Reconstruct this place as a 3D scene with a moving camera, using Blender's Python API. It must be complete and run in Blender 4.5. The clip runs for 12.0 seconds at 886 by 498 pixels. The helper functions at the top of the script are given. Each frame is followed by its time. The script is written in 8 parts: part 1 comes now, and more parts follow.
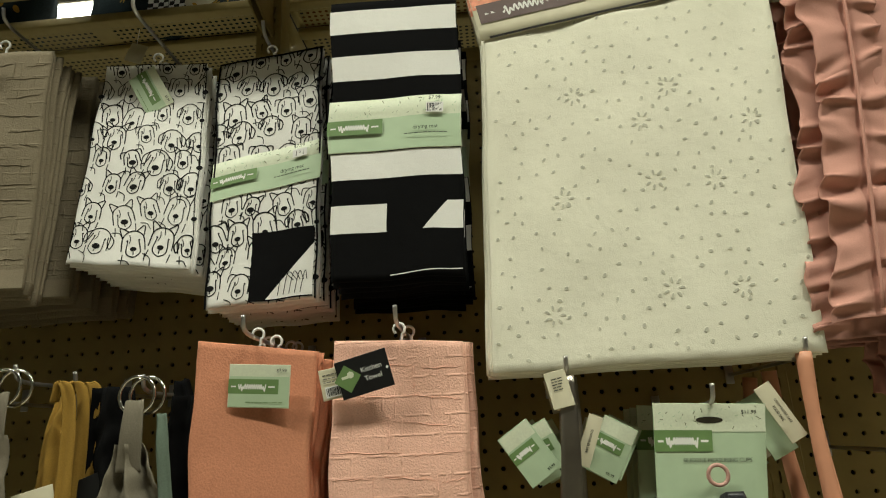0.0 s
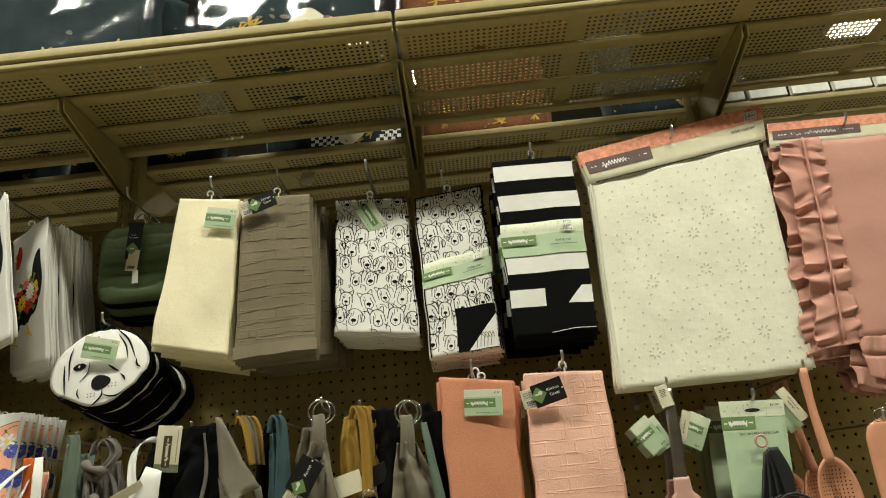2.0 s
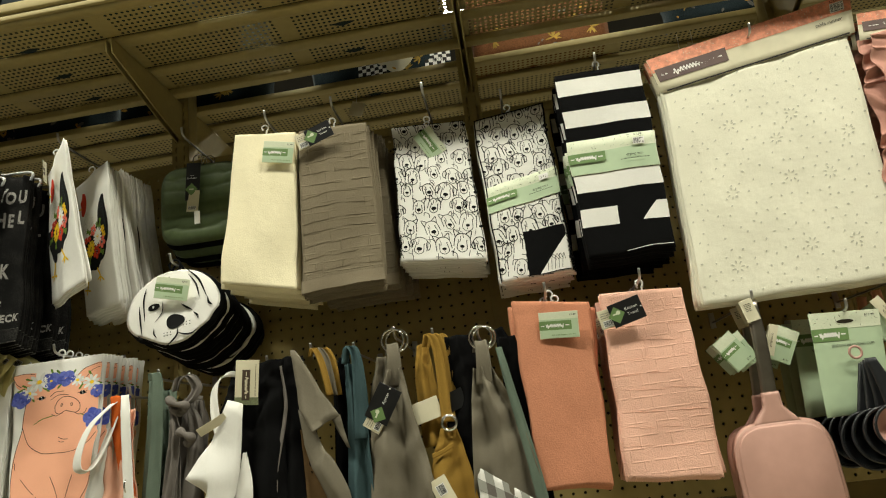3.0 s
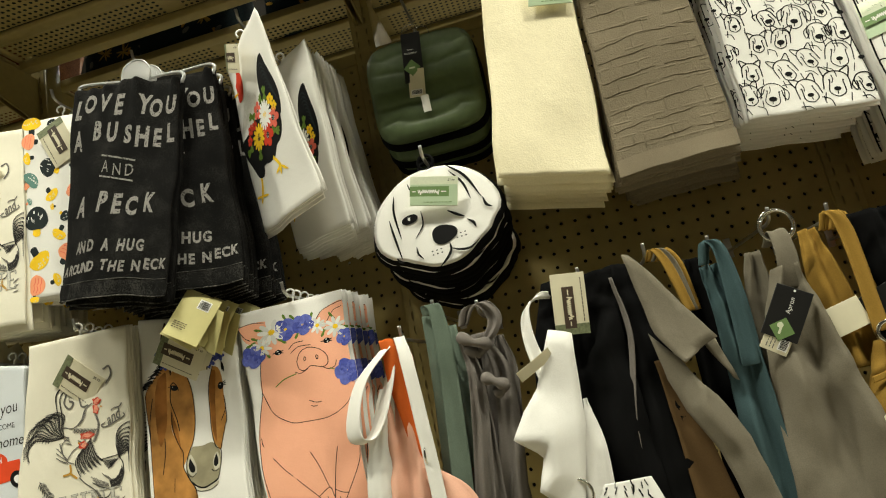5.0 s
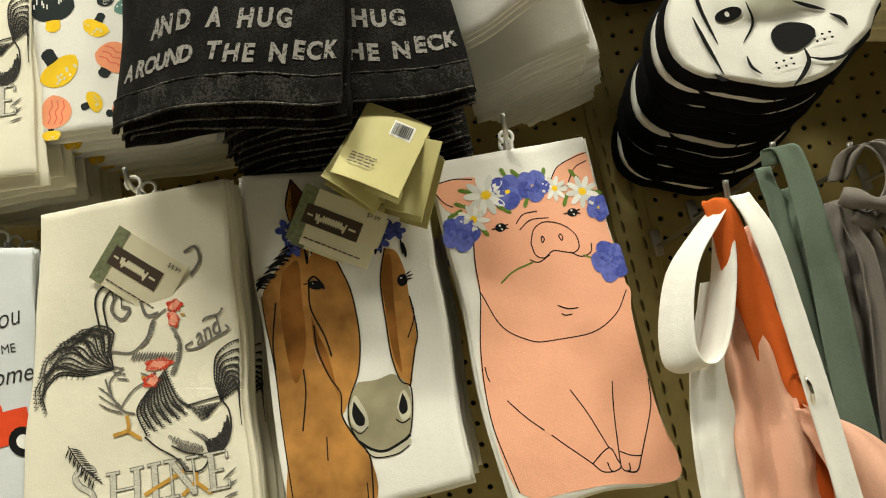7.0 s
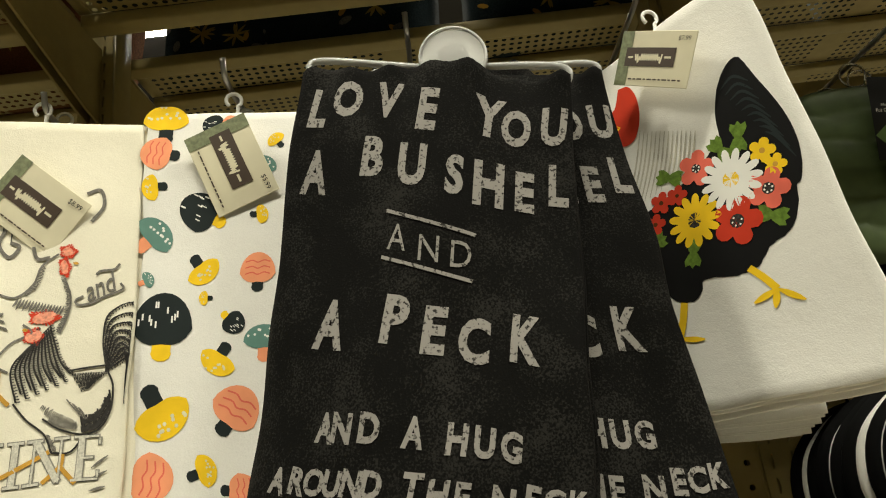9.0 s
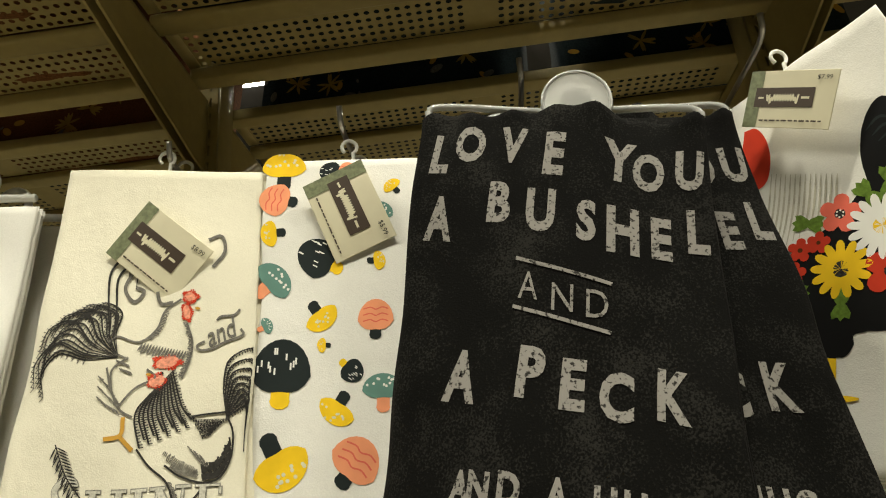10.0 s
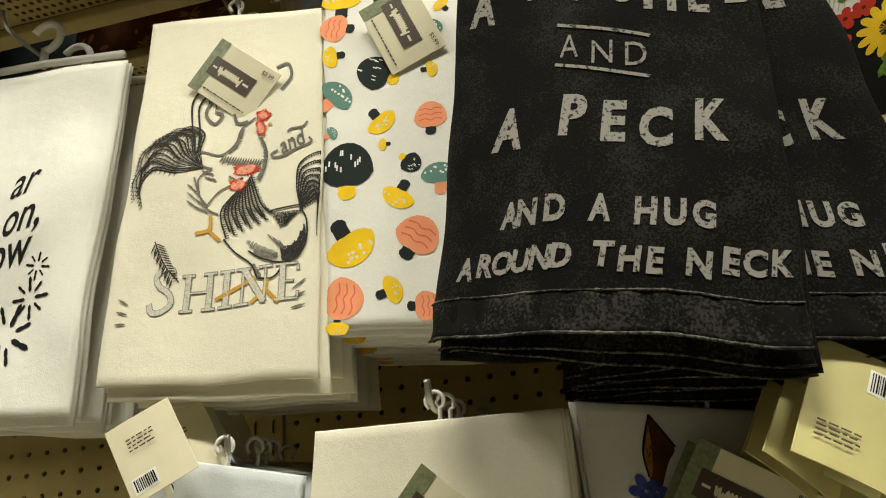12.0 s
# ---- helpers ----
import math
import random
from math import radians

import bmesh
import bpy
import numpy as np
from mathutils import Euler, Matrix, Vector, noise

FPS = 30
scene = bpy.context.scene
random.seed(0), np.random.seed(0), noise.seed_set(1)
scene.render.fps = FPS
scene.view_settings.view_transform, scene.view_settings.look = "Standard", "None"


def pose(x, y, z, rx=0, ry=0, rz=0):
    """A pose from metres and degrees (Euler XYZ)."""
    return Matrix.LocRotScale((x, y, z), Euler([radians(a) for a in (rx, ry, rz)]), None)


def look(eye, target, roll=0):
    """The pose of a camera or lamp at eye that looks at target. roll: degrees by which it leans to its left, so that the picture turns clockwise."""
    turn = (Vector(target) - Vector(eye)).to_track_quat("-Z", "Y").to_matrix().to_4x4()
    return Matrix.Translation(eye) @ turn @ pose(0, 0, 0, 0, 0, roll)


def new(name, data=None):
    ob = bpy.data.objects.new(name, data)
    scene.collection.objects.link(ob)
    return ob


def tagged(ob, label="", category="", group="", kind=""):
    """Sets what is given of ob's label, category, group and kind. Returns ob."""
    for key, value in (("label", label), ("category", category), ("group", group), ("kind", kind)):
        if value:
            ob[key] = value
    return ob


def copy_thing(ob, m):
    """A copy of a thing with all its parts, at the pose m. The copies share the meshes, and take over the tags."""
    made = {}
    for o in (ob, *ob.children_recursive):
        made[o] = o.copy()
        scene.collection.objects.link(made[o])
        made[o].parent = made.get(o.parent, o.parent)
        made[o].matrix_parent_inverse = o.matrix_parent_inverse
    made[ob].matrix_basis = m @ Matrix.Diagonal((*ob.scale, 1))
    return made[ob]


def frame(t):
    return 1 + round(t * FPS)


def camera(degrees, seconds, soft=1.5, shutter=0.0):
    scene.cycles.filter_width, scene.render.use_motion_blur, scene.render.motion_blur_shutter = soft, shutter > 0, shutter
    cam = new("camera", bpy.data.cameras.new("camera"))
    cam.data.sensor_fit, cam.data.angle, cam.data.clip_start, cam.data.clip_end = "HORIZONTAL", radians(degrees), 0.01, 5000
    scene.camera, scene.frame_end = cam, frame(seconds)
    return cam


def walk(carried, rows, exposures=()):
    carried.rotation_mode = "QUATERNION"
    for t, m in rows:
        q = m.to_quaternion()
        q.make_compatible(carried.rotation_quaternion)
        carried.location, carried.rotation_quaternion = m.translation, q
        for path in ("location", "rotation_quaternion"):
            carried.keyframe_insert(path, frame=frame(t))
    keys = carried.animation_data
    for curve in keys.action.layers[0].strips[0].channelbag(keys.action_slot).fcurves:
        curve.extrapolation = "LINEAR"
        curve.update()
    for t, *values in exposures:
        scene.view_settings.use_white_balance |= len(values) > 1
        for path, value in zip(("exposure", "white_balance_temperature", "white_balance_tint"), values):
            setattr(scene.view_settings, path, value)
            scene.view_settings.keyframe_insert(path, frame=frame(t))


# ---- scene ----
cam = camera(68.8, 12.0, soft=1.1)
METRES, EYE, TILT, LEAN, TURN = 2.51, 1.42, 16.137, 2.731, 4.802
ROWS = [
    (0.0, 0.0, 0.0, 0.0, -0.0, 0.0, -0.0),
    (0.5, -0.0186, -0.0792, -0.0004, 0.99, 4.45, 0.54),
    (1.0, -0.0609, -0.1324, 0.0073, -0.88, 6.54, 1.18),
    (1.5, -0.1144, -0.1817, 0.0127, -3.45, 6.47, 1.69),
    (2.0, -0.1309, -0.1963, 0.0135, -2.47, 4.73, 1.99),
    (2.5, -0.1381, -0.1964, 0.009, -0.87, 2.25, 2.9),
    (4.5, -0.2746, -0.0669, -0.0216, 5.19, -5.33, 10.05),
    (5.0, -0.3484, -0.048, -0.0179, 4.17, -4.62, 10.66),
    (5.5, -0.4108, -0.0265, -0.028, 3.38, -4.43, 10.78),
    (6.0, -0.4586, 0.0233, -0.0567, 2.73, -5.58, 10.35),
    (6.5, -0.4917, 0.0683, -0.069, 0.39, -6.31, 9.59),
    (7.0, -0.5219, 0.0961, -0.0692, -2.82, -6.85, 8.16),
    (7.5, -0.5599, 0.1163, -0.0379, -4.95, -5.19, 6.55),
    (9.5, -0.5874, 0.1688, 0.0375, -3.06, 2.74, 1.72),
    (10.0, -0.6009, 0.1697, 0.0354, 0.49, 4.88, 2.32),
    (10.5, -0.6119, 0.1709, 0.0304, 3.7, 6.31, 3.16),
    (11.0, -0.6072, 0.1713, 0.0098, 4.74, 6.76, 3.44),
    (11.5, -0.6032, 0.1693, -0.004, 5.29, 5.79, 3.82),
    (12.0, -0.6, 0.1602, -0.0257, 6.5, 3.67, 4.51),
]
walk(cam, [(t, pose(0.366, -0.990, EYE, TILT, LEAN, TURN) @ pose(METRES * x, METRES * y, METRES * z, 90 + pitch, roll, yaw)) for t, x, y, z, yaw, pitch, roll in ROWS],
     exposures=[(0.0, -0.48, 6250, 6), (1.0, -0.30, 6250, 6), (2.5, -0.15, 6350, 8), (4.5, -0.02, 6400, 8), (7.0, 0.09, 6450, 10), (9.5, -0.15, 6600, 10), (12.0, -0.12, 6500, 10)])
LAMP_WATTS, LAMP_GLOW, LAMP_TINT = 84.0, 16.0, (1.03, 1.0, 0.825)

# ---------------- world, light, exposure ----------------
world = bpy.data.worlds.new("store_world")
scene.world = world
world.use_nodes = True
world.node_tree.nodes["Background"].inputs[0].default_value = (0.9, 0.85, 0.7, 1)
world.node_tree.nodes["Background"].inputs[1].default_value = 0.02


def area_lamp(name, place, aim, sx, sy, watts, tint):
    data = bpy.data.lights.new(name, "AREA")
    data.shape, data.size, data.size_y, data.energy, data.color = "RECTANGLE", sx, sy, watts, tint
    ob = new(name, data)
    ob.matrix_world = look(place, aim)
    return ob


# ---------------- materials ----------------
def H(code, k=1.0):
    """Linear colour from a hex code."""
    c = [int(code[i:i + 2], 16) / 255 for i in (0, 2, 4)]
    return tuple(k * (x / 12.92 if x <= 0.04045 else ((x + 0.055) / 1.055) ** 2.4) for x in c) + (1,)


MATS = {}


def base_mat(name, rough, metal=0.0, sheen=0.0):
    m = bpy.data.materials.new(name)
    m.use_nodes = True
    nt = m.node_tree
    b = nt.nodes["Principled BSDF"]
    b.inputs["Roughness"].default_value = rough
    b.inputs["Metallic"].default_value = metal
    b.inputs["Sheen Weight"].default_value = sheen
    b.inputs["Specular IOR Level"].default_value = 0.12 if rough > 0.8 else 0.45
    MATS[name] = m
    return m, nt, b


def node(nt, kind, **sets):
    n = nt.nodes.new(kind)
    for key, value in sets.items():
        n.inputs[key.replace("_", " ")].default_value = value
    return n


def cloth(name, colour, kind="plain", grain=1.0, contrast=0.12):
    """A woven fabric: colour with two scales of variation and a relief of threads."""
    m, nt, b = base_mat(name, 0.95)
    b.inputs["Specular IOR Level"].default_value = 0.1
    tc = nt.nodes.new("ShaderNodeTexCoord")
    big = node(nt, "ShaderNodeTexNoise", Scale=14.0, Detail=3.0)
    size = {"plain": 900.0, "terry": 420.0, "window": 480.0, "denim": 520.0, "canvas": 700.0}[kind]
    fine = node(nt, "ShaderNodeTexNoise", Scale=size, Detail=2.0)
    for n in (big, fine):
        nt.links.new(tc.outputs["Object"], n.inputs["Vector"])
    mixed = nt.nodes.new("ShaderNodeMath")
    mixed.operation = "MULTIPLY_ADD"
    nt.links.new(big.outputs["Fac"], mixed.inputs[0])
    mixed.inputs[1].default_value = 0.6
    nt.links.new(fine.outputs["Fac"], mixed.inputs[2])
    ramp = nt.nodes.new("ShaderNodeValToRGB")
    k = contrast * (2.2 if kind == "denim" else 1.0)
    ramp.color_ramp.elements[0].position, ramp.color_ramp.elements[1].position = 0.5, 1.1
    ramp.color_ramp.elements[0].color = tuple(c * (1 - k) for c in colour[:3]) + (1,)
    ramp.color_ramp.elements[1].color = tuple(min(c * (1 + k), 0.9) for c in colour[:3]) + (1,)
    nt.links.new(mixed.outputs[0], ramp.inputs[0])
    nt.links.new(ramp.outputs[0], b.inputs["Base Color"])
    bump = node(nt, "ShaderNodeBump", Strength=0.35 * grain, Distance=0.0012 if kind in ("terry", "window") else 0.0006)
    height = fine.outputs["Fac"]
    if kind == "window":
        swap = nt.nodes.new("ShaderNodeSeparateXYZ")
        join = nt.nodes.new("ShaderNodeCombineXYZ")
        nt.links.new(tc.outputs["Object"], swap.inputs[0])
        nt.links.new(swap.outputs["X"], join.inputs["X"])
        nt.links.new(swap.outputs["Z"], join.inputs["Y"])
        brick = node(nt, "ShaderNodeTexBrick", Scale=1.0, Mortar_Size=0.0016, Mortar_Smooth=0.6, Brick_Width=0.055, Row_Height=0.021)
        brick.offset = 0.37
        nt.links.new(join.outputs[0], brick.inputs["Vector"])
        patchy = node(nt, "ShaderNodeTexNoise", Scale=55.0, Detail=2.0)
        nt.links.new(tc.outputs["Object"], patchy.inputs["Vector"])
        cut = nt.nodes.new("ShaderNodeMapRange")
        cut.inputs["From Min"].default_value, cut.inputs["From Max"].default_value = 0.42, 0.58
        nt.links.new(patchy.outputs["Fac"], cut.inputs["Value"])
        broken = nt.nodes.new("ShaderNodeMath")
        broken.operation = "MULTIPLY"
        nt.links.new(brick.outputs["Fac"], broken.inputs[0])
        nt.links.new(cut.outputs["Result"], broken.inputs[1])
        total = nt.nodes.new("ShaderNodeMath")
        total.operation = "MULTIPLY_ADD"
        nt.links.new(broken.outputs[0], total.inputs[0])
        total.inputs[1].default_value = 1.1
        nt.links.new(fine.outputs["Fac"], total.inputs[2])
        height = total.outputs[0]
        bump.inputs["Distance"].default_value = 0.0018
        bump.inputs["Strength"].default_value = 0.55
    nt.links.new(height, bump.inputs["Height"])
    wrinkle = node(nt, "ShaderNodeTexNoise", Scale=38.0, Detail=4.0)
    nt.links.new(tc.outputs["Object"], wrinkle.inputs["Vector"])
    soft_bump = node(nt, "ShaderNodeBump", Strength=0.35, Distance=0.003)
    nt.links.new(wrinkle.outputs["Fac"], soft_bump.inputs["Height"])
    nt.links.new(bump.outputs[0], soft_bump.inputs["Normal"])
    nt.links.new(soft_bump.outputs[0], b.inputs["Normal"])
    return m


def speckled(name, colour, other, scale=700.0, lo=0.52, hi=0.7):
    """A washed dark cloth with pale flecks."""
    m, nt, b = base_mat(name, 0.97)
    b.inputs["Specular IOR Level"].default_value = 0.1
    tc = nt.nodes.new("ShaderNodeTexCoord")
    fine = node(nt, "ShaderNodeTexNoise", Scale=scale, Detail=3.0)
    big = node(nt, "ShaderNodeTexNoise", Scale=30.0, Detail=7.0)
    for n in (fine, big):
        nt.links.new(tc.outputs["Object"], n.inputs["Vector"])
    mul = nt.nodes.new("ShaderNodeMath")
    mul.operation = "MULTIPLY_ADD"
    nt.links.new(big.outputs["Fac"], mul.inputs[0])
    mul.inputs[1].default_value = 0.75
    mul.inputs[2].default_value = -0.36
    add = nt.nodes.new("ShaderNodeMath")
    nt.links.new(mul.outputs[0], add.inputs[0])
    nt.links.new(fine.outputs["Fac"], add.inputs[1])
    ramp = nt.nodes.new("ShaderNodeValToRGB")
    ramp.color_ramp.elements[0].position, ramp.color_ramp.elements[1].position = lo, hi
    ramp.color_ramp.elements[0].color, ramp.color_ramp.elements[1].color = colour, other
    nt.links.new(add.outputs[0], ramp.inputs[0])
    nt.links.new(ramp.outputs[0], b.inputs["Base Color"])
    bump = node(nt, "ShaderNodeBump", Strength=0.4, Distance=0.0008)
    nt.links.new(fine.outputs["Fac"], bump.inputs["Height"])
    nt.links.new(bump.outputs[0], b.inputs["Normal"])
    return m


def worn_ink(name, colour, under, amount=0.45):
    """A screen print that has cracked away in places."""
    m, nt, b = base_mat(name, 0.85)
    tc = nt.nodes.new("ShaderNodeTexCoord")
    n1 = node(nt, "ShaderNodeTexNoise", Scale=380.0, Detail=6.0)
    nt.links.new(tc.outputs["Object"], n1.inputs["Vector"])
    ramp = nt.nodes.new("ShaderNodeValToRGB")
    ramp.color_ramp.elements[0].position, ramp.color_ramp.elements[1].position = amount - 0.09, amount
    ramp.color_ramp.elements[0].color, ramp.color_ramp.elements[1].color = under, colour
    nt.links.new(n1.outputs["Fac"], ramp.inputs[0])
    nt.links.new(ramp.outputs[0], b.inputs["Base Color"])
    return m


def solid(name, colour, rough=0.6, metal=0.0, vary=0.1, scale=40.0, bump_size=0.0):
    m, nt, b = base_mat(name, rough, metal)
    tc = nt.nodes.new("ShaderNodeTexCoord")
    n1 = node(nt, "ShaderNodeTexNoise", Scale=scale, Detail=5.0)
    nt.links.new(tc.outputs["Object"], n1.inputs["Vector"])
    ramp = nt.nodes.new("ShaderNodeValToRGB")
    ramp.color_ramp.elements[0].position, ramp.color_ramp.elements[1].position = 0.3, 0.7
    ramp.color_ramp.elements[0].color = tuple(c * (1 - vary) for c in colour[:3]) + (1,)
    ramp.color_ramp.elements[1].color = tuple(min(0.95, c * (1 + vary)) for c in colour[:3]) + (1,)
    nt.links.new(n1.outputs["Fac"], ramp.inputs[0])
    nt.links.new(ramp.outputs[0], b.inputs["Base Color"])
    if bump_size:
        bump = node(nt, "ShaderNodeBump", Strength=0.4, Distance=bump_size)
        nt.links.new(n1.outputs["Fac"], bump.inputs["Height"])
        nt.links.new(bump.outputs[0], b.inputs["Normal"])
    return m


tan_metal = solid("tan_enamel", (0.34, 0.27, 0.10, 1), 0.55, 0.0, 0.07, 60.0, 0.0002)
board_mat = solid("pegboard_enamel", (0.34, 0.265, 0.095, 1), 0.55, 0.0, 0.1, 25.0, 0.0003)
steel = solid("zinc_wire", (0.5, 0.49, 0.46, 1), 0.3, 0.9, 0.08)
chrome = solid("chrome_ring", (0.8, 0.78, 0.72, 1), 0.12, 1.0, 0.03)
# near-black tone that stands for unlit hollows and holes
dark_void = solid("hollow_dark", (0.03, 0.025, 0.015, 1), 0.9, 0.0, 0.2)
floor_mat = solid("floor_tile", (0.38, 0.35, 0.27, 1), 0.35, 0.0, 0.12, 8.0)
ceiling_mat = solid("ceiling_paint", (0.05, 0.048, 0.044, 1), 0.9, 0.0, 0.06, 5.0)
wall_mat = solid("wall_paint", (0.07, 0.065, 0.05, 1), 0.85, 0.0, 0.08, 4.0)
frosted = solid("frosted_plastic", (0.88, 0.88, 0.85, 1), 0.22, 0.0, 0.03)
frosted.node_tree.nodes["Principled BSDF"].inputs["Transmission Weight"].default_value = 0.65
white_plastic = solid("white_plastic", (0.78, 0.77, 0.72, 1), 0.35, 0.0, 0.03)
black_cloth = cloth("black_cloth", (0.0035, 0.0035, 0.0035, 1))
white_cloth = cloth("white_cloth", (0.78, 0.765, 0.71, 1), contrast=0.04)
cream_cloth = cloth("cream_cloth", (0.78, 0.74, 0.6, 1), contrast=0.04)
runner_cloth = cloth("eyelet_cotton", (0.8, 0.775, 0.62, 1), contrast=0.03)
runner_hole_shade = solid("eyelet_shade", (0.56, 0.545, 0.43, 1), 0.95)
yellow_terry = cloth("yellow_terry", (0.83, 0.755, 0.52, 1), "terry", 1.0, 0.05)
gray_terry = cloth("gray_terry", (0.19, 0.158, 0.105, 1), "window", 1.0, 0.12)
gray_hem = cloth("gray_flat_weave", (0.23, 0.192, 0.13, 1), "plain", 1.0, 0.1)
pink_terry = cloth("pink_terry", (0.80, 0.47, 0.355, 1), "window", 1.0, 0.06)
orange_terry = cloth("orange_terry", (0.55, 0.235, 0.135, 1), "terry", 1.2, 0.1)
ruffle_cloth = cloth("dusty_pink_cotton", (0.53, 0.275, 0.215, 1), "plain", 1.0, 0.06)
wash_black = speckled("washed_black_cotton", (0.0042, 0.004, 0.0036, 1), (0.019, 0.018, 0.016, 1))
wash_hem = speckled("washed_black_hem", (0.007, 0.0067, 0.006, 1), (0.036, 0.034, 0.030, 1), 520.0)
silver_ink = worn_ink("cracked_grey_ink", (0.26, 0.245, 0.225, 1), (0.03, 0.028, 0.025, 1))
worn_black = speckled("worn_black_edge", (0.02, 0.019, 0.017, 1), (0.13, 0.125, 0.11, 1), 420.0, 0.42, 0.66)
ink_black = solid("black_ink", (0.008, 0.008, 0.008, 1), 0.85)
ink_white = solid("white_ink", (0.8, 0.79, 0.74, 1), 0.85, 0.0, 0.03)
ink_grey = solid("grey_thread", (0.16, 0.15, 0.13, 1), 0.9, 0.0, 0.35, 500.0)
ink_dgrey = solid("dark_thread", (0.035, 0.033, 0.03, 1), 0.9, 0.0, 0.5, 500.0)
outline_thread = solid("silver_grey_thread", (0.26, 0.25, 0.215, 1), 0.9, 0.0, 0.3, 500.0)
stitch_fill = solid("pale_grey_thread", (0.56, 0.54, 0.46, 1), 0.9, 0.0, 0.25, 600.0)
comb_fill = solid("pale_red_thread", (0.75, 0.3, 0.2, 1), 0.9, 0.0, 0.3, 500.0)
ink_red = solid("red_ink", (0.55, 0.045, 0.02, 1), 0.85)
ink_coral = solid("coral_ink", (0.75, 0.15, 0.1, 1), 0.85)
ink_yellow = solid("yellow_ink", (0.85, 0.55, 0.02, 1), 0.85)
ink_ochre = solid("ochre_thread", (0.55, 0.3, 0.05, 1), 0.85)
ink_orange = solid("salmon_ink", (0.85, 0.33, 0.17, 1), 0.85)
ink_teal = solid("teal_ink", (0.13, 0.26, 0.22, 1), 0.85)
ink_slate = solid("slate_ink", (0.018, 0.024, 0.024, 1), 0.85)
ink_leaf = solid("leaf_ink", (0.12, 0.2, 0.03, 1), 0.85, 0.0, 0.3, 300.0)
ink_blue = solid("blue_ink", (0.07, 0.09, 0.36, 1), 0.85, 0.0, 0.3, 260.0)
ink_blue_dark = solid("deep_blue_ink", (0.045, 0.06, 0.22, 1), 0.85, 0.0, 0.3, 260.0)
ink_blue_pale = solid("pale_blue_ink", (0.115, 0.14, 0.45, 1), 0.85, 0.0, 0.25, 200.0)
petal_white = solid("shaded_white_ink", (0.66, 0.65, 0.60, 1), 0.85, 0.0, 0.05)
ink_pink = cloth("pink_print", (0.85, 0.42, 0.27, 1), contrast=0.05)
ink_brown = solid("brown_wash_ink", (0.40, 0.19, 0.048, 1), 0.85, 0.0, 0.38, 34.0)
ink_dbrown = solid("dark_brown_ink", (0.1, 0.035, 0.008, 1), 0.85, 0.0, 0.4, 40.0)
brown_deep = solid("deep_brown_wash_ink", (0.25, 0.10, 0.02, 1), 0.85, 0.0, 0.45, 30.0)
muzzle_light = solid("pale_muzzle_ink", (0.5, 0.47, 0.36, 1), 0.85, 0.0, 0.2, 40.0)
neck_wash = solid("pale_grey_wash_ink", (0.52, 0.49, 0.40, 1), 0.85, 0.0, 0.25, 90.0)
ink_taupe = solid("taupe_ink", (0.3, 0.27, 0.17, 1), 0.85, 0.0, 0.2, 40.0)
ink_truck = solid("truck_red_ink", (0.7, 0.07, 0.02, 1), 0.85)
card_cream = solid("cream_card", (0.68, 0.63, 0.45, 1), 0.6, 0.0, 0.04)
card_back = solid("khaki_card", (0.52, 0.47, 0.2, 1), 0.6, 0.0, 0.05)
card_green = solid("mint_card", (0.46, 0.58, 0.38, 1), 0.5, 0.0, 0.04)
card_pale = solid("pale_mint_card", (0.66, 0.7, 0.52, 1), 0.5, 0.0, 0.05, 400.0)
logo_green = solid("leaf_green_print", (0.15, 0.25, 0.085, 1), 0.5)
logo_brown = solid("brown_print", (0.055, 0.035, 0.022, 1), 0.5)
logo_plum = solid("plum_print", (0.13, 0.085, 0.075, 1), 0.5)
card_sage = solid("sage_stripe_print", (0.17, 0.19, 0.1, 1), 0.5, 0.0, 0.3, 300.0)
card_black = solid("black_card", (0.012, 0.012, 0.012, 1), 0.35)
card_pink = solid("salmon_card", (0.78, 0.3, 0.18, 1), 0.5, 0.0, 0.25, 120.0)
silicone_green = solid("green_silicone", (0.075, 0.108, 0.04, 1), 0.55, 0.0, 0.1, 90.0, 0.0002)
silicone_pink = solid("blush_silicone", (0.52, 0.3, 0.24, 1), 0.45, 0.0, 0.04)
silicone_salmon = solid("salmon_silicone", (0.62, 0.29, 0.17, 1), 0.45, 0.0, 0.04)
silicone_black = solid("black_silicone", (0.015, 0.016, 0.018, 1), 0.4)
brushed = solid("brushed_steel", (0.42, 0.38, 0.32, 1), 0.32, 1.0, 0.12, 30.0)
taupe_cotton = cloth("taupe_cotton", (0.17, 0.15, 0.11, 1), "canvas", 1.0, 0.1)
lilac_grey = cloth("lilac_grey_cotton", (0.155, 0.138, 0.122, 1), "canvas", 1.0, 0.1)
sage_cotton = cloth("sage_cotton", (0.12, 0.155, 0.118, 1), "canvas", 1.0, 0.1)
mustard_cotton = cloth("mustard_cotton", (0.28, 0.165, 0.032, 1), "canvas", 1.0, 0.1)
brown_cotton = cloth("brown_cotton", (0.10, 0.06, 0.025, 1), "canvas", 1.0, 0.1)
slate_cotton = cloth("slate_blue_cotton", (0.05, 0.085, 0.09, 1), "canvas", 1.0, 0.12)
orange_cotton = cloth("orange_cotton", (0.58, 0.115, 0.02, 1), "canvas", 1.0, 0.06)
blush_cotton = cloth("blush_cotton", (0.75, 0.42, 0.3, 1), "canvas", 1.0, 0.05)
mid_grey_cloth = cloth("mid_grey_check", (0.34, 0.34, 0.30, 1), contrast=0.05)
pale_blue_cloth = cloth("pale_blue_cloth", (0.62, 0.65, 0.66, 1), contrast=0.04)
teal_mat = cloth("dark_teal_felt", (0.022, 0.032, 0.036, 1), "terry", 1.0, 0.4)
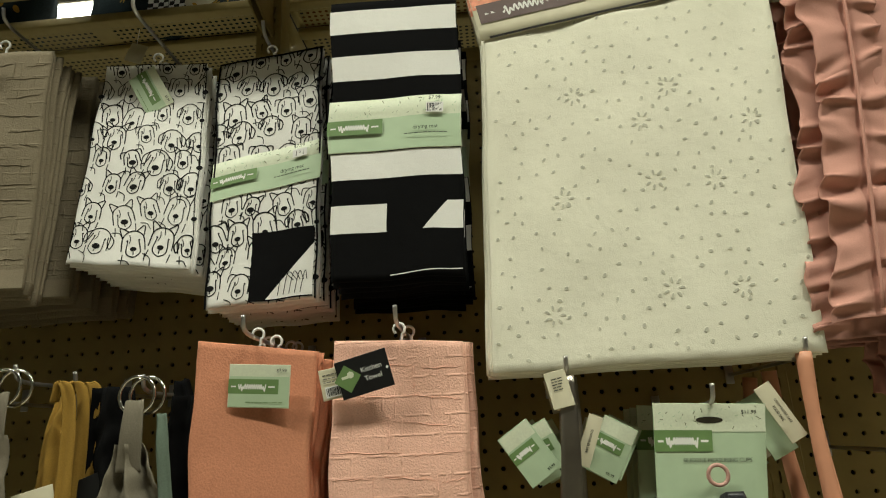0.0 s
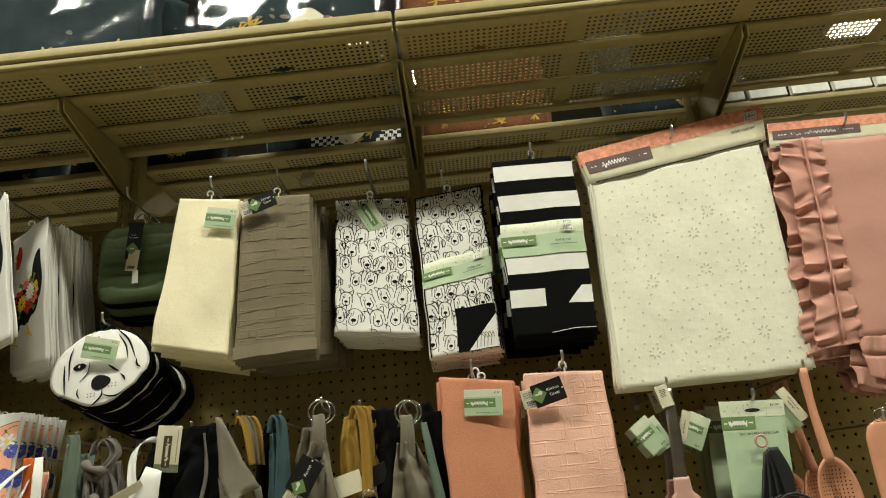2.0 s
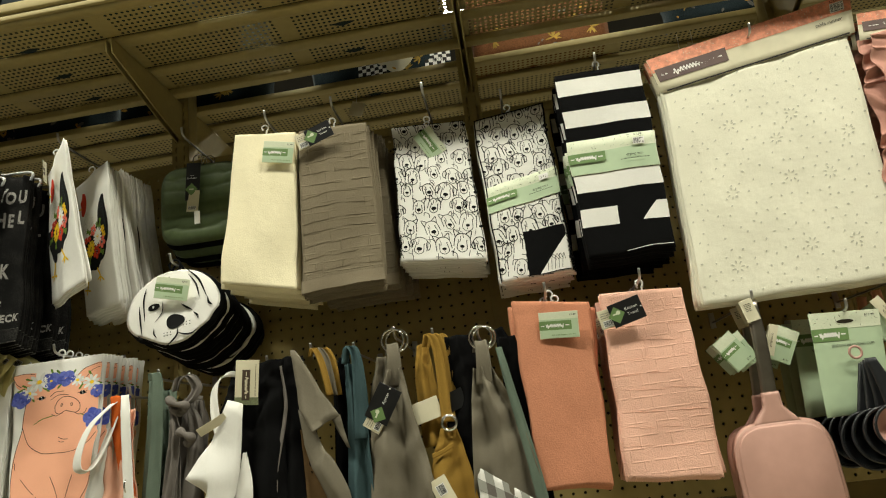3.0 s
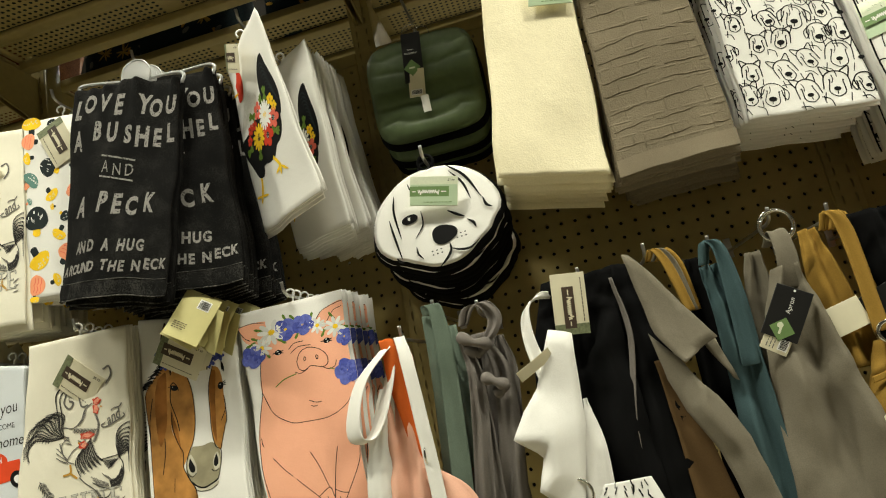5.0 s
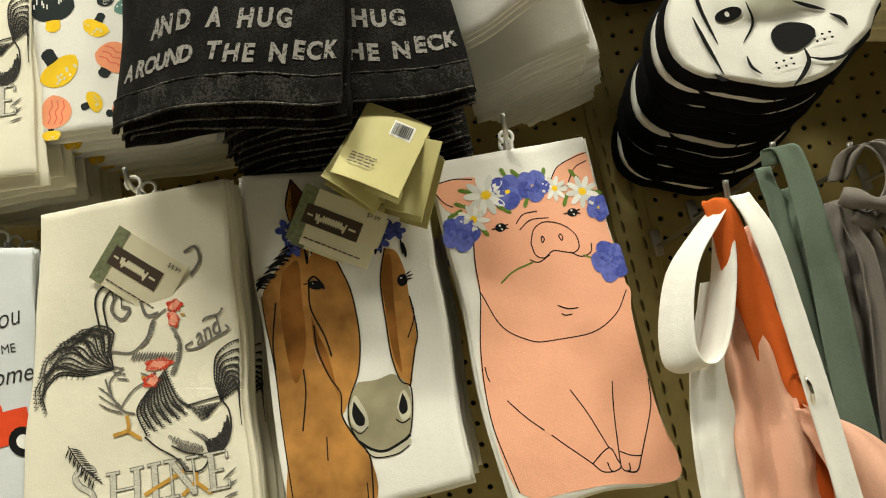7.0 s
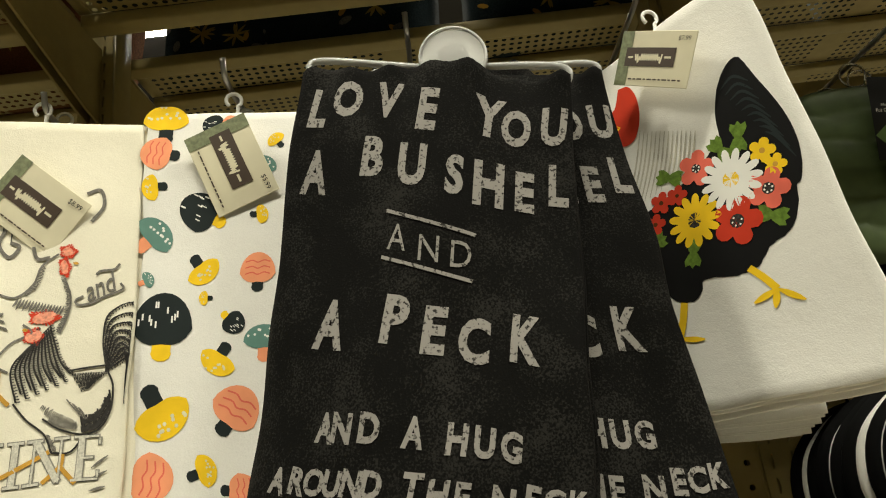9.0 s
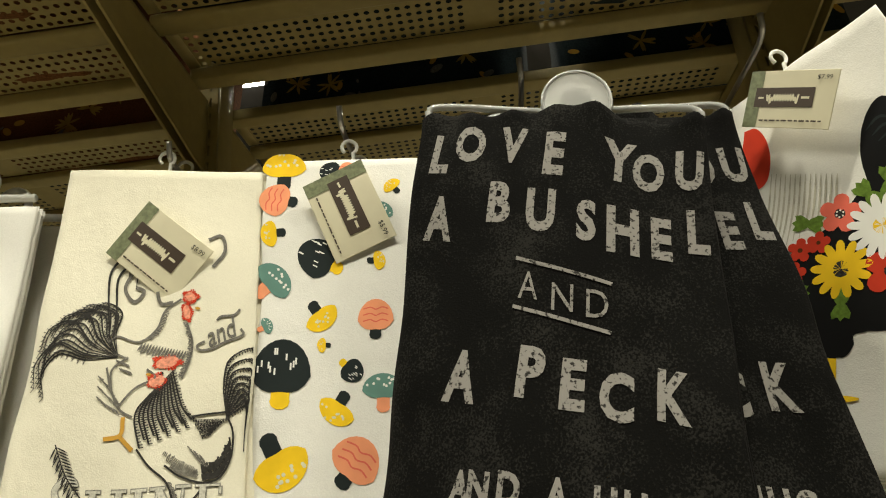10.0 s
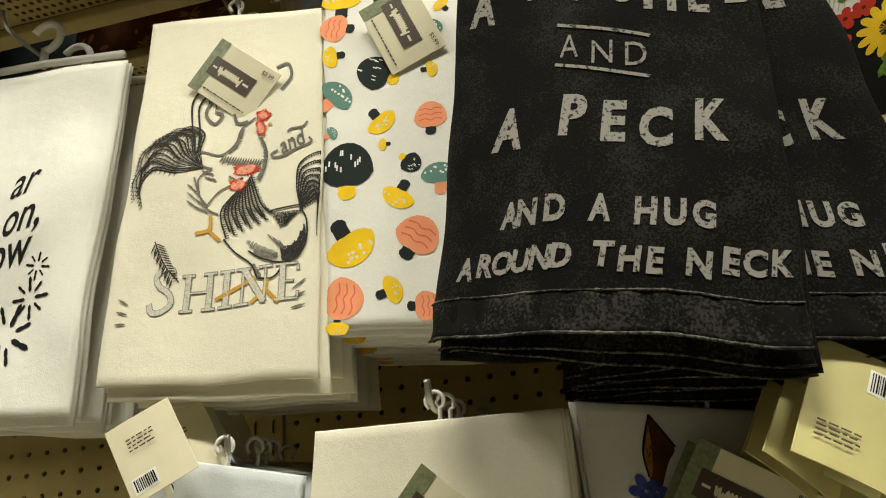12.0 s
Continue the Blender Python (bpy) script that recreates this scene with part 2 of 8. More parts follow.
brown_mat = cloth("brown_felt", (0.14, 0.06, 0.025, 1), "terry", 1.0, 0.4)
straw = solid("straw", (0.42, 0.28, 0.06, 1), 0.9, 0.0, 0.3)
trim_white = solid("white_trim_paint", (0.7, 0.69, 0.62, 1), 0.6)


def film_material():
    m, nt, b = base_mat("clear_film", 0.08)
    out = nt.nodes["Material Output"]
    clear = nt.nodes.new("ShaderNodeBsdfTransparent")
    gloss = node(nt, "ShaderNodeBsdfGlossy", Roughness=0.06)
    mix = nt.nodes.new("ShaderNodeMixShader")
    tc = nt.nodes.new("ShaderNodeTexCoord")
    n1 = node(nt, "ShaderNodeTexNoise", Scale=12.0, Detail=3.0)
    nt.links.new(tc.outputs["Object"], n1.inputs["Vector"])
    bump = node(nt, "ShaderNodeBump", Strength=0.35, Distance=0.004)
    nt.links.new(n1.outputs["Fac"], bump.inputs["Height"])
    nt.links.new(bump.outputs[0], gloss.inputs["Normal"])
    mix.inputs[0].default_value = 0.032
    nt.links.new(clear.outputs[0], mix.inputs[1])
    nt.links.new(gloss.outputs[0], mix.inputs[2])
    nt.links.new(mix.outputs[0], out.inputs["Surface"])
    return m


clear_film = film_material()


def glow_material():
    m = bpy.data.materials.new("lamp_diffuser")
    m.use_nodes = True
    b = m.node_tree.nodes["Principled BSDF"]
    b.inputs["Base Color"].default_value = (0.9, 0.9, 0.85, 1)
    b.inputs["Emission Color"].default_value = (1, 0.94, 0.82, 1)
    b.inputs["Emission Strength"].default_value = LAMP_GLOW
    return m


glow = glow_material()

# ---------------- building helpers ----------------
V = Vector
ORIGIN = {}


def thing(name, base, label, category, group="", kind=""):
    """An Empty at its base that will hold the parts; geometry is given in world metres."""
    ob = new(name)
    ob.location = base
    ob.empty_display_size = 0.02
    ORIGIN[ob] = V(base)
    return tagged(ob, label, category, group, kind)


def part(name, bm, material, parent, label="", smooth=True):
    me = bpy.data.meshes.new(name)
    o = ORIGIN[parent]
    for v in bm.verts:
        v.co -= o
    bm.to_mesh(me)
    bm.free()
    me.materials.append(material)
    if smooth:
        me.shade_smooth()
    ob = new(name, me)
    ob.parent = parent
    ORIGIN[ob] = o
    return tagged(ob, label)


def mesh_part(name, verts, faces, material, parent, label="", smooth=False):
    o = ORIGIN[parent]
    me = bpy.data.meshes.new(name)
    me.from_pydata([tuple(V(v) - o) for v in verts], [], faces)
    me.materials.append(material)
    if smooth:
        me.shade_smooth()
    ob = new(name, me)
    ob.parent = parent
    ORIGIN[ob] = o
    return tagged(ob, label)


def box_bm(x0, y0, z0, x1, y1, z1, bevel=0.0, segments=2):
    bm = bmesh.new()
    bmesh.ops.create_cube(bm, size=1)
    for v in bm.verts:
        v.co = V(((x0 + x1) / 2 + v.co.x * (x1 - x0), (y0 + y1) / 2 + v.co.y * (y1 - y0), (z0 + z1) / 2 + v.co.z * (z1 - z0)))
    if bevel:
        bmesh.ops.bevel(bm, geom=bm.edges[:], offset=bevel, segments=segments, affect="EDGES", profile=0.5)
    return bm


def structure(name, bm, material, label="", category="", smooth=False):
    me = bpy.data.meshes.new(name)
    bm.to_mesh(me)
    bm.free()
    me.materials.append(material)
    if smooth:
        me.shade_smooth()
    ob = new(name, me)
    ORIGIN[ob] = V((0, 0, 0))
    return tagged(ob, label, category, kind="structure")


def spline(pts, n):
    """n + 1 places along a smooth curve through the points."""
    p = [V(q) for q in pts]
    p = [p[0] * 2 - p[1]] + p + [p[-1] * 2 - p[-2]]
    out = []
    for i in range(n + 1):
        t = i / n * (len(p) - 3)
        k = min(int(t), len(p) - 4)
        t -= k
        a, b, c, d = p[k:k + 4]
        out.append(0.5 * (2 * b + (c - a) * t + (2 * a - 5 * b + 4 * c - d) * t * t + (3 * b - a - 3 * c + d) * t ** 3))
    return out


def tube_bm(pts, r, sides=8, bm=None, closed=False):
    bm = bm or bmesh.new()
    rings = []
    up = V((0.31, 0.17, 0.93)).normalized()
    n = len(pts)
    for i, p in enumerate(pts):
        a, b = (pts[(i - 1) % n], pts[(i + 1) % n]) if closed else (pts[max(i - 1, 0)], pts[min(i + 1, n - 1)])
        d = (V(b) - V(a)).normalized()
        e1 = d.cross(up)
        e1 = e1.normalized() if e1.length > 1e-4 else d.orthogonal().normalized()
        e2 = d.cross(e1)
        rr = r(i / max(n - 1, 1)) if callable(r) else r
        rings.append([bm.verts.new(V(p) + rr * (math.cos(2 * math.pi * k / sides) * e1 + math.sin(2 * math.pi * k / sides) * e2)) for k in range(sides)])
    for i in range(n if closed else n - 1):
        q, s = rings[i], rings[(i + 1) % n]
        for k in range(sides):
            bm.faces.new((q[k], q[(k + 1) % sides], s[(k + 1) % sides], s[k]))
    if not closed:
        bm.faces.new(rings[0][::-1])
        bm.faces.new(rings[-1])
    return bm


def ring_pts(c, r, axis="y", n=24, a0=0.0, a1=360.0):
    out = []
    full = a1 - a0 >= 360
    for i in range(n if full else n + 1):
        a = radians(a0 + (a1 - a0) * i / n)
        q = {"y": (math.cos(a), 0, math.sin(a)), "x": (0, math.cos(a), math.sin(a)), "z": (math.cos(a), math.sin(a), 0)}[axis]
        out.append(V(c) + r * V(q))
    return out


def sheet(tl, tr, br, bl, amp=0.0025, seed=0, fold=0.0, nf=2.0, edge=0.0025, belly=0.0):
    """A hanging rectangle of cloth as a surface S(u, v), with dents, vertical folds and uneven edges."""
    tl, tr, br, bl = V(tl), V(tr), V(br), V(bl)
    w, h = ((tr - tl).length + (br - bl).length) / 2, ((bl - tl).length + (br - tr).length) / 2
    eu, ev = (tr - tl + br - bl).normalized(), (bl - tl + br - tr).normalized()
    nn = -eu.cross(ev)
    ph = noise.noise((seed * 3.7, 1.3, 5.1)) * 6

    def S(u, v):
        p = (tl * (1 - u) + tr * u) * (1 - v) + (bl * (1 - u) + br * u) * v
        x, y = u * w, v * h
        d = amp * 1.6 * noise.noise((x / 0.07 + seed * 7.1, y / 0.11, seed)) + amp * 0.35 * noise.noise((x / 0.045, y / 0.07 + seed * 5.3, seed))
        if fold:
            d += fold * (0.35 + 0.65 * v) * math.sin(2 * math.pi * nf * u + ph + 1.2 * noise.noise((v * 1.5, seed, 0.4)))
        if belly:
            d += belly * math.sin(math.pi * min(max(u, 0), 1)) * (0.4 + 0.6 * v)
        p = p + nn * d
        if edge:
            p = p + eu * (edge * 2 * noise.noise((y / 0.08, seed * 2.9, 3.3))) + ev * (edge * 2 * noise.noise((x / 0.06, 8.8, seed * 1.7)) * v)
        return p
    S.w, S.h = w, h
    return S


def normal_at(S, u, v, e=0.004):
    n = -(S(u + e, v) - S(u - e, v)).cross(S(u, v + e) - S(u, v - e))
    return n.normalized()


def slab_bm(S, nu, nv, th, off=0.0, inset=0.0015, taper=None):
    """A cloth of thickness th with rounded rims, whose front lies on S moved by off."""
    bm = bmesh.new()
    iu, iv = min(0.2, inset / max(S.w, 0.01)), min(0.2, inset / max(S.h, 0.01))
    front, back = {}, {}
    for j in range(nv + 1):
        for i in range(nu + 1):
            u, v = iu + (1 - 2 * iu) * i / nu, iv + (1 - 2 * iv) * j / nv
            p, n = S(u, v), normal_at(S, u, v)
            front[i, j] = bm.verts.new(p + n * off)
            back[i, j] = bm.verts.new(p + n * (off - th))
    for j in range(nv):
        for i in range(nu):
            bm.faces.new((front[i, j], front[i, j + 1], front[i + 1, j + 1], front[i + 1, j]))
            bm.faces.new((back[i, j], back[i + 1, j], back[i + 1, j + 1], back[i, j + 1]))
    rim = [(i, 0) for i in range(nu)] + [(nu, j) for j in range(nv)] + [(i, nv) for i in range(nu, 0, -1)] + [(0, j) for j in range(nv, 0, -1)]
    mid = []
    for i, j in rim:
        u, v = i / nu, j / nv
        mid.append(bm.verts.new(S(u, v) + normal_at(S, u, v) * (off - th / 2)))
    for k in range(len(rim)):
        a, b = rim[k], rim[(k + 1) % len(rim)]
        m0, m1 = mid[k], mid[(k + 1) % len(rim)]
        bm.faces.new((front[a], front[b], m1, m0))
        bm.faces.new((m0, m1, back[b], back[a]))
    return bm


def gridded(S, nu, nv):
    """The surface as its mesh of nu by nv cells will show it, so that prints lie on the mesh itself."""
    grid = [[S(i / nu, j / nv) for i in range(-1, nu + 2)] for j in range(-1, nv + 2)]

    def G(u, v):
        x, y = min(max(u * nu, -0.999), nu + 0.999), min(max(v * nv, -0.999), nv + 0.999)
        i, j = math.floor(x), math.floor(y)
        x, y = x - i, y - j
        i, j = i + 1, j + 1
        return (grid[j][i] * (1 - x) + grid[j][i + 1] * x) * (1 - y) + (grid[j + 1][i] * (1 - x) + grid[j + 1][i + 1] * x) * y
    G.w, G.h = S.w, S.h
    return G


def drape(pts, widths, side=(1, 0, 0), fold=0.004, nf=1.5, seed=0, n=40, twist=0.0):
    """A strip or gathered cloth along a curve, as a surface S(u, v): u across, v along."""
    line = spline(pts, n)
    length = sum((line[i + 1] - line[i]).length for i in range(n))
    sd = V(side).normalized()

    def S(u, v):
        t = min(max(v, 0), 1) * n
        k = min(int(t), n - 1)
        p = line[k].lerp(line[k + 1], t - k) + (line[k + 1] - line[k]) * ((v - 1) * n if v > 1 else v * n if v < 0 else 0)
        q = min(max(v, 0), 1) * (len(widths) - 1)
        m = min(int(q), len(widths) - 2)
        w = widths[m] * (1 - q + m) + widths[m + 1] * (q - m)
        along = (line[k + 1] - line[k]).normalized()
        s = sd
        if twist:
            s = Matrix.Rotation(twist * v, 3, along) @ sd
        nn = -s.cross(along)
        d = fold * 0.64 * math.asin(0.98 * math.sin(2 * math.pi * nf * u + seed * 1.9 + 1.6 * noise.noise((v * 2.2, seed, 0.7)))) + fold * 0.8 * noise.noise((u * 3 + seed, v * length / 0.06, seed * 2.1)) + 0.55 * fold * (0.5 - abs(noise.noise((u * 2.2 + v * 3.0, seed * 1.3, v * length / 0.05)))) * 2
        return p + s * ((u - 0.5) * w) + nn * d
    S.w, S.h = max(widths), length
    return S


# ---------------- flat prints that follow a cloth ----------------
TEXTS = {}


def text_shape(words, bold=0.0):
    """Vertices (height 1) and faces of a line of writing, centred."""
    key = (words, bold)
    if key not in TEXTS:
        cu = bpy.data.curves.new("writing", "FONT")
        cu.body, cu.size, cu.resolution_u, cu.offset, cu.align_x, cu.space_character = words, 1.0, 3, bold, "CENTER", 1.16 if bold > 0.02 else 1.0
        ob = new("writing", cu)
        me = bpy.data.meshes.new_from_object(ob.evaluated_get(bpy.context.evaluated_depsgraph_get()))
        TEXTS[key] = [(v.co.x, v.co.y) for v in me.vertices], [tuple(p.vertices) for p in me.polygons]
        bpy.data.objects.remove(ob)
        bpy.data.curves.remove(cu)
        bpy.data.meshes.remove(me)
    return TEXTS[key]


class Ink:
    """Shapes in metres (x right, y down from the cloth's upper left corner), laid upon S."""

    def __init__(self, S, lift=0.0003, step=0.000008):
        self.S, self.lift, self.step, self.k, self.layers = S, lift, step, 0, {}

    def add(self, mat, pts, faces):
        vs, fs = self.layers.setdefault(mat.name, ([], []))
        o = len(vs)
        self.k += 1
        z = self.lift + self.step * min(self.k, 60)
        vs.extend((x, y, z) for x, y in pts)
        fs.extend(tuple(i + o for i in f) for f in faces)

    def blob(self, mat, cx, cy, rad, rot=0.0, seg=24, rings=2, ky=1.0):
        """A filled shape whose radius is rad(angle); ky squashes it before it is turned."""
        pts, faces = [(cx, cy)], []
        c, s = math.cos(radians(rot)), math.sin(radians(rot))
        for r in range(1, rings + 1):
            for i in range(seg):
                a = 2 * math.pi * i / seg
                q = (rad(a) if callable(rad) else rad) * r / rings
                x, y = q * math.cos(a), q * math.sin(a) * ky
                pts.append((cx + c * x - s * y, cy + s * x + c * y))
        for i in range(seg):
            faces.append((0, 1 + i, 1 + (i + 1) % seg))
            for r in range(rings - 1):
                a, b = 1 + r * seg, 1 + (r + 1) * seg
                faces.append((a + i, b + i, b + (i + 1) % seg, a + (i + 1) % seg))
        self.add(mat, pts, faces)

    def patch(self, mat, outline, centre, n=48, rings=4, rough=0.0, seed=1):
        """A filled shape inside a smooth closed outline, seen whole from its centre."""
        line = spline([(x, y, 0) for x, y in outline + outline[:1]], n)[:-1]
        cx, cy = centre
        n, pts, faces = len(line), [centre], []
        for r in range(1, rings + 1):
            for i, p in enumerate(line):
                q = r / rings * (1 + (rough * noise.noise((i * 1.7, seed, 0.0)) if r == rings else 0.0))
                pts.append((cx + (p.x - cx) * q, cy + (p.y - cy) * q))
        for i in range(n):
            faces.append((0, 1 + i, 1 + (i + 1) % n))
            for r in range(rings - 1):
                a, b = 1 + r * n, 1 + (r + 1) * n
                faces.append((a + i, b + i, b + (i + 1) % n, a + (i + 1) % n))
        self.add(mat, pts, faces)

    def oval(self, mat, cx, cy, rx, ry, rot=0.0, seg=16, rings=1):
        self.blob(mat, cx, cy, rx, rot, seg, rings, ry / rx)

    def stroke(self, mat, pts, w, n=0, taper=False):
        line = spline([(x, y, 0) for x, y in pts], n or 6 * (len(pts) - 1))
        vs, fs = [], []
        m = len(line)
        for i, p in enumerate(line):
            d = (line[min(i + 1, m - 1)] - line[max(i - 1, 0)]).normalized()
            q = w / 2 * (math.sin(math.pi * (0.08 + 0.84 * i / (m - 1))) if taper else 1)
            vs += [(p.x - d.y * q, p.y + d.x * q), (p.x + d.y * q, p.y - d.x * q)]
        for i in range(m - 1):
            fs.append((2 * i, 2 * i + 1, 2 * i + 3, 2 * i + 2))
        self.add(mat, vs, fs)

    def rect(self, mat, x0, y0, x1, y1, nx=8, ny=4, rot=0.0):
        c, s = math.cos(radians(rot)), math.sin(radians(rot))
        mx, my = (x0 + x1) / 2, (y0 + y1) / 2
        pts = []
        for j in range(ny + 1):
            for i in range(nx + 1):
                x, y = x0 + (x1 - x0) * i / nx - mx, y0 + (y1 - y0) * j / ny - my
                pts.append((mx + c * x - s * y, my + s * x + c * y))
        w = nx + 1
        self.add(mat, pts, [(j * w + i, (j + 1) * w + i, (j + 1) * w + i + 1, j * w + i + 1) for j in range(ny) for i in range(nx)])

    def words(self, mat, text, cx, cy, height, rot=0.0, wide=1.0, bold=0.0, shear=0.0):
        """Capitals are as high as height; (cx, cy) is the middle of the line."""
        vs, fs = text_shape(text, bold)
        k = height / 0.7
        c, s = math.cos(radians(rot)), math.sin(radians(rot))
        pts = []
        for x, y in vs:
            x, y = (x + shear * y) * k * wide, -(y - 0.35) * k
            pts.append((cx + c * x - s * y, cy + s * x + c * y))
        self.add(mat, pts, fs)

    def spot(self, x, z):
        """Metres from the upper left corner of the place on the cloth with this world x and z."""
        u = v = 0.5
        for _ in range(8):
            p, du, dv = self.S(u, v), self.S(u + 0.02, v) - self.S(u - 0.02, v), self.S(u, v + 0.02) - self.S(u, v - 0.02)
            ex, ez = (x - p.x) * 0.04, (z - p.z) * 0.04
            det = du.x * dv.z - du.z * dv.x
            u = min(max(u + (ex * dv.z - ez * dv.x) / det, -0.05), 1.05)
            v = min(max(v + (du.x * ez - du.z * ex) / det, -0.05), 1.05)
        return u * self.S.w, v * self.S.h

    def flower(self, mat, cx, cy, r, petals, heart, heart_r, rot=0.0):
        self.blob(mat, cx, cy, lambda a: r * (0.62 + 0.38 * abs(math.cos(petals * a / 2)) ** 0.7), rot, petals * 6, 2)
        self.oval(heart, cx, cy, heart_r, heart_r, 0, 10)

    def leaf(self, mat, cx, cy, l, rot):
        self.blob(mat, cx, cy, lambda a: l * (0.3 + 0.7 * math.cos(a) ** 2), rot, 12, 1, 0.55)

    def flush(self, name, parent):
        S = self.S
        for mat, (vs, fs) in self.layers.items():
            bm = bmesh.new()
            made = [bm.verts.new(v) for v in vs]
            for f in fs:
                if len(set(f)) > 2:
                    bm.faces.new([made[i] for i in f])
            for _ in range(3):
                wide = [e for e in bm.edges if e.calc_length() > 0.009]
                if not wide or S.w < 0.1:
                    break
                bmesh.ops.triangulate(bm, faces=bm.faces[:])
                bmesh.ops.subdivide_edges(bm, edges=[e for e in bm.edges if e.calc_length() > 0.009], cuts=1)
            for v in bm.verts:
                x, y, z = v.co
                v.co = S(x / S.w, y / S.h) + normal_at(S, x / S.w, y / S.h) * z
            tagged(part(name, bm, MATS[mat], parent, smooth=False), kind="stuff")


# ---------------- small shop fittings ----------------
def plate_surface(c, w, h, turn=0.0, lean=0.0, yaw=0.0, curl=0.0):
    """A stiff card round the centre c; turn: degrees clockwise in its plane, lean: its top tips back, yaw: it turns to its left."""
    m = Matrix.Translation(V(c)) @ Euler((radians(lean), 0, radians(yaw))).to_matrix().to_4x4() @ Matrix.Rotation(radians(turn), 4, "Y")

    def S(u, v):
        return m @ V(((u - 0.5) * w, -curl * (1 - (2 * u - 1) ** 2), (0.5 - v) * h))
    S.w, S.h = w, h
    return S


def card(parent, name, c, w, h, mat, turn=0.0, lean=0.0, yaw=0.0, curl=0.0, label="", th=0.0007):
    S = plate_surface(c, w, h, turn, lean, yaw, curl)
    ob = part(name, slab_bm(S, 6, 4, th, 0, 0.0004), mat, parent, label, False)
    return ob, Ink(S, 0.0003, 0.00005)


def bars(ink, mat, x0, y0, x1, lines, pitch, height, rng):
    """Rows of small marks in place of writing that cannot be read."""
    for k in range(lines):
        x = x0
        while x < x1 - 0.002:
            w = rng.uniform(0.002, 0.006)
            ink.rect(mat, x, y0 + k * pitch, min(x + w, x1), y0 + k * pitch + height, 1, 1)
            x += w + 0.0012


def barcode(ink, x0, y0, x1, y1, rng):
    ink.rect(ink_white, x0 - 0.0015, y0 - 0.0015, x1 + 0.0015, y1 + 0.0015, 1, 1)
    x = x0
    while x < x1:
        w = rng.uniform(0.0004, 0.0012)
        ink.rect(ink_black, x, y0, min(x + w, x1), y1, 1, 1)
        x += w + rng.uniform(0.0004, 0.0009)


def logo(ink, block, x0, y0, x1, y1, pale=ink_white):
    """A printed block with a plain pale wave in place of a maker's mark."""
    ink.rect(block, x0, y0, x1, y1, 4, 1)
    w, h = x1 - x0, y1 - y0
    ink.rect(pale, x0 + 0.06 * w, y0 + 0.47 * h, x0 + 0.16 * w, y0 + 0.57 * h, 1, 1)
    wave = [(x0 + w * (0.21 + 0.0225 * k), y0 + h * (0.52 + (-0.17, 0.16)[k % 2] + (0.14 if k in (3, 4, 22, 23) else 0))) for k in range(25)]
    ink.stroke(pale, wave, 0.085 * h, 96)
    ink.rect(pale, x0 + 0.8 * w, y0 + 0.46 * h, x0 + 0.93 * w, y0 + 0.57 * h, 1, 1)


def price_tag(parent, c, w=0.058, h=0.04, turn=0.0, style="green", price="$7.99", yaw=0.0, lean=6.0, seed=1):
    """A hang tag: green or cream card with a printed block, lines and a price."""
    rng = random.Random(seed)
    if style == "green":
        ob, ink = card(parent, "hang_tag", c, w, h, card_pale, turn, lean, yaw, 0.001, "pale mint green card tag")
        ink.rect(card_green, 0.001, h * 0.28, w - 0.001, h - 0.001, 4, 2)
        logo(ink, logo_green, 0.0, h * 0.34, w * 0.82, h * 0.68)
        bars(ink, logo_green, w * 0.3, h * 0.86, w * 0.92, 1, 0.002, 0.001, rng)
    elif style == "cream":
        ob, ink = card(parent, "hang_tag", c, w, h, card_cream, turn, lean, yaw, 0.001, "cream card tag with a dark printed block")
        ink.rect(card_sage, 0.0, 0.0, w * 0.17, h, 2, 2)
        logo(ink, logo_brown, w * 0.1, h * 0.3, w * 0.78, h * 0.64, card_cream)
        bars(ink, logo_brown, w * 0.2, h * 0.86, w * 0.92, 1, 0.002, 0.0012, rng)
    if price:
        ink.words(ink_black, price, w * 0.86, h * 0.13, h * 0.075)
    ink.flush("print", ob)
    return ob


def swing_tag(parent, c, turn, words, length=0.085, width=0.036, yaw=0.0, lean=6.0, seed=1):
    """A black tag with a green diamond label, over a white printed one."""
    rng = random.Random(seed)
    c = V(c)
    a = radians(turn)
    ax = V((math.cos(a), 0, -math.sin(a)))
    low, ink = card(parent, "barcode_tag", c + ax * -0.026 + V((0, 0.004, 0)), 0.05, 0.034, card_cream, turn + 4, lean, yaw, 0.0005, "white printed tag with a barcode")
    bars(ink, ink_grey, 0.004, 0.006, 0.03, 3, 0.004, 0.0012, rng)
    barcode(ink, 0.006, 0.021, 0.022, 0.03, rng)
    ink.flush("print", low)
    top, ink = card(parent, "swing_tag", c, length * 0.66, width, card_black, turn, lean, yaw, 0.0005, "black card tag with a green diamond")
    w, h = length * 0.66, width
    ink.rect(logo_green, w * 0.18 - 0.011, h * 0.5 - 0.011, w * 0.18 + 0.011, h * 0.5 + 0.011, 1, 1, 45)
    ink.rect(card_pale, w * 0.18 - 0.0065, h * 0.5 - 0.0035, w * 0.18 + 0.0065, h * 0.5 - 0.0005, 1, 1)
    ink.blob(card_pale, w * 0.25, h * 0.42, 0.004, 0, 8, 1)
    lines = words.split("|")
    for k, word in enumerate(lines):
        ink.words(ink_white, word, w * (0.66 + 0.0 * k), h * (0.5 + (k - (len(lines) - 1) / 2) * 0.24), h * 0.13)
    ink.oval(ink_white, w * 0.95, h * 0.5, 0.0016, 0.0016, 0, 8)
    ink.flush("print", top)
    return top


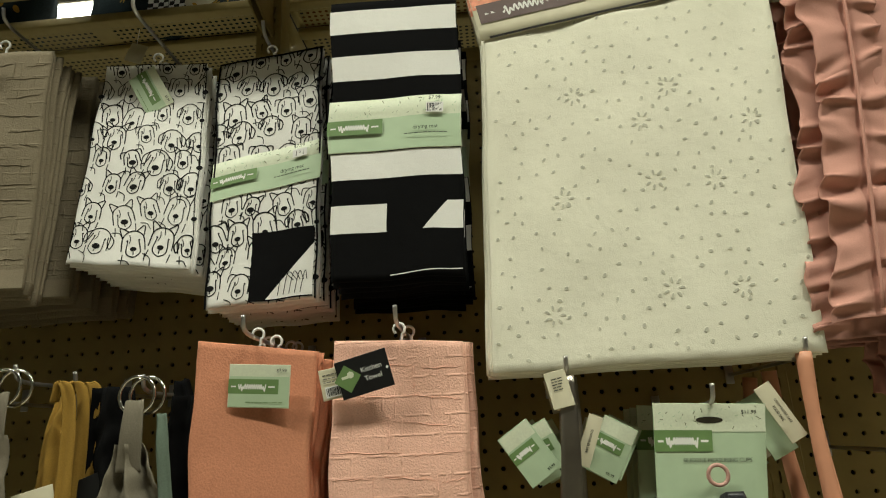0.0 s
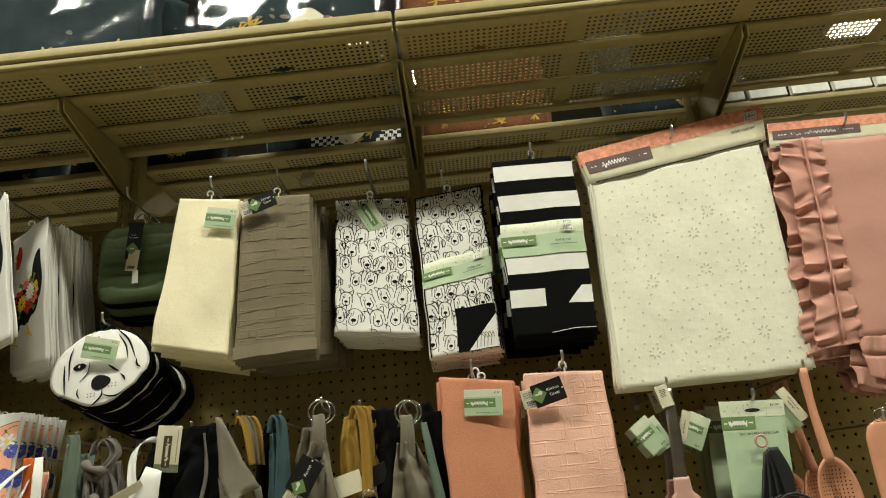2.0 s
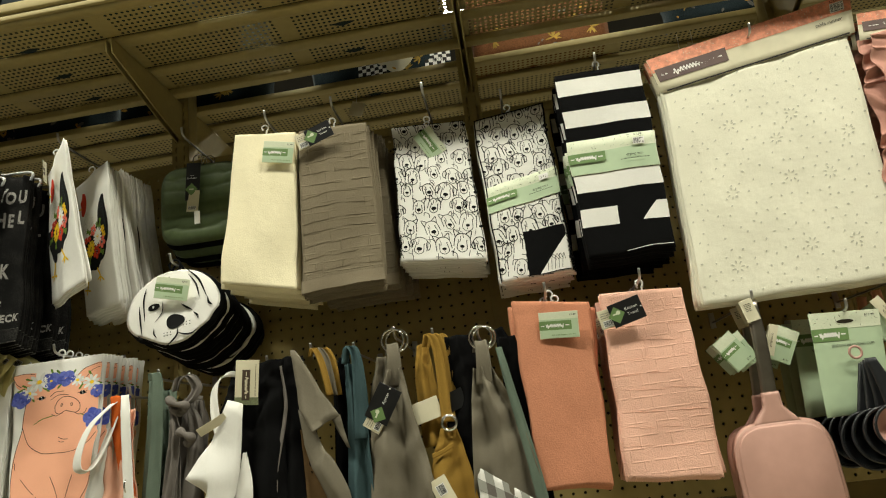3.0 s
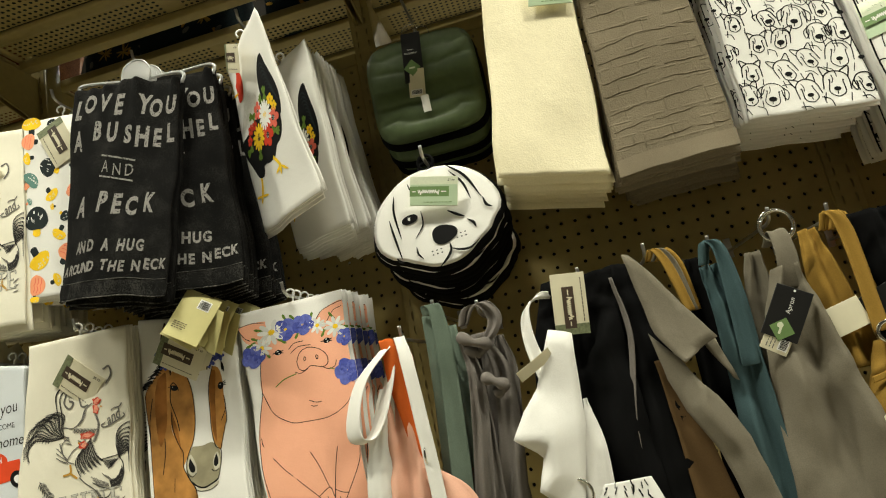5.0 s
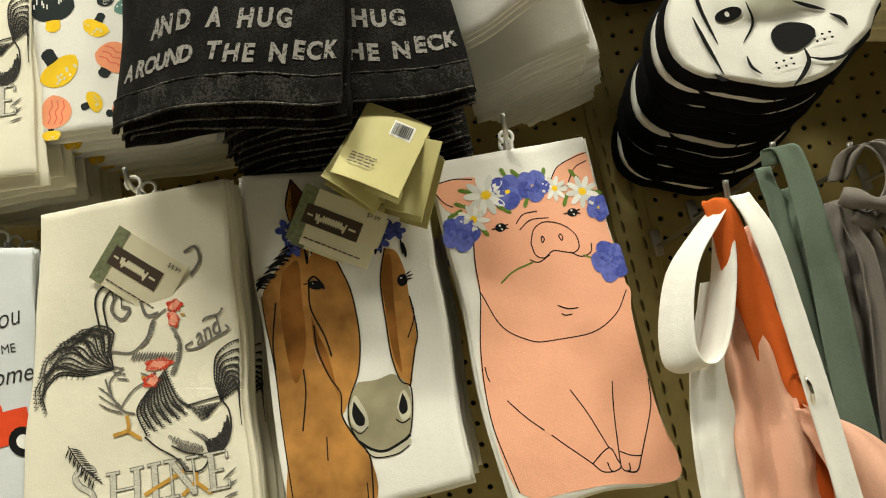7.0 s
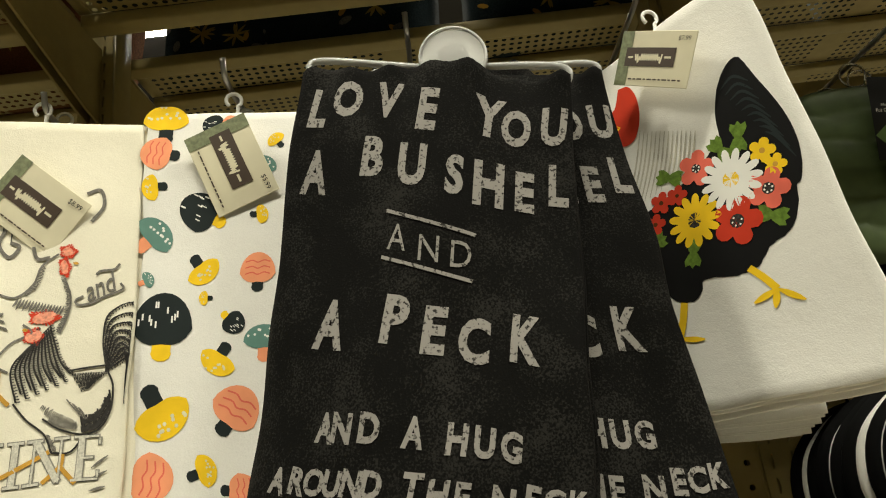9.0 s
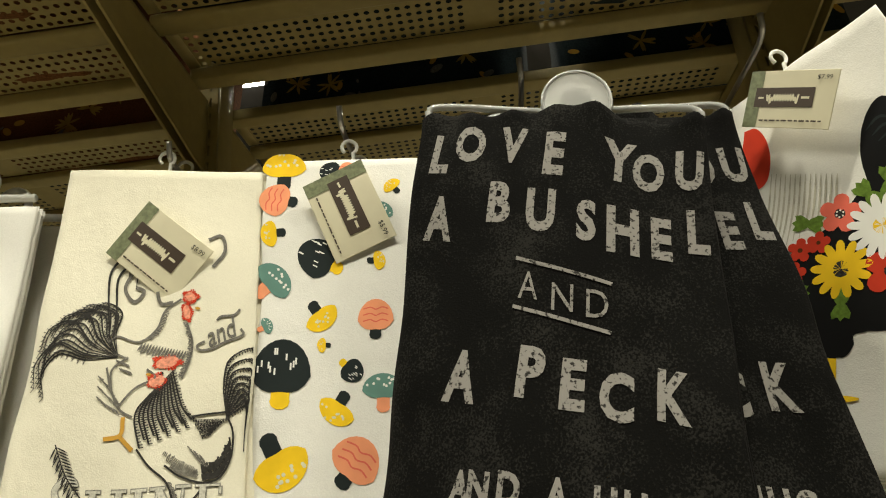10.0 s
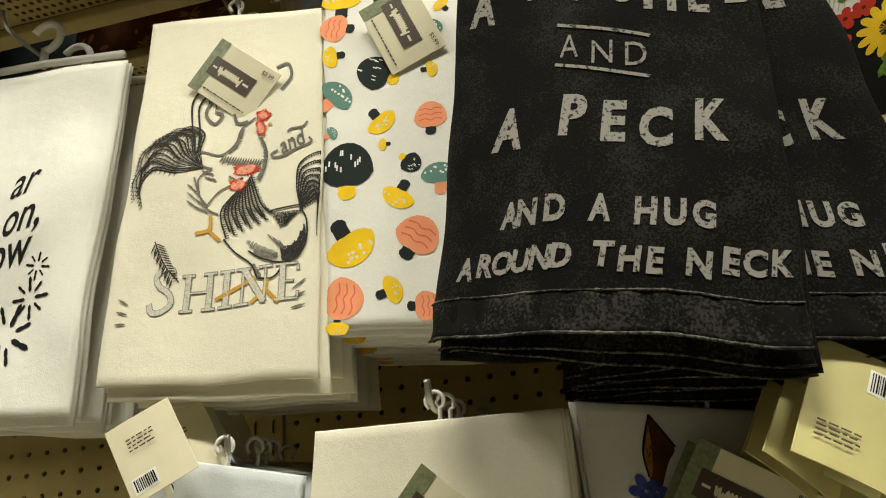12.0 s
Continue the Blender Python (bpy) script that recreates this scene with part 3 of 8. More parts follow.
def peg_hook(x, z, reach=0.275, tip=0.02, lean=0.0, label="zinc wire peg hook in the pegboard"):
    """A wire hook in the pegboard with an upturned end."""
    t = thing("peg_hook", (x, 0, z), label, "hook", "peg hooks on the pegboard")
    line = spline([(x, 0.012, z + 0.002), (x, -0.03, z), (x + lean * 0.6, -reach * 0.7, z), (x + lean, -reach + 0.008, z + 0.002), (x + lean, -reach - 0.004, z + tip)], 22)
    part("wire", tube_bm(line, 0.0026, 8), steel, t)
    part("back_plate", box_bm(x - 0.006, -0.003, z - 0.012, x + 0.006, -0.0004, z + 0.022, 0.001), steel, t)
    return t


def plastic_loop(parent, c, size=0.013, name="hanger_loop", yaw=12):
    """A white plastic hanging loop above a folded towel."""
    c = V(c)
    pts = ring_pts((0, 0, size * 0.75), size * 0.5, "y", 14, -60, 230)
    pts = [V((-0.002, 0, -size)), V((0.003, 0, -0.002))] + pts
    m = Matrix.Translation(c) @ Matrix.Rotation(radians(yaw), 4, "Z")
    return part(name, tube_bm([m @ p for p in pts], 0.0017, 6), white_plastic, parent, "white plastic hanging loop")


def folded_towel(name, label, corners, mat, layers=3, th=0.004, seed=1, amp=0.0025, fold=0.0, nf=2.0, nu=30, nv=48, group="", category="towel", spread=0.006, loop=True, belly=0.002, drop=0.006, base_mat_=None, edge=0.0025, shape=None):
    """A folded cloth hung from its upper edge. Returns the thing, its front layer and the front surface."""
    tl, tr, br, bl = (V(c) for c in corners)
    t = thing(name, (tl + tr) / 2, label, category, group)
    flat = sheet(tl, tr, br, bl, amp, seed, fold, nf, edge, belly)
    if shape:
        plain = flat
        out = -(tr - tl).cross(bl - tl).normalized()

        def flat(u, v):
            push, lift = shape(u, v)
            return plain(u, v) + out * push + V((0, 0, lift))
        flat.w, flat.h = plain.w, plain.h
    S = gridded(flat, nu, nv)
    front = part("front_layer", slab_bm(S, nu, nv, th), mat, t)
    rng = random.Random(seed)
    for k in range(1, layers):
        d = V((rng.uniform(-spread, spread) * 0.6, k * (th + 0.001), 0))
        lo = V((rng.uniform(-spread, spread) * 0.8, k * (th + 0.0025), -rng.uniform(-drop * 0.4, drop)))
        S2 = sheet(tl + d, tr + d, br + lo, bl + lo, amp, seed, fold, nf, edge, belly)
        part("back_layer", slab_bm(S2, max(6, nu // 2), max(8, nv // 2), th), base_mat_ or mat, t)
    if loop:
        plastic_loop(t, (tl + tr) / 2 + V((0, 0.004, 0.004)))
    return t, front, S


def stack_behind(t, n, step=0.022, seed=3, jx=0.006, jz=0.004, jr=2.5, start=0.0, drift=0.0):
    """The same goods again, behind the first on their hook."""
    rng = random.Random(seed)
    base = V(t.location)
    for k in range(1, n + 1):
        copy_thing(t, pose(base.x + drift * k + rng.uniform(-jx, jx), base.y + start + k * step, base.z + rng.uniform(-jz, jz * 0.3), rng.uniform(-1.5, 0.5), rng.uniform(-jr, jr) * 0.4, rng.uniform(-jr, jr)))


# ---------------- structure: room, lamps, shelving run ----------------
structure("floor", box_bm(-7, -5, -0.1, 7, 5, 0), floor_mat, "pale vinyl shop floor", "floor")
# ceiling coloured near-black so that the gaps over the shelves look unlit
structure("ceiling", box_bm(-7, -5, 4.3, 7, 5, 4.4), ceiling_mat, "plain pale shop ceiling", "ceiling")
structure("wall_north", box_bm(-7, 5, 0, 7, 5.1, 4.3), wall_mat, "plain shop wall", "wall")
structure("wall_south", box_bm(-7, -5.1, 0, 7, -5, 4.3), wall_mat, "plain shop wall", "wall")
structure("wall_east", box_bm(7, -5, 0, 7.1, 5, 4.3), wall_mat, "plain shop wall", "wall")
structure("wall_west", box_bm(-7.1, -5, 0, -7, 5, 4.3), wall_mat, "plain shop wall", "wall")
structure("wall_aisle", box_bm(-6, -3.0, 0, 6, -2.9, 2.2), wall_mat, "plain back of the facing shelves", "wall")

for k, (lx, ly) in enumerate(((-3.6, -1.55), (-1.2, -1.55), (1.2, -1.55), (3.6, -1.55), (-2.4, 2.5), (0.0, 2.5), (3.6, 2.5))):
    lamp_thing = thing("ceiling_light", (lx, ly, 4.3), "long white fluorescent ceiling light fitting", "ceiling light", "ceiling lights")
    part("housing", box_bm(lx - 0.62, ly - 0.1, 4.24, lx + 0.62, ly + 0.1, 4.298, 0.01), trim_white, lamp_thing)
    part("diffuser", box_bm(lx - 0.6, ly - 0.085, 4.205, lx + 0.6, ly + 0.085, 4.238, 0.01), glow, lamp_thing)
    area_lamp("ceiling_lamp", (lx, ly, 4.19), (lx, ly, 0), 1.2, 0.16, LAMP_WATTS, LAMP_TINT)


def perforated(name, corner, ex, ey, nx, ny, px, py, hx, hy, material, parent, depth=None, seg=8, skip=None, label=""):
    """A sheet with nx by ny real holes. ex, ey: unit directions; px, py: pitch; hx, hy: half sizes of a hole."""
    c, ex, ey = V(corner), V(ex), V(ey)
    verts, faces = [], []
    outer = [(1, 0), (1, 1), (0, 1), (-1, 1), (-1, 0), (-1, -1), (0, -1), (1, -1)]
    inner = [(math.cos(a), math.sin(a)) for a in (math.pi * k / 4 for k in range(8))]
    shared = {}

    def corner_of(i, j, a, b):
        key = (2 * i + a, 2 * j + b)
        if key not in shared:
            shared[key] = len(verts)
            verts.append(c + ex * ((i + 0.5 + a / 2) * px) + ey * ((j + 0.5 + b / 2) * py))
        return shared[key]
    for j in range(ny):
        for i in range(nx):
            mid = c + ex * ((i + 0.5) * px) + ey * ((j + 0.5) * py)
            rim = [corner_of(i, j, a, b) for a, b in outer]
            if skip and skip(i, j):
                faces.append(tuple(rim))
                continue
            o = len(verts)
            verts += [mid + ex * (a * hx) + ey * (b * hy) for a, b in inner]
            for k in range(8):
                q = (k + 1) % 8
                faces.append((rim[k], rim[q], o + q, o + k))
            if depth:
                verts += [mid + ex * (a * hx) + ey * (b * hy) + V(depth) for a, b in inner]
                for k in range(8):
                    q = (k + 1) % 8
                    faces.append((o + k, o + q, o + 8 + q, o + 8 + k))
    return mesh_part(name, verts, faces, material, parent, label)


BAY, PEG, RAIL = 0.762, 0.0254, 2.068
run = thing("shelving_run", (0, 0.03, 0), "tan enamelled steel shelving run with pegboard backs", "shelving", kind="structure")
for k in range(-4, 3):
    x = k * BAY
    # slotted upright: a face with two rows of slots, and a hollow back
    perforated("upright_face", (x - 0.022, -0.001, 0.95), (1, 0, 0), (0, 0, 1), 2, 54, 0.022, PEG, 0.0022, 0.0085, tan_metal, run, (0, 0.004, 0))
    part("upright", box_bm(x - 0.0218, 0.006, 0.0, x + 0.0218, 0.05, 2.32, 0.001), tan_metal, run)
    part("upright_side", box_bm(x - 0.022, 0.0, 0.0, x - 0.0195, 0.006, 2.32), tan_metal, run)
    part("upright_side", box_bm(x + 0.0195, 0.0, 0.0, x + 0.022, 0.006, 2.32), tan_metal, run)
for k in range(-4, 2):
    x0 = k * BAY + 0.0222
    wide = BAY - 0.0444
    nx = 28
    margin = (wide - nx * PEG) / 2
    perforated("pegboard_panel", (x0 + margin, 0.002, 1.129), (1, 0, 0), (0, 0, 1), nx, 36, PEG, PEG, 0.0034, 0.0034, board_mat, run, (0, 0.005, 0))
    part("board_edge", box_bm(x0, 0.002, 1.129, x0 + margin, 0.007, 2.0434), board_mat, run)
    part("board_edge", box_bm(x0 + wide - margin, 0.002, 1.129, x0 + wide, 0.007, 2.0434), board_mat, run)
    part("lower_panel", box_bm(x0, 0.002, 0.1, x0 + wide, 0.007, 1.128), board_mat, run)
    # sheet behind the peg holes; the hollow's darkness is put into its colour
    part("hollow_sheet", box_bm(x0, 0.04, 0.1, x0 + wide, 0.046, 2.04), dark_void, run)
    part("top_rail", box_bm(x0, -0.002, 2.0438, x0 + wide, 0.03, RAIL, 0.002), tan_metal, run)
    part("base_deck", box_bm(x0 - 0.02, -0.42, 0.0, x0 + wide + 0.02, -0.001, 0.16, 0.004), tan_metal, run)

SHELF_Z = 2.25


def shelf(x0, x1, side, label):
    """A perforated steel shelf with ribs under it. side: -1 over this aisle, 1 over the next."""
    t = thing("steel_shelf", ((x0 + x1) / 2, side * 0.2 + 0.02, SHELF_Z), label, "shelf", "upper shelves")
    x0, x1 = x0 + 0.003, x1 - 0.003
    hp = 0.0127
    wide = x1 - x0
    nx = int((wide - 0.03) / hp)
    mx = (wide - nx * hp) / 2
    y_in = -0.022 if side < 0 else 0.055

    def Y(d):
        return y_in + side * d
    # bands of holes between solid ribs, counted from the back edge
    d = 0.026
    for rows, rib in ((6, 0.03), (8, 0.03), (7, 0.022)) if side < 0 else ((6, 0.03), (8, 0.03), (8, 0.03), (8, 0.022)):
        gap = {int(nx * f) + q for f in (0.25, 0.5, 0.75) for q in range(-1, 2)}
        y = Y(d) if side > 0 else Y(d + rows * hp)
        perforated("perforated_pan", (x0 + mx, y, SHELF_Z + 0.006), (1, 0, 0), (0, 1, 0), nx, rows, hp, hp, 0.0037, 0.0033, tan_metal, t, skip=lambda i, j: i in gap)
        a, b = sorted((Y(d + rows * hp), Y(d + rows * hp + rib)))
        part("rib", box_bm(x0, a + 0.0005, SHELF_Z - 0.006, x1, b - 0.0005, SHELF_Z + 0.0065, 0.004), tan_metal, t)
        for xx in (x0, x1 - mx):
            a, b = sorted((Y(d), Y(d + rows * hp)))
            part("pan_edge", box_bm(xx, a, SHELF_Z + 0.005, xx + mx, b, SHELF_Z + 0.0062), tan_metal, t)
        d += rows * hp + rib
    a, b = sorted((Y(0), Y(0.026)))
    part("back_flange", box_bm(x0, a, SHELF_Z - 0.012, x1, b, SHELF_Z + 0.0065, 0.003), tan_metal, t)
    a, b = sorted((Y(d - 0.012), Y(d + 0.004)))
    part("front_lip", box_bm(x0, a, SHELF_Z + 0.002, x1, b, SHELF_Z + 0.017, 0.004, 3), tan_metal, t)
    a, b = sorted((Y(d - 0.012), Y(d + 0.0085)))
    part("front_roll", box_bm(x0, a, SHELF_Z + 0.0175, x1, b, SHELF_Z + 0.044, 0.006, 3), tan_metal, t)
    return t


def bracket(x, side, y0):
    """A tapered steel arm under a shelf."""
    t = thing("shelf_bracket", (x, y0, 2.2), "tan tapered steel shelf bracket hooked into the upright", "bracket", "shelf brackets")
    s = side
    for dx in (-0.008, 0.005):
        bm = bmesh.new()
        prof = [(0.0, 2.235), (0.0, 2.125), (0.03, 2.13), (0.30, 2.205), (0.305, 2.235)]
        ring = [[bm.verts.new((x + dx + e, y0 + s * a, z)) for a, z in prof] for e in (0, 0.003)]
        bm.faces.new(ring[0])
        bm.faces.new(ring[1][::-1])
        for i in range(5):
            bm.faces.new((ring[0][i], ring[0][(i + 1) % 5], ring[1][(i + 1) % 5], ring[1][i]))
        bmesh.ops.recalc_face_normals(bm, faces=bm.faces[:])
        part("side_plate", bm, tan_metal, t, smooth=False)
    a, b = sorted((y0 + s * 0.02, y0 + s * 0.30))
    part("top_web", box_bm(x - 0.005, a, 2.2355, x + 0.005, b, 2.2435), tan_metal, t)
    return t


for k in range(-2, 1):
    shelf(k * 2 * BAY, (k + 1) * 2 * BAY, -1, "tan perforated steel shelf above the pegboard, carrying wrapped cushions")
    shelf(k * 2 * BAY, (k + 1) * 2 * BAY, 1, "tan perforated steel shelf on the far side of the run")
for k in range(-3, 2):
    bracket(k * BAY, -1, -0.002)
    bracket(k * BAY, 1, 0.054)

# ---------------- goods: upper row ----------------
HOOKS = [(-1.43, 1.995, 0.245), (-1.272, 2.005, 0.25), (-1.11, 2.03, 0.25), (-0.905, 2.035, 0.26), (-0.64, 2.02, 0.22), (-0.43, 1.997, 0.27), (-0.29, 2.01, 0.255),
         (-0.094, 2.0, 0.265), (0.066, 1.99, 0.20), (0.262, 2.0, 0.262), (0.565, 2.0, 0.27), (0.93, 1.985, 0.27), (-1.70, 2.04, 0.25)]
for x, z, reach in HOOKS:
    peg_hook(x, z, reach)

# striped drying mats
t, front, S = folded_towel("drying_mat", "black and white striped drying mat with a mint paper band", [(0.179, -0.25, 1.992), (0.350, -0.25, 1.988), (0.340, -0.25, 1.600), (0.178, -0.25, 1.602)],
                           black_cloth, 3, 0.006, 11, 0.0015, group="striped drying mats", category="drying mat")
ink = Ink(S)
for k in range(6):
    y = 0.015 + 0.0695 * k
    if k < 5:
        ink.rect(white_cloth, 0.0005, y, S.w * 0.43 if k > 3 else S.w - 0.0005, y + 0.036, 10, 3)
ink.add(white_cloth, [(S.w * 0.70, 0.329), (S.w, 0.329), (S.w, 0.293), (S.w * 0.88, 0.293)], [(0, 1, 2, 3)])
ink.stroke(white_cloth, [(S.w * 0.45, S.h * 0.985), (S.w * 0.98, S.h * 0.975)], 0.0012)
ink.flush("stripe", front)


def paper_band(t, S, y0, y1, seed, slope=0.0, x0=-0.002, x1=None):
    """A paper band round a folded mat, with a printed block, a price and a barcode."""
    x1 = x1 or S.w + 0.002

    def B(u, v):
        x = x0 + (x1 - x0) * u
        y = y0 + (y1 - y0) * v + slope * (0.5 - u)
        uu, vv = min(max(x / S.w, 0.0), 1.0), y / S.h
        return S(uu, vv) + normal_at(S, 0.5, vv) * 0.0016 + (S(1, vv) - S(0, vv)) * (x / S.w - uu)
    B.w, B.h = x1 - x0, y1 - y0
    band = part("paper_band", slab_bm(B, 10, 4, 0.0006, 0, 0.0003), card_pale, t, "pale mint printed paper band")
    rng = random.Random(seed)
    ink = Ink(B, 0.0003, 0.00005)
    w, h = B.w, B.h
    ink.rect(card_green, 0.001, h * 0.38, w - 0.001, h * 0.99, 8, 2)
    for _ in range(46):
        ink.leaf(card_sage if rng.random() < 0.5 else card_green, rng.uniform(0.004, w - 0.004), rng.uniform(0.003, h * 0.34), rng.uniform(0.0012, 0.0026), rng.uniform(0, 180))
    logo(ink, logo_green, 0.0, h * 0.4, w * 0.42, h * 0.68)
    ink.words(ink_black, "drying mat", w * 0.74, h * 0.62, 0.0052)
    bars(ink, ink_dgrey, w * 0.58, h * 0.73, w * 0.9, 1, 0.002, 0.0011, rng)
    ink.words(ink_black, "$7.99", w * 0.8, h * 0.08, 0.0048)
    barcode(ink, w * 0.75, h * 0.19, w * 0.86, h * 0.34, rng)
    ink.flush("print", band)


paper_band(t, S, 0.150, 0.223, 5)
stack_behind(t, 5, 0.034, 4, 0.008, 0.006, 3)


# goods printed with rows of outlined motifs
def outline_pattern(S, seed, cell=0.044):
    """Rows of rounded outlines with dots, drawn in black line."""
    rng = random.Random(seed)
    ink = Ink(S, 0.0004, 0.0)
    row = 0
    y = 0.006
    while y < S.h - 0.006:
        x = -0.5 * cell * (row % 2) + 0.004
        while x < S.w - 0.004:
            cx, cy = x + rng.uniform(-0.006, 0.006) + cell / 2, y + rng.uniform(-0.007, 0.007)
            k = cell * rng.uniform(0.8, 1.2)
            kind = rng.randrange(3)
            turn = radians(rng.uniform(-16, 16))
            tc, ts = math.cos(turn), math.sin(turn)

            def P(a, b):
                a, b = tc * a - ts * b, ts * a + tc * b
                return (min(max(cx + a * k, 0.0012), S.w - 0.0012), min(max(cy + b * k, 0.001), S.h - 0.001))
            lw = rng.uniform(0.0013, 0.0018)
            top = [P(-0.34, 0.3), P(-0.3, -0.12), P(-0.12, -0.3), P(0.12, -0.3), P(0.3, -0.12), P(0.34, 0.3)]
            ink.stroke(ink_black, top, lw)
            if kind == 0:
                for s in (-1, 1):
                    ink.stroke(ink_black, [P(s * 0.26, -0.2), P(s * 0.44, -0.02), P(s * 0.42, 0.24), P(s * 0.3, 0.12), P(s * 0.24, -0.1)], lw)
            elif kind == 1:
                for s in (-1, 1):
                    ink.stroke(ink_black, [P(s * 0.3, -0.1), P(s * 0.36, -0.46), P(s * 0.1, -0.3)], lw)
            else:
                for s in (-1, 1):
                    ink.stroke(ink_black, [P(s * 0.2, -0.28), P(s * 0.42, -0.26), P(s * 0.44, 0.0)], lw)
            ink.stroke(ink_black, [P(-0.16, 0.0), P(-0.2, 0.36), P(-0.06, 0.5), P(0.06, 0.5), P(0.2, 0.36), P(0.16, 0.0)], lw * 0.9)
            ink.stroke(ink_black, [P(0, 0.34), P(0.0, 0.44)], lw * 0.8)
            ink.blob(ink_black, *P(0, 0.26), 0.0046 * rng.uniform(0.8, 1.2), 0, 9, 1, 0.75)
            for s in (-1, 1):
                ink.oval(ink_black, *P(s * 0.17, -0.02), 0.0013, 0.0013, 0, 7)
            ink.stroke(ink_black, [P(-0.1, -0.2), P(-0.08, -0.05), P(-0.12, 0.08)], lw * 0.7)
            ink.stroke(ink_black, [P(-0.42, 0.55), P(-0.2, 0.62), P(-0.12, 0.85)], lw * 0.8)
            if rng.random() < 0.75:
                ink.stroke(ink_black, [P(-0.3, 0.4), P(-0.34, 0.7)], lw * 0.8)
                ink.stroke(ink_black, [P(0.33, 0.4), P(0.3, 0.66)], lw * 0.8)
            x += cell * 0.93
        y += cell * 0.92
        row += 1
    return ink


t, front, S = folded_towel("drying_mat", "white drying mat with black outlined motifs and a mint band", [(0.000, -0.19, 1.950), (0.150, -0.19, 1.967), (0.152, -0.215, 1.590), (0.010, -0.215, 1.588)],
                           white_cloth, 3, 0.006, 12, 0.0015, group="patterned drying mats", category="drying mat")
ink = outline_pattern(S, 5, 0.040)
ink.lift = 0.0009
ink.rect(black_cloth, S.w * 0.40, S.h * 0.74, S.w * 0.97, S.h * 0.99, 6, 6)
ink.lift = 0.0014
ink.add(white_cloth, [(S.w * 0.97, S.h * 0.80), (S.w * 0.97, S.h * 0.985), (S.w * 0.55, S.h * 0.985)], [(0, 1, 2)])
ink.lift = 0.0018
for a in range(5):
    ink.stroke(ink_black, [(S.w * (0.66 + 0.05 * a), S.h * 0.975), (S.w * (0.7 + 0.05 * a), S.h * 0.9), (S.w * (0.8 + 0.03 * a), S.h * 0.93)], 0.001)
for e in (0.0008, S.w - 0.0008):
    ink.stroke(black_cloth, [(e, 0.0), (e, S.h * 0.5), (e, S.h)], 0.0025, 20)
ink.stroke(black_cloth, [(0, 0.001), (S.w * 0.5, 0.001), (S.w, 0.001)], 0.0025, 12)
ink.flush("print", front)
paper_band(t, S, 0.156, 0.214, 6, 0.014)
stack_behind(t, 4, 0.03, 6)

t, front, S = folded_towel("kitchen_towel", "white kitchen towel printed with black outlined motifs, tag hanging", [(-0.178, -0.185, 1.972), (-0.022, -0.185, 1.960), (-0.012, -0.215, 1.640), (-0.183, -0.215, 1.660)],
                           white_cloth, 3, 0.004, 13, 0.002, 0.0015, 1.0, group="patterned kitchen towels")
outline_pattern(S, 9, 0.042).flush("print", front)
price_tag(t, (-0.098, -0.197, 1.915), 0.066, 0.043, 62, "green", "$7.99", seed=2)
stack_behind(t, 5, 0.026, 8)

# gray and yellow terry towels
def woven_ribs(front, S, mat, seed, pitch=0.024, size=0.0010):
    """Short raised ribs of a broken window-pane weave, across and down the cloth."""
    rng = random.Random(seed)
    bm = bmesh.new()

    def rib(x0, y0, x1, y1):
        n = 8
        line = [S((x0 + (x1 - x0) * i / n) / S.w, (y0 + (y1 - y0) * i / n + 0.0008 * math.sin(i * 1.7 + x0 * 90)) / S.h) for i in range(n + 1)]
        line = [p + normal_at(S, 0.5, y0 / S.h) * 0.0002 for p in line]
        tube_bm(line, lambda q: size * (0.35 + 0.55 * math.sin(math.pi * min(max(q, 0.06), 0.94))), 5, bm)
    y = pitch
    while y < S.h - 0.04:
        x = rng.uniform(-0.02, 0.02)
        while x < S.w - 0.012:
            a, b = max(x, 0.003), min(x + rng.uniform(0.04, 0.09), S.w - 0.003)
            if b - a > 0.012:
                rib(a, y + rng.uniform(-0.004, 0.004), b, y + rng.uniform(-0.004, 0.004))
            if rng.random() < 0.3 and b < S.w - 0.008:
                rib(b + 0.003, y - 0.006, b + 0.003, min(y + pitch * 0.9, S.h - 0.03))
            x = b + rng.uniform(0.004, 0.02)
        y += pitch * rng.uniform(0.85, 1.15)
    tagged(part("woven_rib", bm, mat, front), kind="stuff")


t, front, S = folded_towel("kitchen_towel", "gray checked terry kitchen towel with a black tag", [(-0.366, -0.25, 1.968), (-0.222, -0.24, 1.968), (-0.212, -0.25, 1.622), (-0.380, -0.25, 1.615)],
                           gray_terry, 3, 0.007, 14, 0.004, 0.002, 1.2, group="gray terry towels", drop=0.012)
ink = Ink(S, 0.0012)
ink.rect(gray_hem, 0.0, S.h - 0.026, S.w, S.h - 0.002, 12, 2)
ink.flush("woven_border", front)
woven_ribs(front, S, gray_terry, 3)
swing_tag(t, (-0.318, -0.268, 1.946), -18, "Kitchen|Towel", seed=4)
stack_behind(t, 5, 0.036, 9, 0.010, 0.012, 7, 0.0, 0.009)
t, front, S = folded_towel("kitchen_towel", "pale yellow terry kitchen towel with a mint tag", [(-0.506, -0.25, 1.984), (-0.374, -0.25, 1.968), (-0.392, -0.25, 1.628), (-0.550, -0.25, 1.662)],
                           yellow_terry, 3, 0.008, 15, 0.003, 0.0, 1.0, group="yellow terry towels", drop=0.012, belly=0.006)
price_tag(t, (-0.408, -0.264, 1.920), 0.066, 0.046, 12, "green", "$7.99", seed=5)
stack_behind(t, 4, 0.036, 10, 0.01, 0.012, 4)


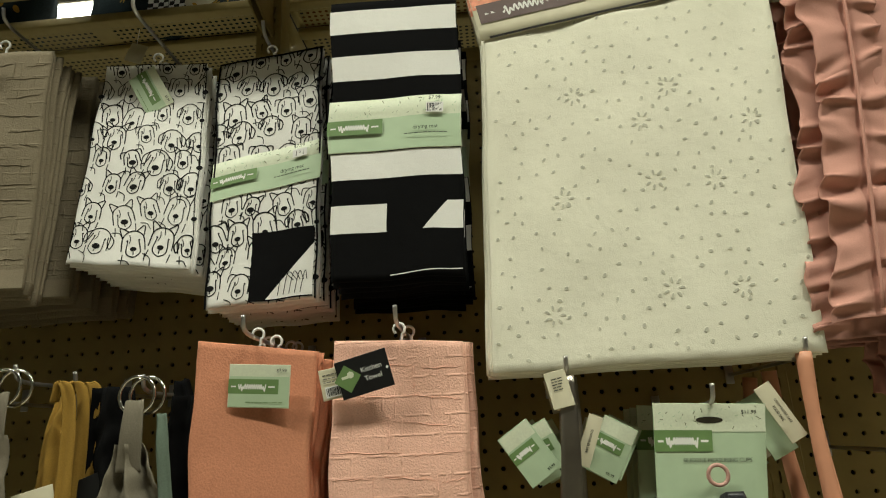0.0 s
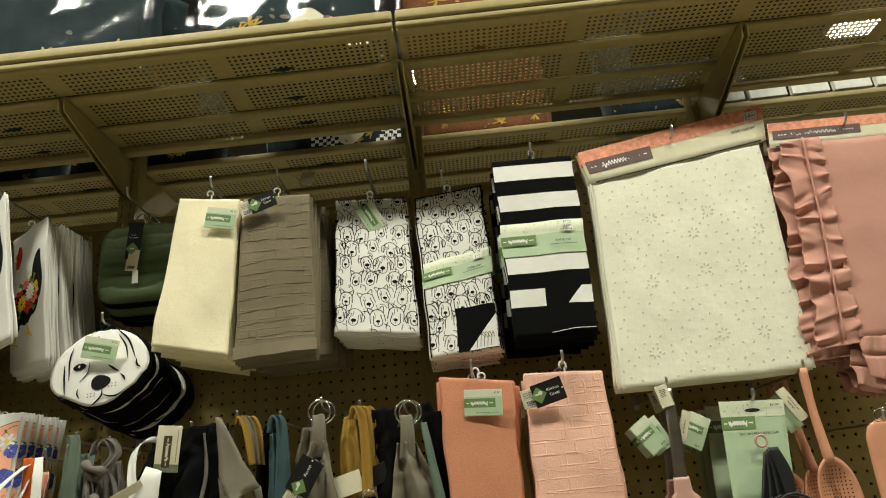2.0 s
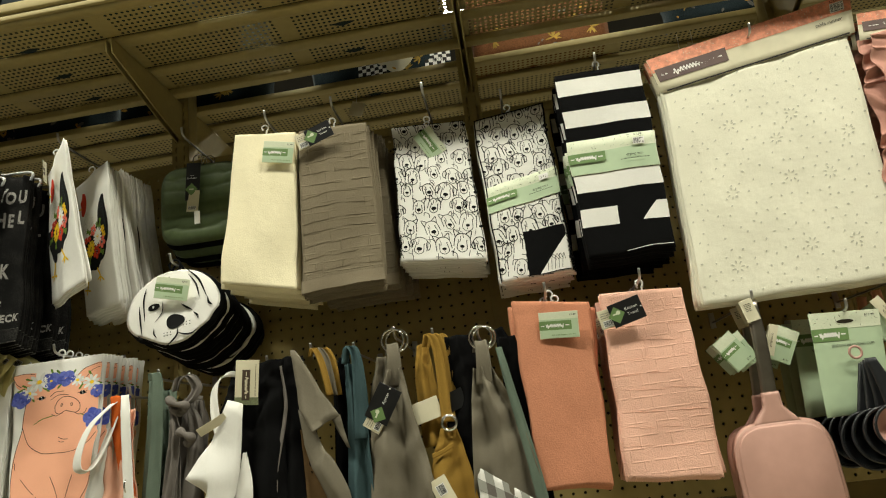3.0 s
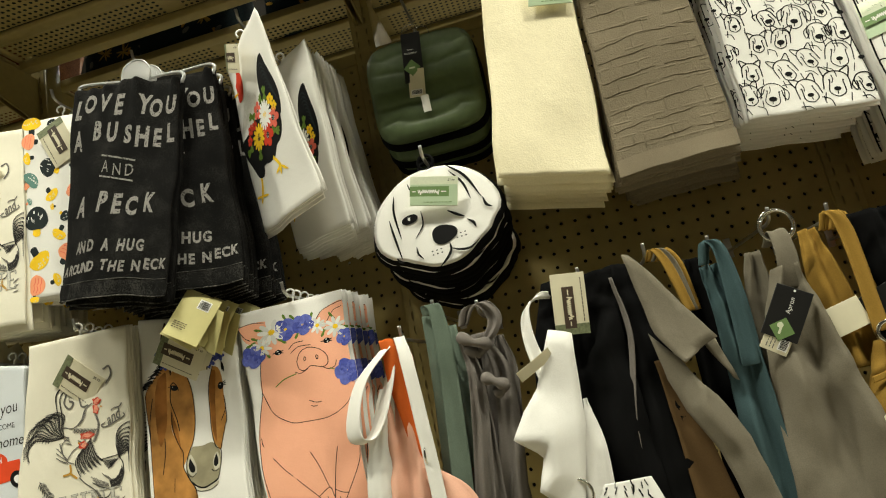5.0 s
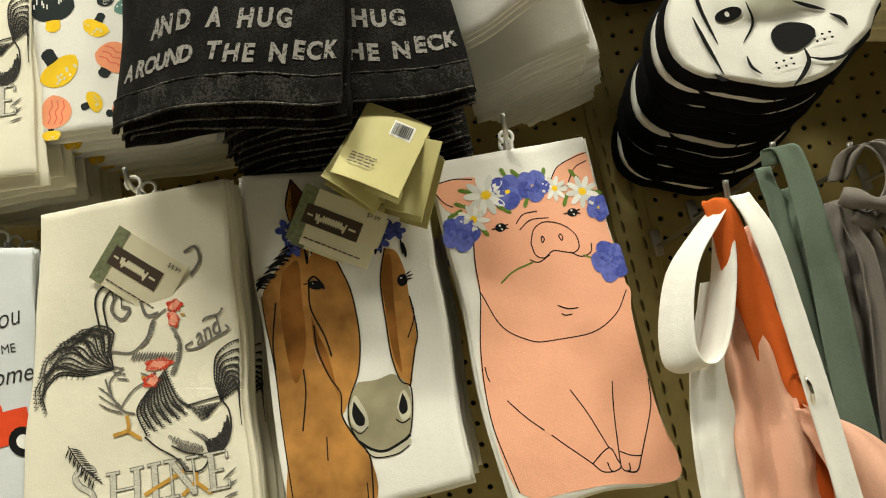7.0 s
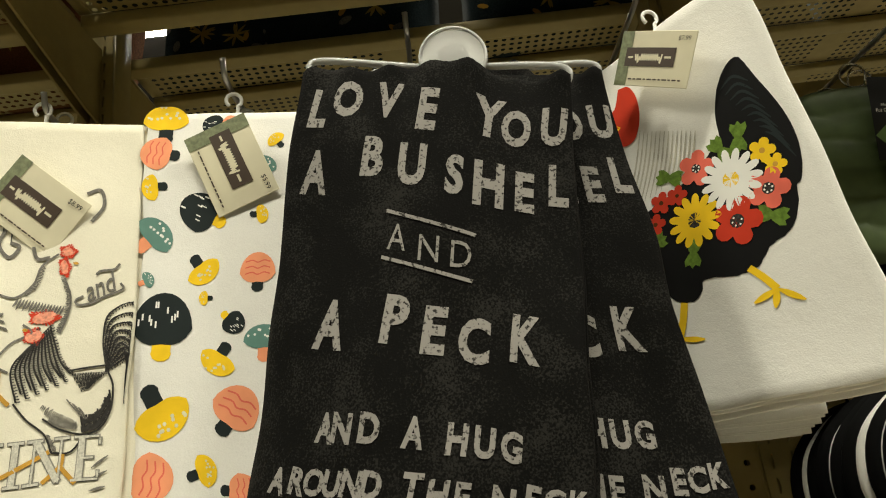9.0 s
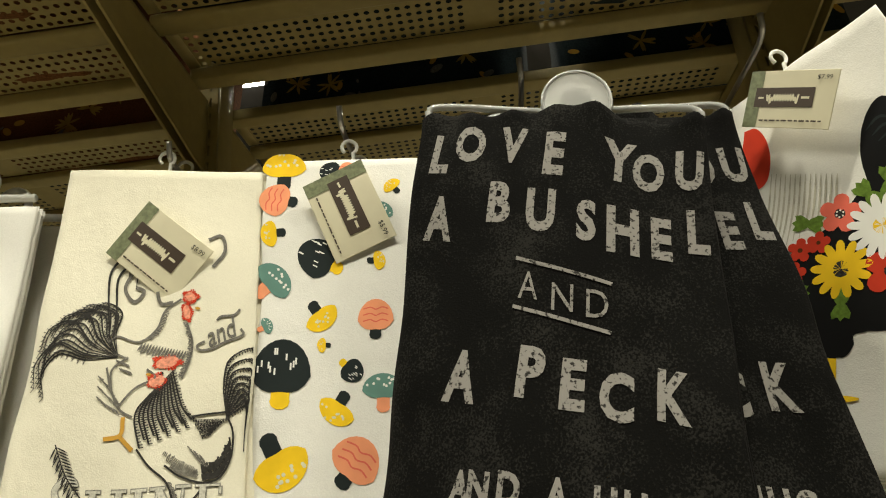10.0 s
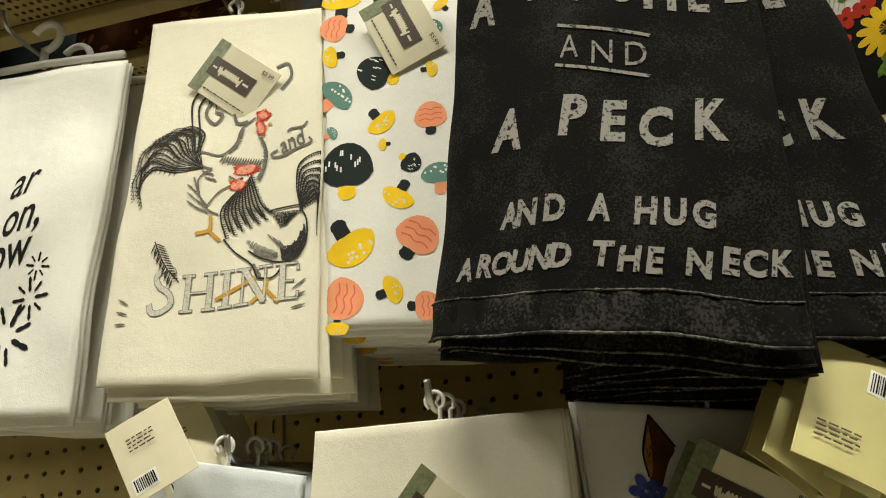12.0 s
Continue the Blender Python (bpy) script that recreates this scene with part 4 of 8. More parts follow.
# quilted green silicone pot grabber
def pot_grabber(base):
    bx, by, bz = base
    t = thing("pot_grabber", base, "dark green quilted silicone pot grabber with a black tag", "pot holder", "pot grabbers")
    w, h, d = 0.196, 0.190, 0.020
    for name, oy, dz, mat, k in (("front_pad", -0.018, 0.0, silicone_green, 1.0), ("edge_binding", 0.0, -0.004, black_cloth, 1.03), ("back_pad", 0.02, -0.022, silicone_green, 0.98), ("back_binding", 0.034, -0.028, black_cloth, 1.0)):
        bm = bmesh.new()
        rows, cols = 54, 22
        grid = {}
        for j in range(rows + 1):
            v = j / rows
            for i in range(cols + 1):
                u = i / cols
                x, z = (u - 0.5) * 2, (v - 0.5) * 2
                q = 1.0
                m = max(abs(x), abs(z))
                if m > 0:
                    l = (abs(x) ** 5 + abs(z) ** 5) ** 0.2
                    q = m / l
                px, pz = x * q * w * k / 2, -z * q * h * k / 2
                dome = max(0.0, 1 - m ** 6)
                puff = 0.0045 * abs(math.sin(math.pi * (v * 6 + 0.25 * x * x))) ** 0.45 if "pad" in name else 0.0
                grid[i, j, 0] = bm.verts.new((bx + px, by + oy - (d / 2 + puff) * dome ** 0.5, bz - h / 2 - 0.012 + pz + dz))
                grid[i, j, 1] = bm.verts.new((bx + px, by + oy + d / 2 * dome ** 0.5, bz - h / 2 - 0.012 + pz + dz))
        for j in range(rows):
            for i in range(cols):
                bm.faces.new((grid[i, j, 0], grid[i, j + 1, 0], grid[i + 1, j + 1, 0], grid[i + 1, j, 0]))
                bm.faces.new((grid[i, j, 1], grid[i + 1, j, 1], grid[i + 1, j + 1, 1], grid[i, j + 1, 1]))
        bmesh.ops.remove_doubles(bm, verts=bm.verts[:], dist=0.0002)
        part(name, bm, mat, t)
    for k in range(3):
        part("ring", tube_bm(ring_pts((bx - 0.008 + k * 0.009, by - 0.012 + k * 0.008, bz + 0.004), 0.014, "y" if k != 1 else "x", 18), 0.0012, 6, closed=True), chrome, t, "small chrome hanging ring")
    tag, ink = card(t, "swing_tag", (bx - 0.008, by - 0.042, bz - 0.062), 0.034, 0.088, card_black, 6, 4, 0, 0.0005, "black card tag with a green diamond")
    ink.rect(logo_green, 0.0045, 0.052, 0.0255, 0.073, 1, 1, 45)
    ink.rect(card_pale, 0.010, 0.061, 0.020, 0.064, 1, 1)
    ink.words(ink_white, "Silicone", 0.015, 0.030, 0.0026)
    ink.words(ink_white, "Pot Grabber", 0.015, 0.036, 0.0036, 0, 0.85)
    ink.flush("print", tag)
    low, ink = card(t, "barcode_tag", (bx - 0.01, by - 0.039, bz - 0.108), 0.028, 0.05, card_cream, 8, 4, 0, 0.0005, "white barcode tag")
    barcode(ink, 0.005, 0.038, 0.022, 0.045, random.Random(3))
    ink.flush("print", low)
    strap, ink = card(t, "white_strap", (bx - 0.002, by - 0.037, bz - 0.148), 0.014, 0.03, white_cloth, 0, 4, 0, 0.002)
    return t


grab = pot_grabber((-0.640, -0.118, 1.998))
stack_behind(grab, 1, 0.05, 5)

# towels printed with a flower bouquet, turned on their hook
def bouquet_towel(corners, tag):
    t, front, S = folded_towel("kitchen_towel", "white flour sack towel with a bouquet print, turned aside", corners,
                               white_cloth, 4, 0.003, 16, 0.003, 0.002, 1.0, group="bouquet towels", nu=22, nv=34, spread=0.01, drop=0.015)
    ink = Ink(S)
    w, h = S.w, S.h
    def P(a, b):
        return w * (1.2510 * a + -0.0380 * b + -0.2140), h * (-0.1518 * a + 0.9300 * b + 0.0759)

    # dark body and tail, pale neck, red comb
    ink.patch(ink_black, [P(*q) for q in ((0.17, 0.44), (0.27, 0.457), (0.40, 0.46), (0.55, 0.45), (0.684, 0.43), (0.80, 0.50), (0.875, 0.63), (0.84, 0.71), (0.787, 0.739), (0.72, 0.745), (0.66, 0.775), (0.58, 0.765), (0.46, 0.727), (0.44, 0.75), (0.39, 0.76), (0.335, 0.736), (0.264, 0.628), (0.19, 0.53))], P(0.5, 0.6), 90, 5, 0.05)
    ink.patch(ink_black, [P(*q) for q in ((0.67, 0.45), (0.69, 0.36), (0.735, 0.30), (0.79, 0.27), (0.84, 0.275), (0.87, 0.33), (0.92, 0.47), (0.92, 0.58), (0.87, 0.65), (0.77, 0.56))], P(0.80, 0.44), 60, 4, 0.02)
    for k in range(9):
        ink.stroke(ink_slate, [P(0.74 + 0.012 * k, 0.315 + 0.022 * k), P(0.80 + 0.008 * k, 0.31 + 0.026 * k), P(0.85 + 0.006 * k, 0.35 + 0.03 * k)], w * 0.014, 10, True)
    for k in range(14):
        ink.stroke(neck_wash, [P(0.36 + 0.018 * k, 0.225 + 0.010 * k), P(0.30 + 0.020 * k, 0.32 + 0.006 * k), P(0.20 + 0.026 * k, 0.425 + 0.002 * (k % 4))], w * 0.011, 12, True)
    ink.patch(ink_red, [P(*q) for q in ((0.31, 0.06), (0.36, 0.08), (0.38, 0.13), (0.37, 0.19), (0.33, 0.235), (0.27, 0.23), (0.25, 0.19), (0.25, 0.15), (0.24, 0.11), (0.27, 0.10))], P(0.31, 0.15), 36, 2)
    ink.leaf(ink_yellow, *P(0.225, 0.155), w * 0.06, 10)
    for fx, fy, rot in ((0.43, 0.415, -150), (0.74, 0.455, -70), (0.45, 0.645, 110), (0.76, 0.68, 30), (0.30, 0.555, 170), (0.66, 0.45, -110)):
        for q in (-28, 0, 28):
            ink.leaf(ink_leaf, *P(fx, fy), w * 0.078, rot + q)
    for mat, fx, fy, r, n, heart, hr in ((ink_red, 0.37, 0.463, 0.060, 5, ink_dbrown, 0.012), (ink_red, 0.325, 0.508, 0.056, 5, ink_dbrown, 0.012), (ink_red, 0.44, 0.475, 0.055, 5, ink_dbrown, 0.010), (ink_coral, 0.546, 0.446, 0.095, 5, ink_dgrey, 0.025),
                                         (ink_yellow, 0.80, 0.525, 0.062, 5, ink_ochre, 0.014), (ink_yellow, 0.825, 0.575, 0.052, 5, ink_ochre, 0.012), (ink_coral, 0.776, 0.616, 0.098, 5, ink_dgrey, 0.028), (ink_red, 0.639, 0.642, 0.118, 5, ink_dgrey, 0.034),
                                         (ink_yellow, 0.484, 0.569, 0.135, 13, ink_dgrey, 0.038), (ink_white, 0.66, 0.536, 0.150, 15, ink_yellow, 0.040)):
        ink.flower(mat, *P(fx, fy), w * r, n, heart, w * hr, 20 * fx)
    for fx, fy, r in ((0.546, 0.446, 0.016), (0.776, 0.616, 0.018), (0.639, 0.642, 0.022)):
        for k in range(6):
            ink.oval(ink_white, P(fx, fy)[0] + w * r * math.cos(k * 1.047), P(fx, fy)[1] + w * r * math.sin(k * 1.047), w * 0.005, w * 0.005, 0, 6)
    for foot in (((0.36, 0.75), (0.30, 0.835), ((0.22, 0.815), (0.27, 0.87), (0.39, 0.865))), ((0.628, 0.765), (0.69, 0.845), (0.60, 0.85), (0.66, 0.885), (0.76, 0.90))):
        hip, heel, toes = foot[0], foot[1], foot[2] if isinstance(foot[2][0], tuple) else foot[2:]
        ink.stroke(ink_yellow, [P(*hip), P((hip[0] + heel[0]) / 2 + 0.004, (hip[1] + heel[1]) / 2), P(*heel)], w * 0.034)
        for q in toes:
            ink.stroke(ink_yellow, [P(*heel), P((heel[0] + q[0]) / 2, (heel[1] + q[1]) / 2), P(*q)], w * 0.03, 8, True)
    ink.flush("print", front)
    if tag:
        price_tag(t, (-0.915, -0.284, 1.957), 0.066, 0.044, 30, "cream", "$7.99", yaw=-48, seed=7)
    return t


bouquet_towel([(-0.954, -0.222, 1.978), (-0.852, -0.318, 2.009), (-0.798, -0.315, 1.690), (-0.938, -0.216, 1.680)], True)
t = bouquet_towel([(-0.928, -0.164, 1.966), (-0.809, -0.236, 1.985), (-0.806, -0.188, 1.668), (-0.930, -0.116, 1.668)], False)
hb = V(t.location)
rng = random.Random(21)
for k in range(1, 10):
    copy_thing(t, pose(hb.x + 0.002 * k + rng.uniform(-0.003, 0.003), hb.y + 0.0165 * k, hb.z - rng.uniform(0, 0.010), 0, rng.uniform(-2, 2), -1.0 * k + rng.uniform(-3, 3)))

# washed black towels on plastic hangers
BLACK = [(-1.196, -0.290, 1.984), (-0.990, -0.309, 1.940), (-1.041, -0.342, 1.592), (-1.258, -0.287, 1.634)]
# each row of the lettering: breadth of its letters, then letter, x, z and height
LINES = []
LINES.append((0.66, [("L", -1.1834, 1.9395, 0.0328), ("O", -1.1599, 1.9427, 0.0293), ("V", -1.1289, 1.9338, 0.0284), ("E", -1.1015, 1.9209, 0.0348), ("Y", -1.0570, 1.9077, 0.0333), ("O", -1.0386, 1.8962, 0.0269), ("U", -1.0118, 1.8928, 0.0288)]))
LINES.append((0.70, [("A", -1.1891, 1.8854, 0.0335), ("B", -1.1454, 1.8881, 0.0300), ("U", -1.1172, 1.8768, 0.0310), ("S", -1.0882, 1.8636, 0.0260), ("H", -1.0651, 1.8536, 0.0351), ("E", -1.0412, 1.8450, 0.0271), ("L", -1.0173, 1.8462, 0.0282)]))
LINES.append((0.80, [("A", -1.1330, 1.8220, 0.0198), ("N", -1.1123, 1.8107, 0.0191), ("D", -1.0913, 1.8037, 0.0195)]))
LINES.append((0.74, [("A", -1.1831, 1.7676, 0.0326), ("P", -1.1401, 1.7642, 0.0317), ("E", -1.1154, 1.7539, 0.0298), ("C", -1.0901, 1.7437, 0.0259), ("K", -1.0592, 1.7405, 0.0287)]))
LINES.append((0.76, [("A", -1.1896, 1.7012, 0.0172), ("N", -1.1786, 1.6998, 0.0170), ("D", -1.1612, 1.6976, 0.0173), ("A", -1.1343, 1.6917, 0.0182), ("H", -1.1083, 1.6847, 0.0182), ("U", -1.0922, 1.6809, 0.0172), ("G", -1.0765, 1.6763, 0.0158)]))
LINES.append((0.84, [("A", -1.2240, 1.6731, 0.0149), ("R", -1.2108, 1.6717, 0.0148), ("O", -1.1988, 1.6698, 0.0140), ("U", -1.1870, 1.6680, 0.0139), ("N", -1.1747, 1.6667, 0.0149), ("D", -1.1624, 1.6648, 0.0148), ("T", -1.1382, 1.6608, 0.0158), ("H", -1.1237, 1.6553, 0.0154), ("E", -1.1101, 1.6522, 0.0160), ("N", -1.0863, 1.6466, 0.0161), ("E", -1.0693, 1.6455, 0.0159), ("C", -1.0568, 1.6421, 0.0146), ("K", -1.0440, 1.6398, 0.0144)]))
RULES = [(-1.1385, 1.8425, -1.0792, 1.8154), (-1.1449, 1.8086, -1.0858, 1.7832)]


def over_hanger(u, v):
    """Cloth gathered over a hanger: soft dents under the bar, drooping towards the ends."""
    near = math.exp(-v / 0.09)
    push = 0.006 * near * math.sin(19 * u + 2.0) * (0.4 + u) + 0.004 * near * math.sin(41 * u + 5 * v) + 0.028 * math.sin(math.pi * min(max(u, 0.0), 1.0) ** 0.65) * (0.25 + 0.75 * v)
    lift = -0.010 * near * abs(2 * u - 1) ** 3 + 0.004 * near * math.sin(13 * u + 0.6)
    return push, lift


def black_towel(corners, seed, placing=None):
    t, front, S = folded_towel("hanging_towel", "washed black cotton towel with cracked grey lettering on a hanger", corners, wash_black, 3, 0.004, seed, 0.004, 0.003, 1.6, 44, 60, "black lettered towels", loop=False, drop=0.012, shape=over_hanger)
    ink = Ink(S, 0.0004)
    w, h = S.w, S.h
    letters = [(letter, x, z, size, wide) for wide, row in LINES for letter, x, z, size in row]
    even = {wide: sum(q[3] for q in row) / len(row) for wide, row in LINES}
    if placing is None:
        placing = [ink.spot(x, z) for _, x, z, _, _ in letters]
        placing += [ink.spot(*q) for x0, z0, x1, z1 in RULES for q in ((x0, z0), (x1, z1))]
        placing = [(x / w, y / h) for x, y in placing]
    spots = [(x * w, y * h) for x, y in placing]
    turn = math.degrees(math.atan2(spots[len(letters) + 1][1] - spots[len(letters)][1], spots[len(letters) + 1][0] - spots[len(letters)][0]))
    for (letter, _, _, size, wide), (x, y) in zip(letters, spots):
        ink.words(silver_ink, letter, x, y, 0.5 * size + 0.5 * even[wide], turn * 0.25, wide * (0.85 if letter in "AK" else 1.0), 0.0 if wide == 0.80 else 0.042)
    for k in (len(letters), len(letters) + 2):
        a, b = spots[k], spots[k + 1]
        ink.stroke(silver_ink, [a, ((a[0] + b[0]) / 2, (a[1] + b[1]) / 2 - 0.0005), b], 0.0026, 8)
    ink.flush("lettering", front)

    # turned hems with puckers and a worn edge: one on the front, one on the layer that hangs lower behind it
    def hem(v0, v1, back, low, puff):
        def E(u, v):
            q = v0 + (v1 - v0) * v
            wave = 0.0016 * math.sin(70 * u + seed) + 0.0022 * noise.noise((u * 22, v * 2.0, seed))
            return S(u, q) + normal_at(S, u, min(q, 0.99)) * (puff + wave * math.sin(math.pi * min(max(v, 0), 1)) - back) + V((0, 0, -low * (0.55 + 0.45 * math.sin(5 * u + seed))))
        E.w, E.h = w, h * (v1 - v0)
        part("hem", slab_bm(E, 60, 6, 0.002, 0.0, 0.0006), wash_hem, t)
        for v, r in ((0.03, 0.0007), (0.99, 0.0010)):
            line = [E(i / 60, v) + normal_at(S, i / 60, 0.95) * 0.0003 for i in range(61)]
            part("worn_edge", tube_bm(line, lambda q: r * (1 + 0.7 * noise.noise((q * 55, seed, r * 900))), 5), worn_black, t)
    hem(0.925, 1.0, 0.0, 0.0, 0.0012)
    hem(0.93, 1.01, 0.007, 0.006, 0.0)
    hem(0.93, 1.01, 0.014, 0.012, 0.0)
    c = (V(corners[0]) + V(corners[1])) / 2
    along = (V(corners[1]) - V(corners[0])).normalized()
    bar = spline([V(corners[0]) + along * 0.010 + V((0, 0.004, -0.012)), V(corners[0]) + along * 0.012 + V((0, 0.006, 0.008)), c + V((0, 0.010, 0.007)), V(corners[1]) - along * 0.008 + V((0, 0.006, 0.008)), V(corners[1]) - along * 0.004 + V((0, 0.004, -0.012))], 30)
    part("hanger_bar", tube_bm(bar, 0.003, 8), frosted, t, "clear white plastic hanger")
    hub = V((-1.076, c.y, 0.5 * c.z + 0.99))
    for dy in (0.000, 0.016):
        part("hanger_flange", tube_bm([hub + V((0, dy, 0)), hub + V((0, dy + 0.0016, 0))], 0.0265, 30), frosted, t, smooth=False)
    part("hanger_spool", tube_bm([hub + V((0, 0.001, 0)), hub + V((0, 0.017, 0))], 0.012, 20), frosted, t)
    part("hanger_lip", tube_bm(ring_pts(hub + V((0, 0.0005, 0)), 0.0258, "y", 26, -50, 240), 0.0017, 6), frosted, t)
    return t, placing


t1, placing = black_towel(BLACK, 17)
t2, _ = black_towel([(-1.150, -0.262, 1.985), (-0.955, -0.272, 1.962), (-0.936, -0.305, 1.592), (-1.160, -0.285, 1.602)], 18, placing)
stack_behind(t2, 4, 0.036, 13, 0.006, 0.008, 3, 0.0, -0.004)

# towel printed with mushrooms
t, front, S = folded_towel("kitchen_towel", "white kitchen towel printed with coloured mushrooms, cream tag", [(-1.342, -0.245, 1.984), (-1.192, -0.245, 1.968), (-1.192, -0.255, 1.650), (-1.347, -0.255, 1.664)],
                           white_cloth, 4, 0.003, 19, 0.0015, group="mushroom towels", spread=0.004)
ink = Ink(S)


def mushroom(kind, x, y, r, rot):
    """A printed mushroom: x, y in metres from the upper left corner."""
    cap = {"y": ink_yellow, "s": ink_slate, "o": ink_orange, "t": ink_teal}[kind]
    stem = {"y": ink_slate, "s": ink_yellow, "o": ink_slate, "t": ink_orange}[kind]
    c, s = math.cos(radians(rot)), math.sin(radians(rot))

    def P(a, b):
        return x + c * a * r - s * b * r, y + s * a * r + c * b * r
    ink.k = 0
    ink.stroke(stem, [P(0, 0.1), P(0.02, 0.55), P(0.0, 1.05)], r * 0.62, 8)
    ink.oval(stem, *P(0, 1.0), r * 0.34, r * 0.26, rot, 10)
    tall = 1.25 if kind in "so" else 0.85
    ink.k = 6
    ink.blob(cap, *P(0, 0.22), lambda a: r * (1.0 if math.sin(a) > 0 else 1.0) * (1 - 0.62 * max(0, math.sin(a))), rot, 24, 2, tall)
    ink.k = 14
    if kind == "o":
        for q in (-0.55, -0.2, 0.15):
            ink.stroke(ink_coral, [P(-0.7, q + 0.1), P(-0.3, q), P(0.0, q + 0.12), P(0.35, q), P(0.7, q + 0.1)], r * 0.07)
    else:
        rng = random.Random(int(x * 9999))
        for _ in range(11):
            a, q = rng.uniform(math.pi, 2 * math.pi), rng.uniform(0.2, 0.85)
            px, py = P(q * math.cos(a), 0.12 + q * math.sin(a) * tall)
            if kind == "s":
                ink.rect(ink_white, px - r * 0.03, py - r * 0.11, px + r * 0.03, py + r * 0.11, 1, 1, rot)
            else:
                ink.oval(ink_white if kind == "t" else card_cream, px, py, r * 0.07, r * 0.07, 0, 7)


for kind, x, z, r, rot in (("y", -1.324, 1.977, 17, 0), ("o", -1.330, 1.944, 13, -80), ("y", -1.336, 1.913, 10, -95), ("s", -1.294, 1.886, 15, -60), ("y", -1.244, 1.878, 7, 90), ("t", -1.330, 1.872, 15, 49), ("t", -1.241, 1.923, 10, 20), ("s", -1.282, 1.964, 9, -80), ("o", -1.268, 1.964, 7, 0), ("y", -1.231, 1.945, 7, -40), ("y", -1.291, 1.834, 12, 142), ("o", -1.249, 1.831, 12, 0)):
    mushroom(kind, *ink.spot(x, z), 1.18 * r / 1000, rot)
for kind, x, z, r, rot in (("t", -1.336, 1.834, 6, 60), ("y", -1.292, 1.813, 5, -90), ("s", -1.269, 1.791, 8, 130), ("s", -1.324, 1.797, 20, 0), ("t", -1.246, 1.777, 13, 0), ("y", -1.282, 1.761, 12, -150), ("y", -1.322, 1.724, 19, 151), ("o", -1.268, 1.725, 15, 35), ("o", -1.332, 1.684, 15, 100), ("y", -1.290, 1.685, 10, 68), ("o", -1.265, 1.668, 10, 90), ("y", -1.336, 1.660, 8, 180)):
    mushroom(kind, *ink.spot(x, z), 1.18 * r / 1000, rot)
ink.flush("print", front)
price_tag(t, (-1.266, -0.2555, 1.922), 0.074, 0.054, 70, "cream", "$5.99", seed=8)
stack_behind(t, 6, 0.024, 15, 0.004, 0.003, 1.5)


# towels stitched with a farmyard drawing
def serif_word(ink, x0, y0, x1, y1):
    """SHINE in hollow capitals with serifs, hatched with pale thread; (x0, y0) to (x1, y1) is its foot line."""
    total, cap = x1 - x0, 0.033
    slope = (y1 - y0) / total

    def put(mat, grow, lift):
        ink.lift = lift
        thick, thin, bar = 0.0062 + 2 * grow, 0.0030 + 2 * grow, 0.0034 + 2 * grow

        def line(a, b, wd):
            far = math.hypot(b[0] - a[0], b[1] - a[1])
            ex, ey = (b[0] - a[0]) / far * grow, (b[1] - a[1]) / far * grow
            pts = [(a[0] - ex, a[1] - ey), ((a[0] + b[0]) / 2, (a[1] + b[1]) / 2), (b[0] + ex, b[1] + ey)]
            ink.stroke(mat, [(x0 + x, y0 + slope * x - y) for x, y in pts], wd, 6)

        def stem(x, top=cap, serifs=(True, True), wd=None):
            line((x, 0.0), (x, top), wd or thick)
            for y, on in ((0.0015, serifs[0]), (top - 0.0015, serifs[1])):
                if on:
                    line((x - 0.0062, y), (x + 0.0062, y), bar)
        s = 0.0155
        ink.stroke(mat, [(x0 + x, y0 + slope * x - y) for x, y in ((0.0045 - grow * 0.3, 0.011), (0.008, 0.0035), (s, 0.0028), (0.024, 0.0085), (0.0215, 0.018), (0.012, 0.0255), (0.0085, 0.034), (s, 0.0405), (0.022, 0.039), (0.0245, 0.0345 - grow))], thick * 0.92, 60)
        at = total / 0.1275
        stem(0.037 * at)
        stem(0.056 * at)
        line((0.037 * at, 0.0165), (0.056 * at, 0.0165), thin)
        stem(0.070 * at)
        stem(0.083 * at, serifs=(True, True), wd=thin)
        stem(0.101 * at, serifs=(False, True), wd=thin)
        line((0.083 * at, cap - 0.001), (0.101 * at, 0.001), thick)
        stem(0.115 * at)
        for y, far in ((0.0015, 0.1285), (0.0165, 0.1245), (cap - 0.0015, 0.1275)):
            line((0.115 * at, y), (far * at, y), thin)
        for y in (0.005, cap - 0.005):
            line((0.1275 * at, y - 0.003), (0.1275 * at, y + 0.003), thin)
    ink.k = 0
    put(outline_thread, 0.0, 0.0003)
    put(stitch_fill, -0.0008, 0.0005)
    ink.lift = 0.0004


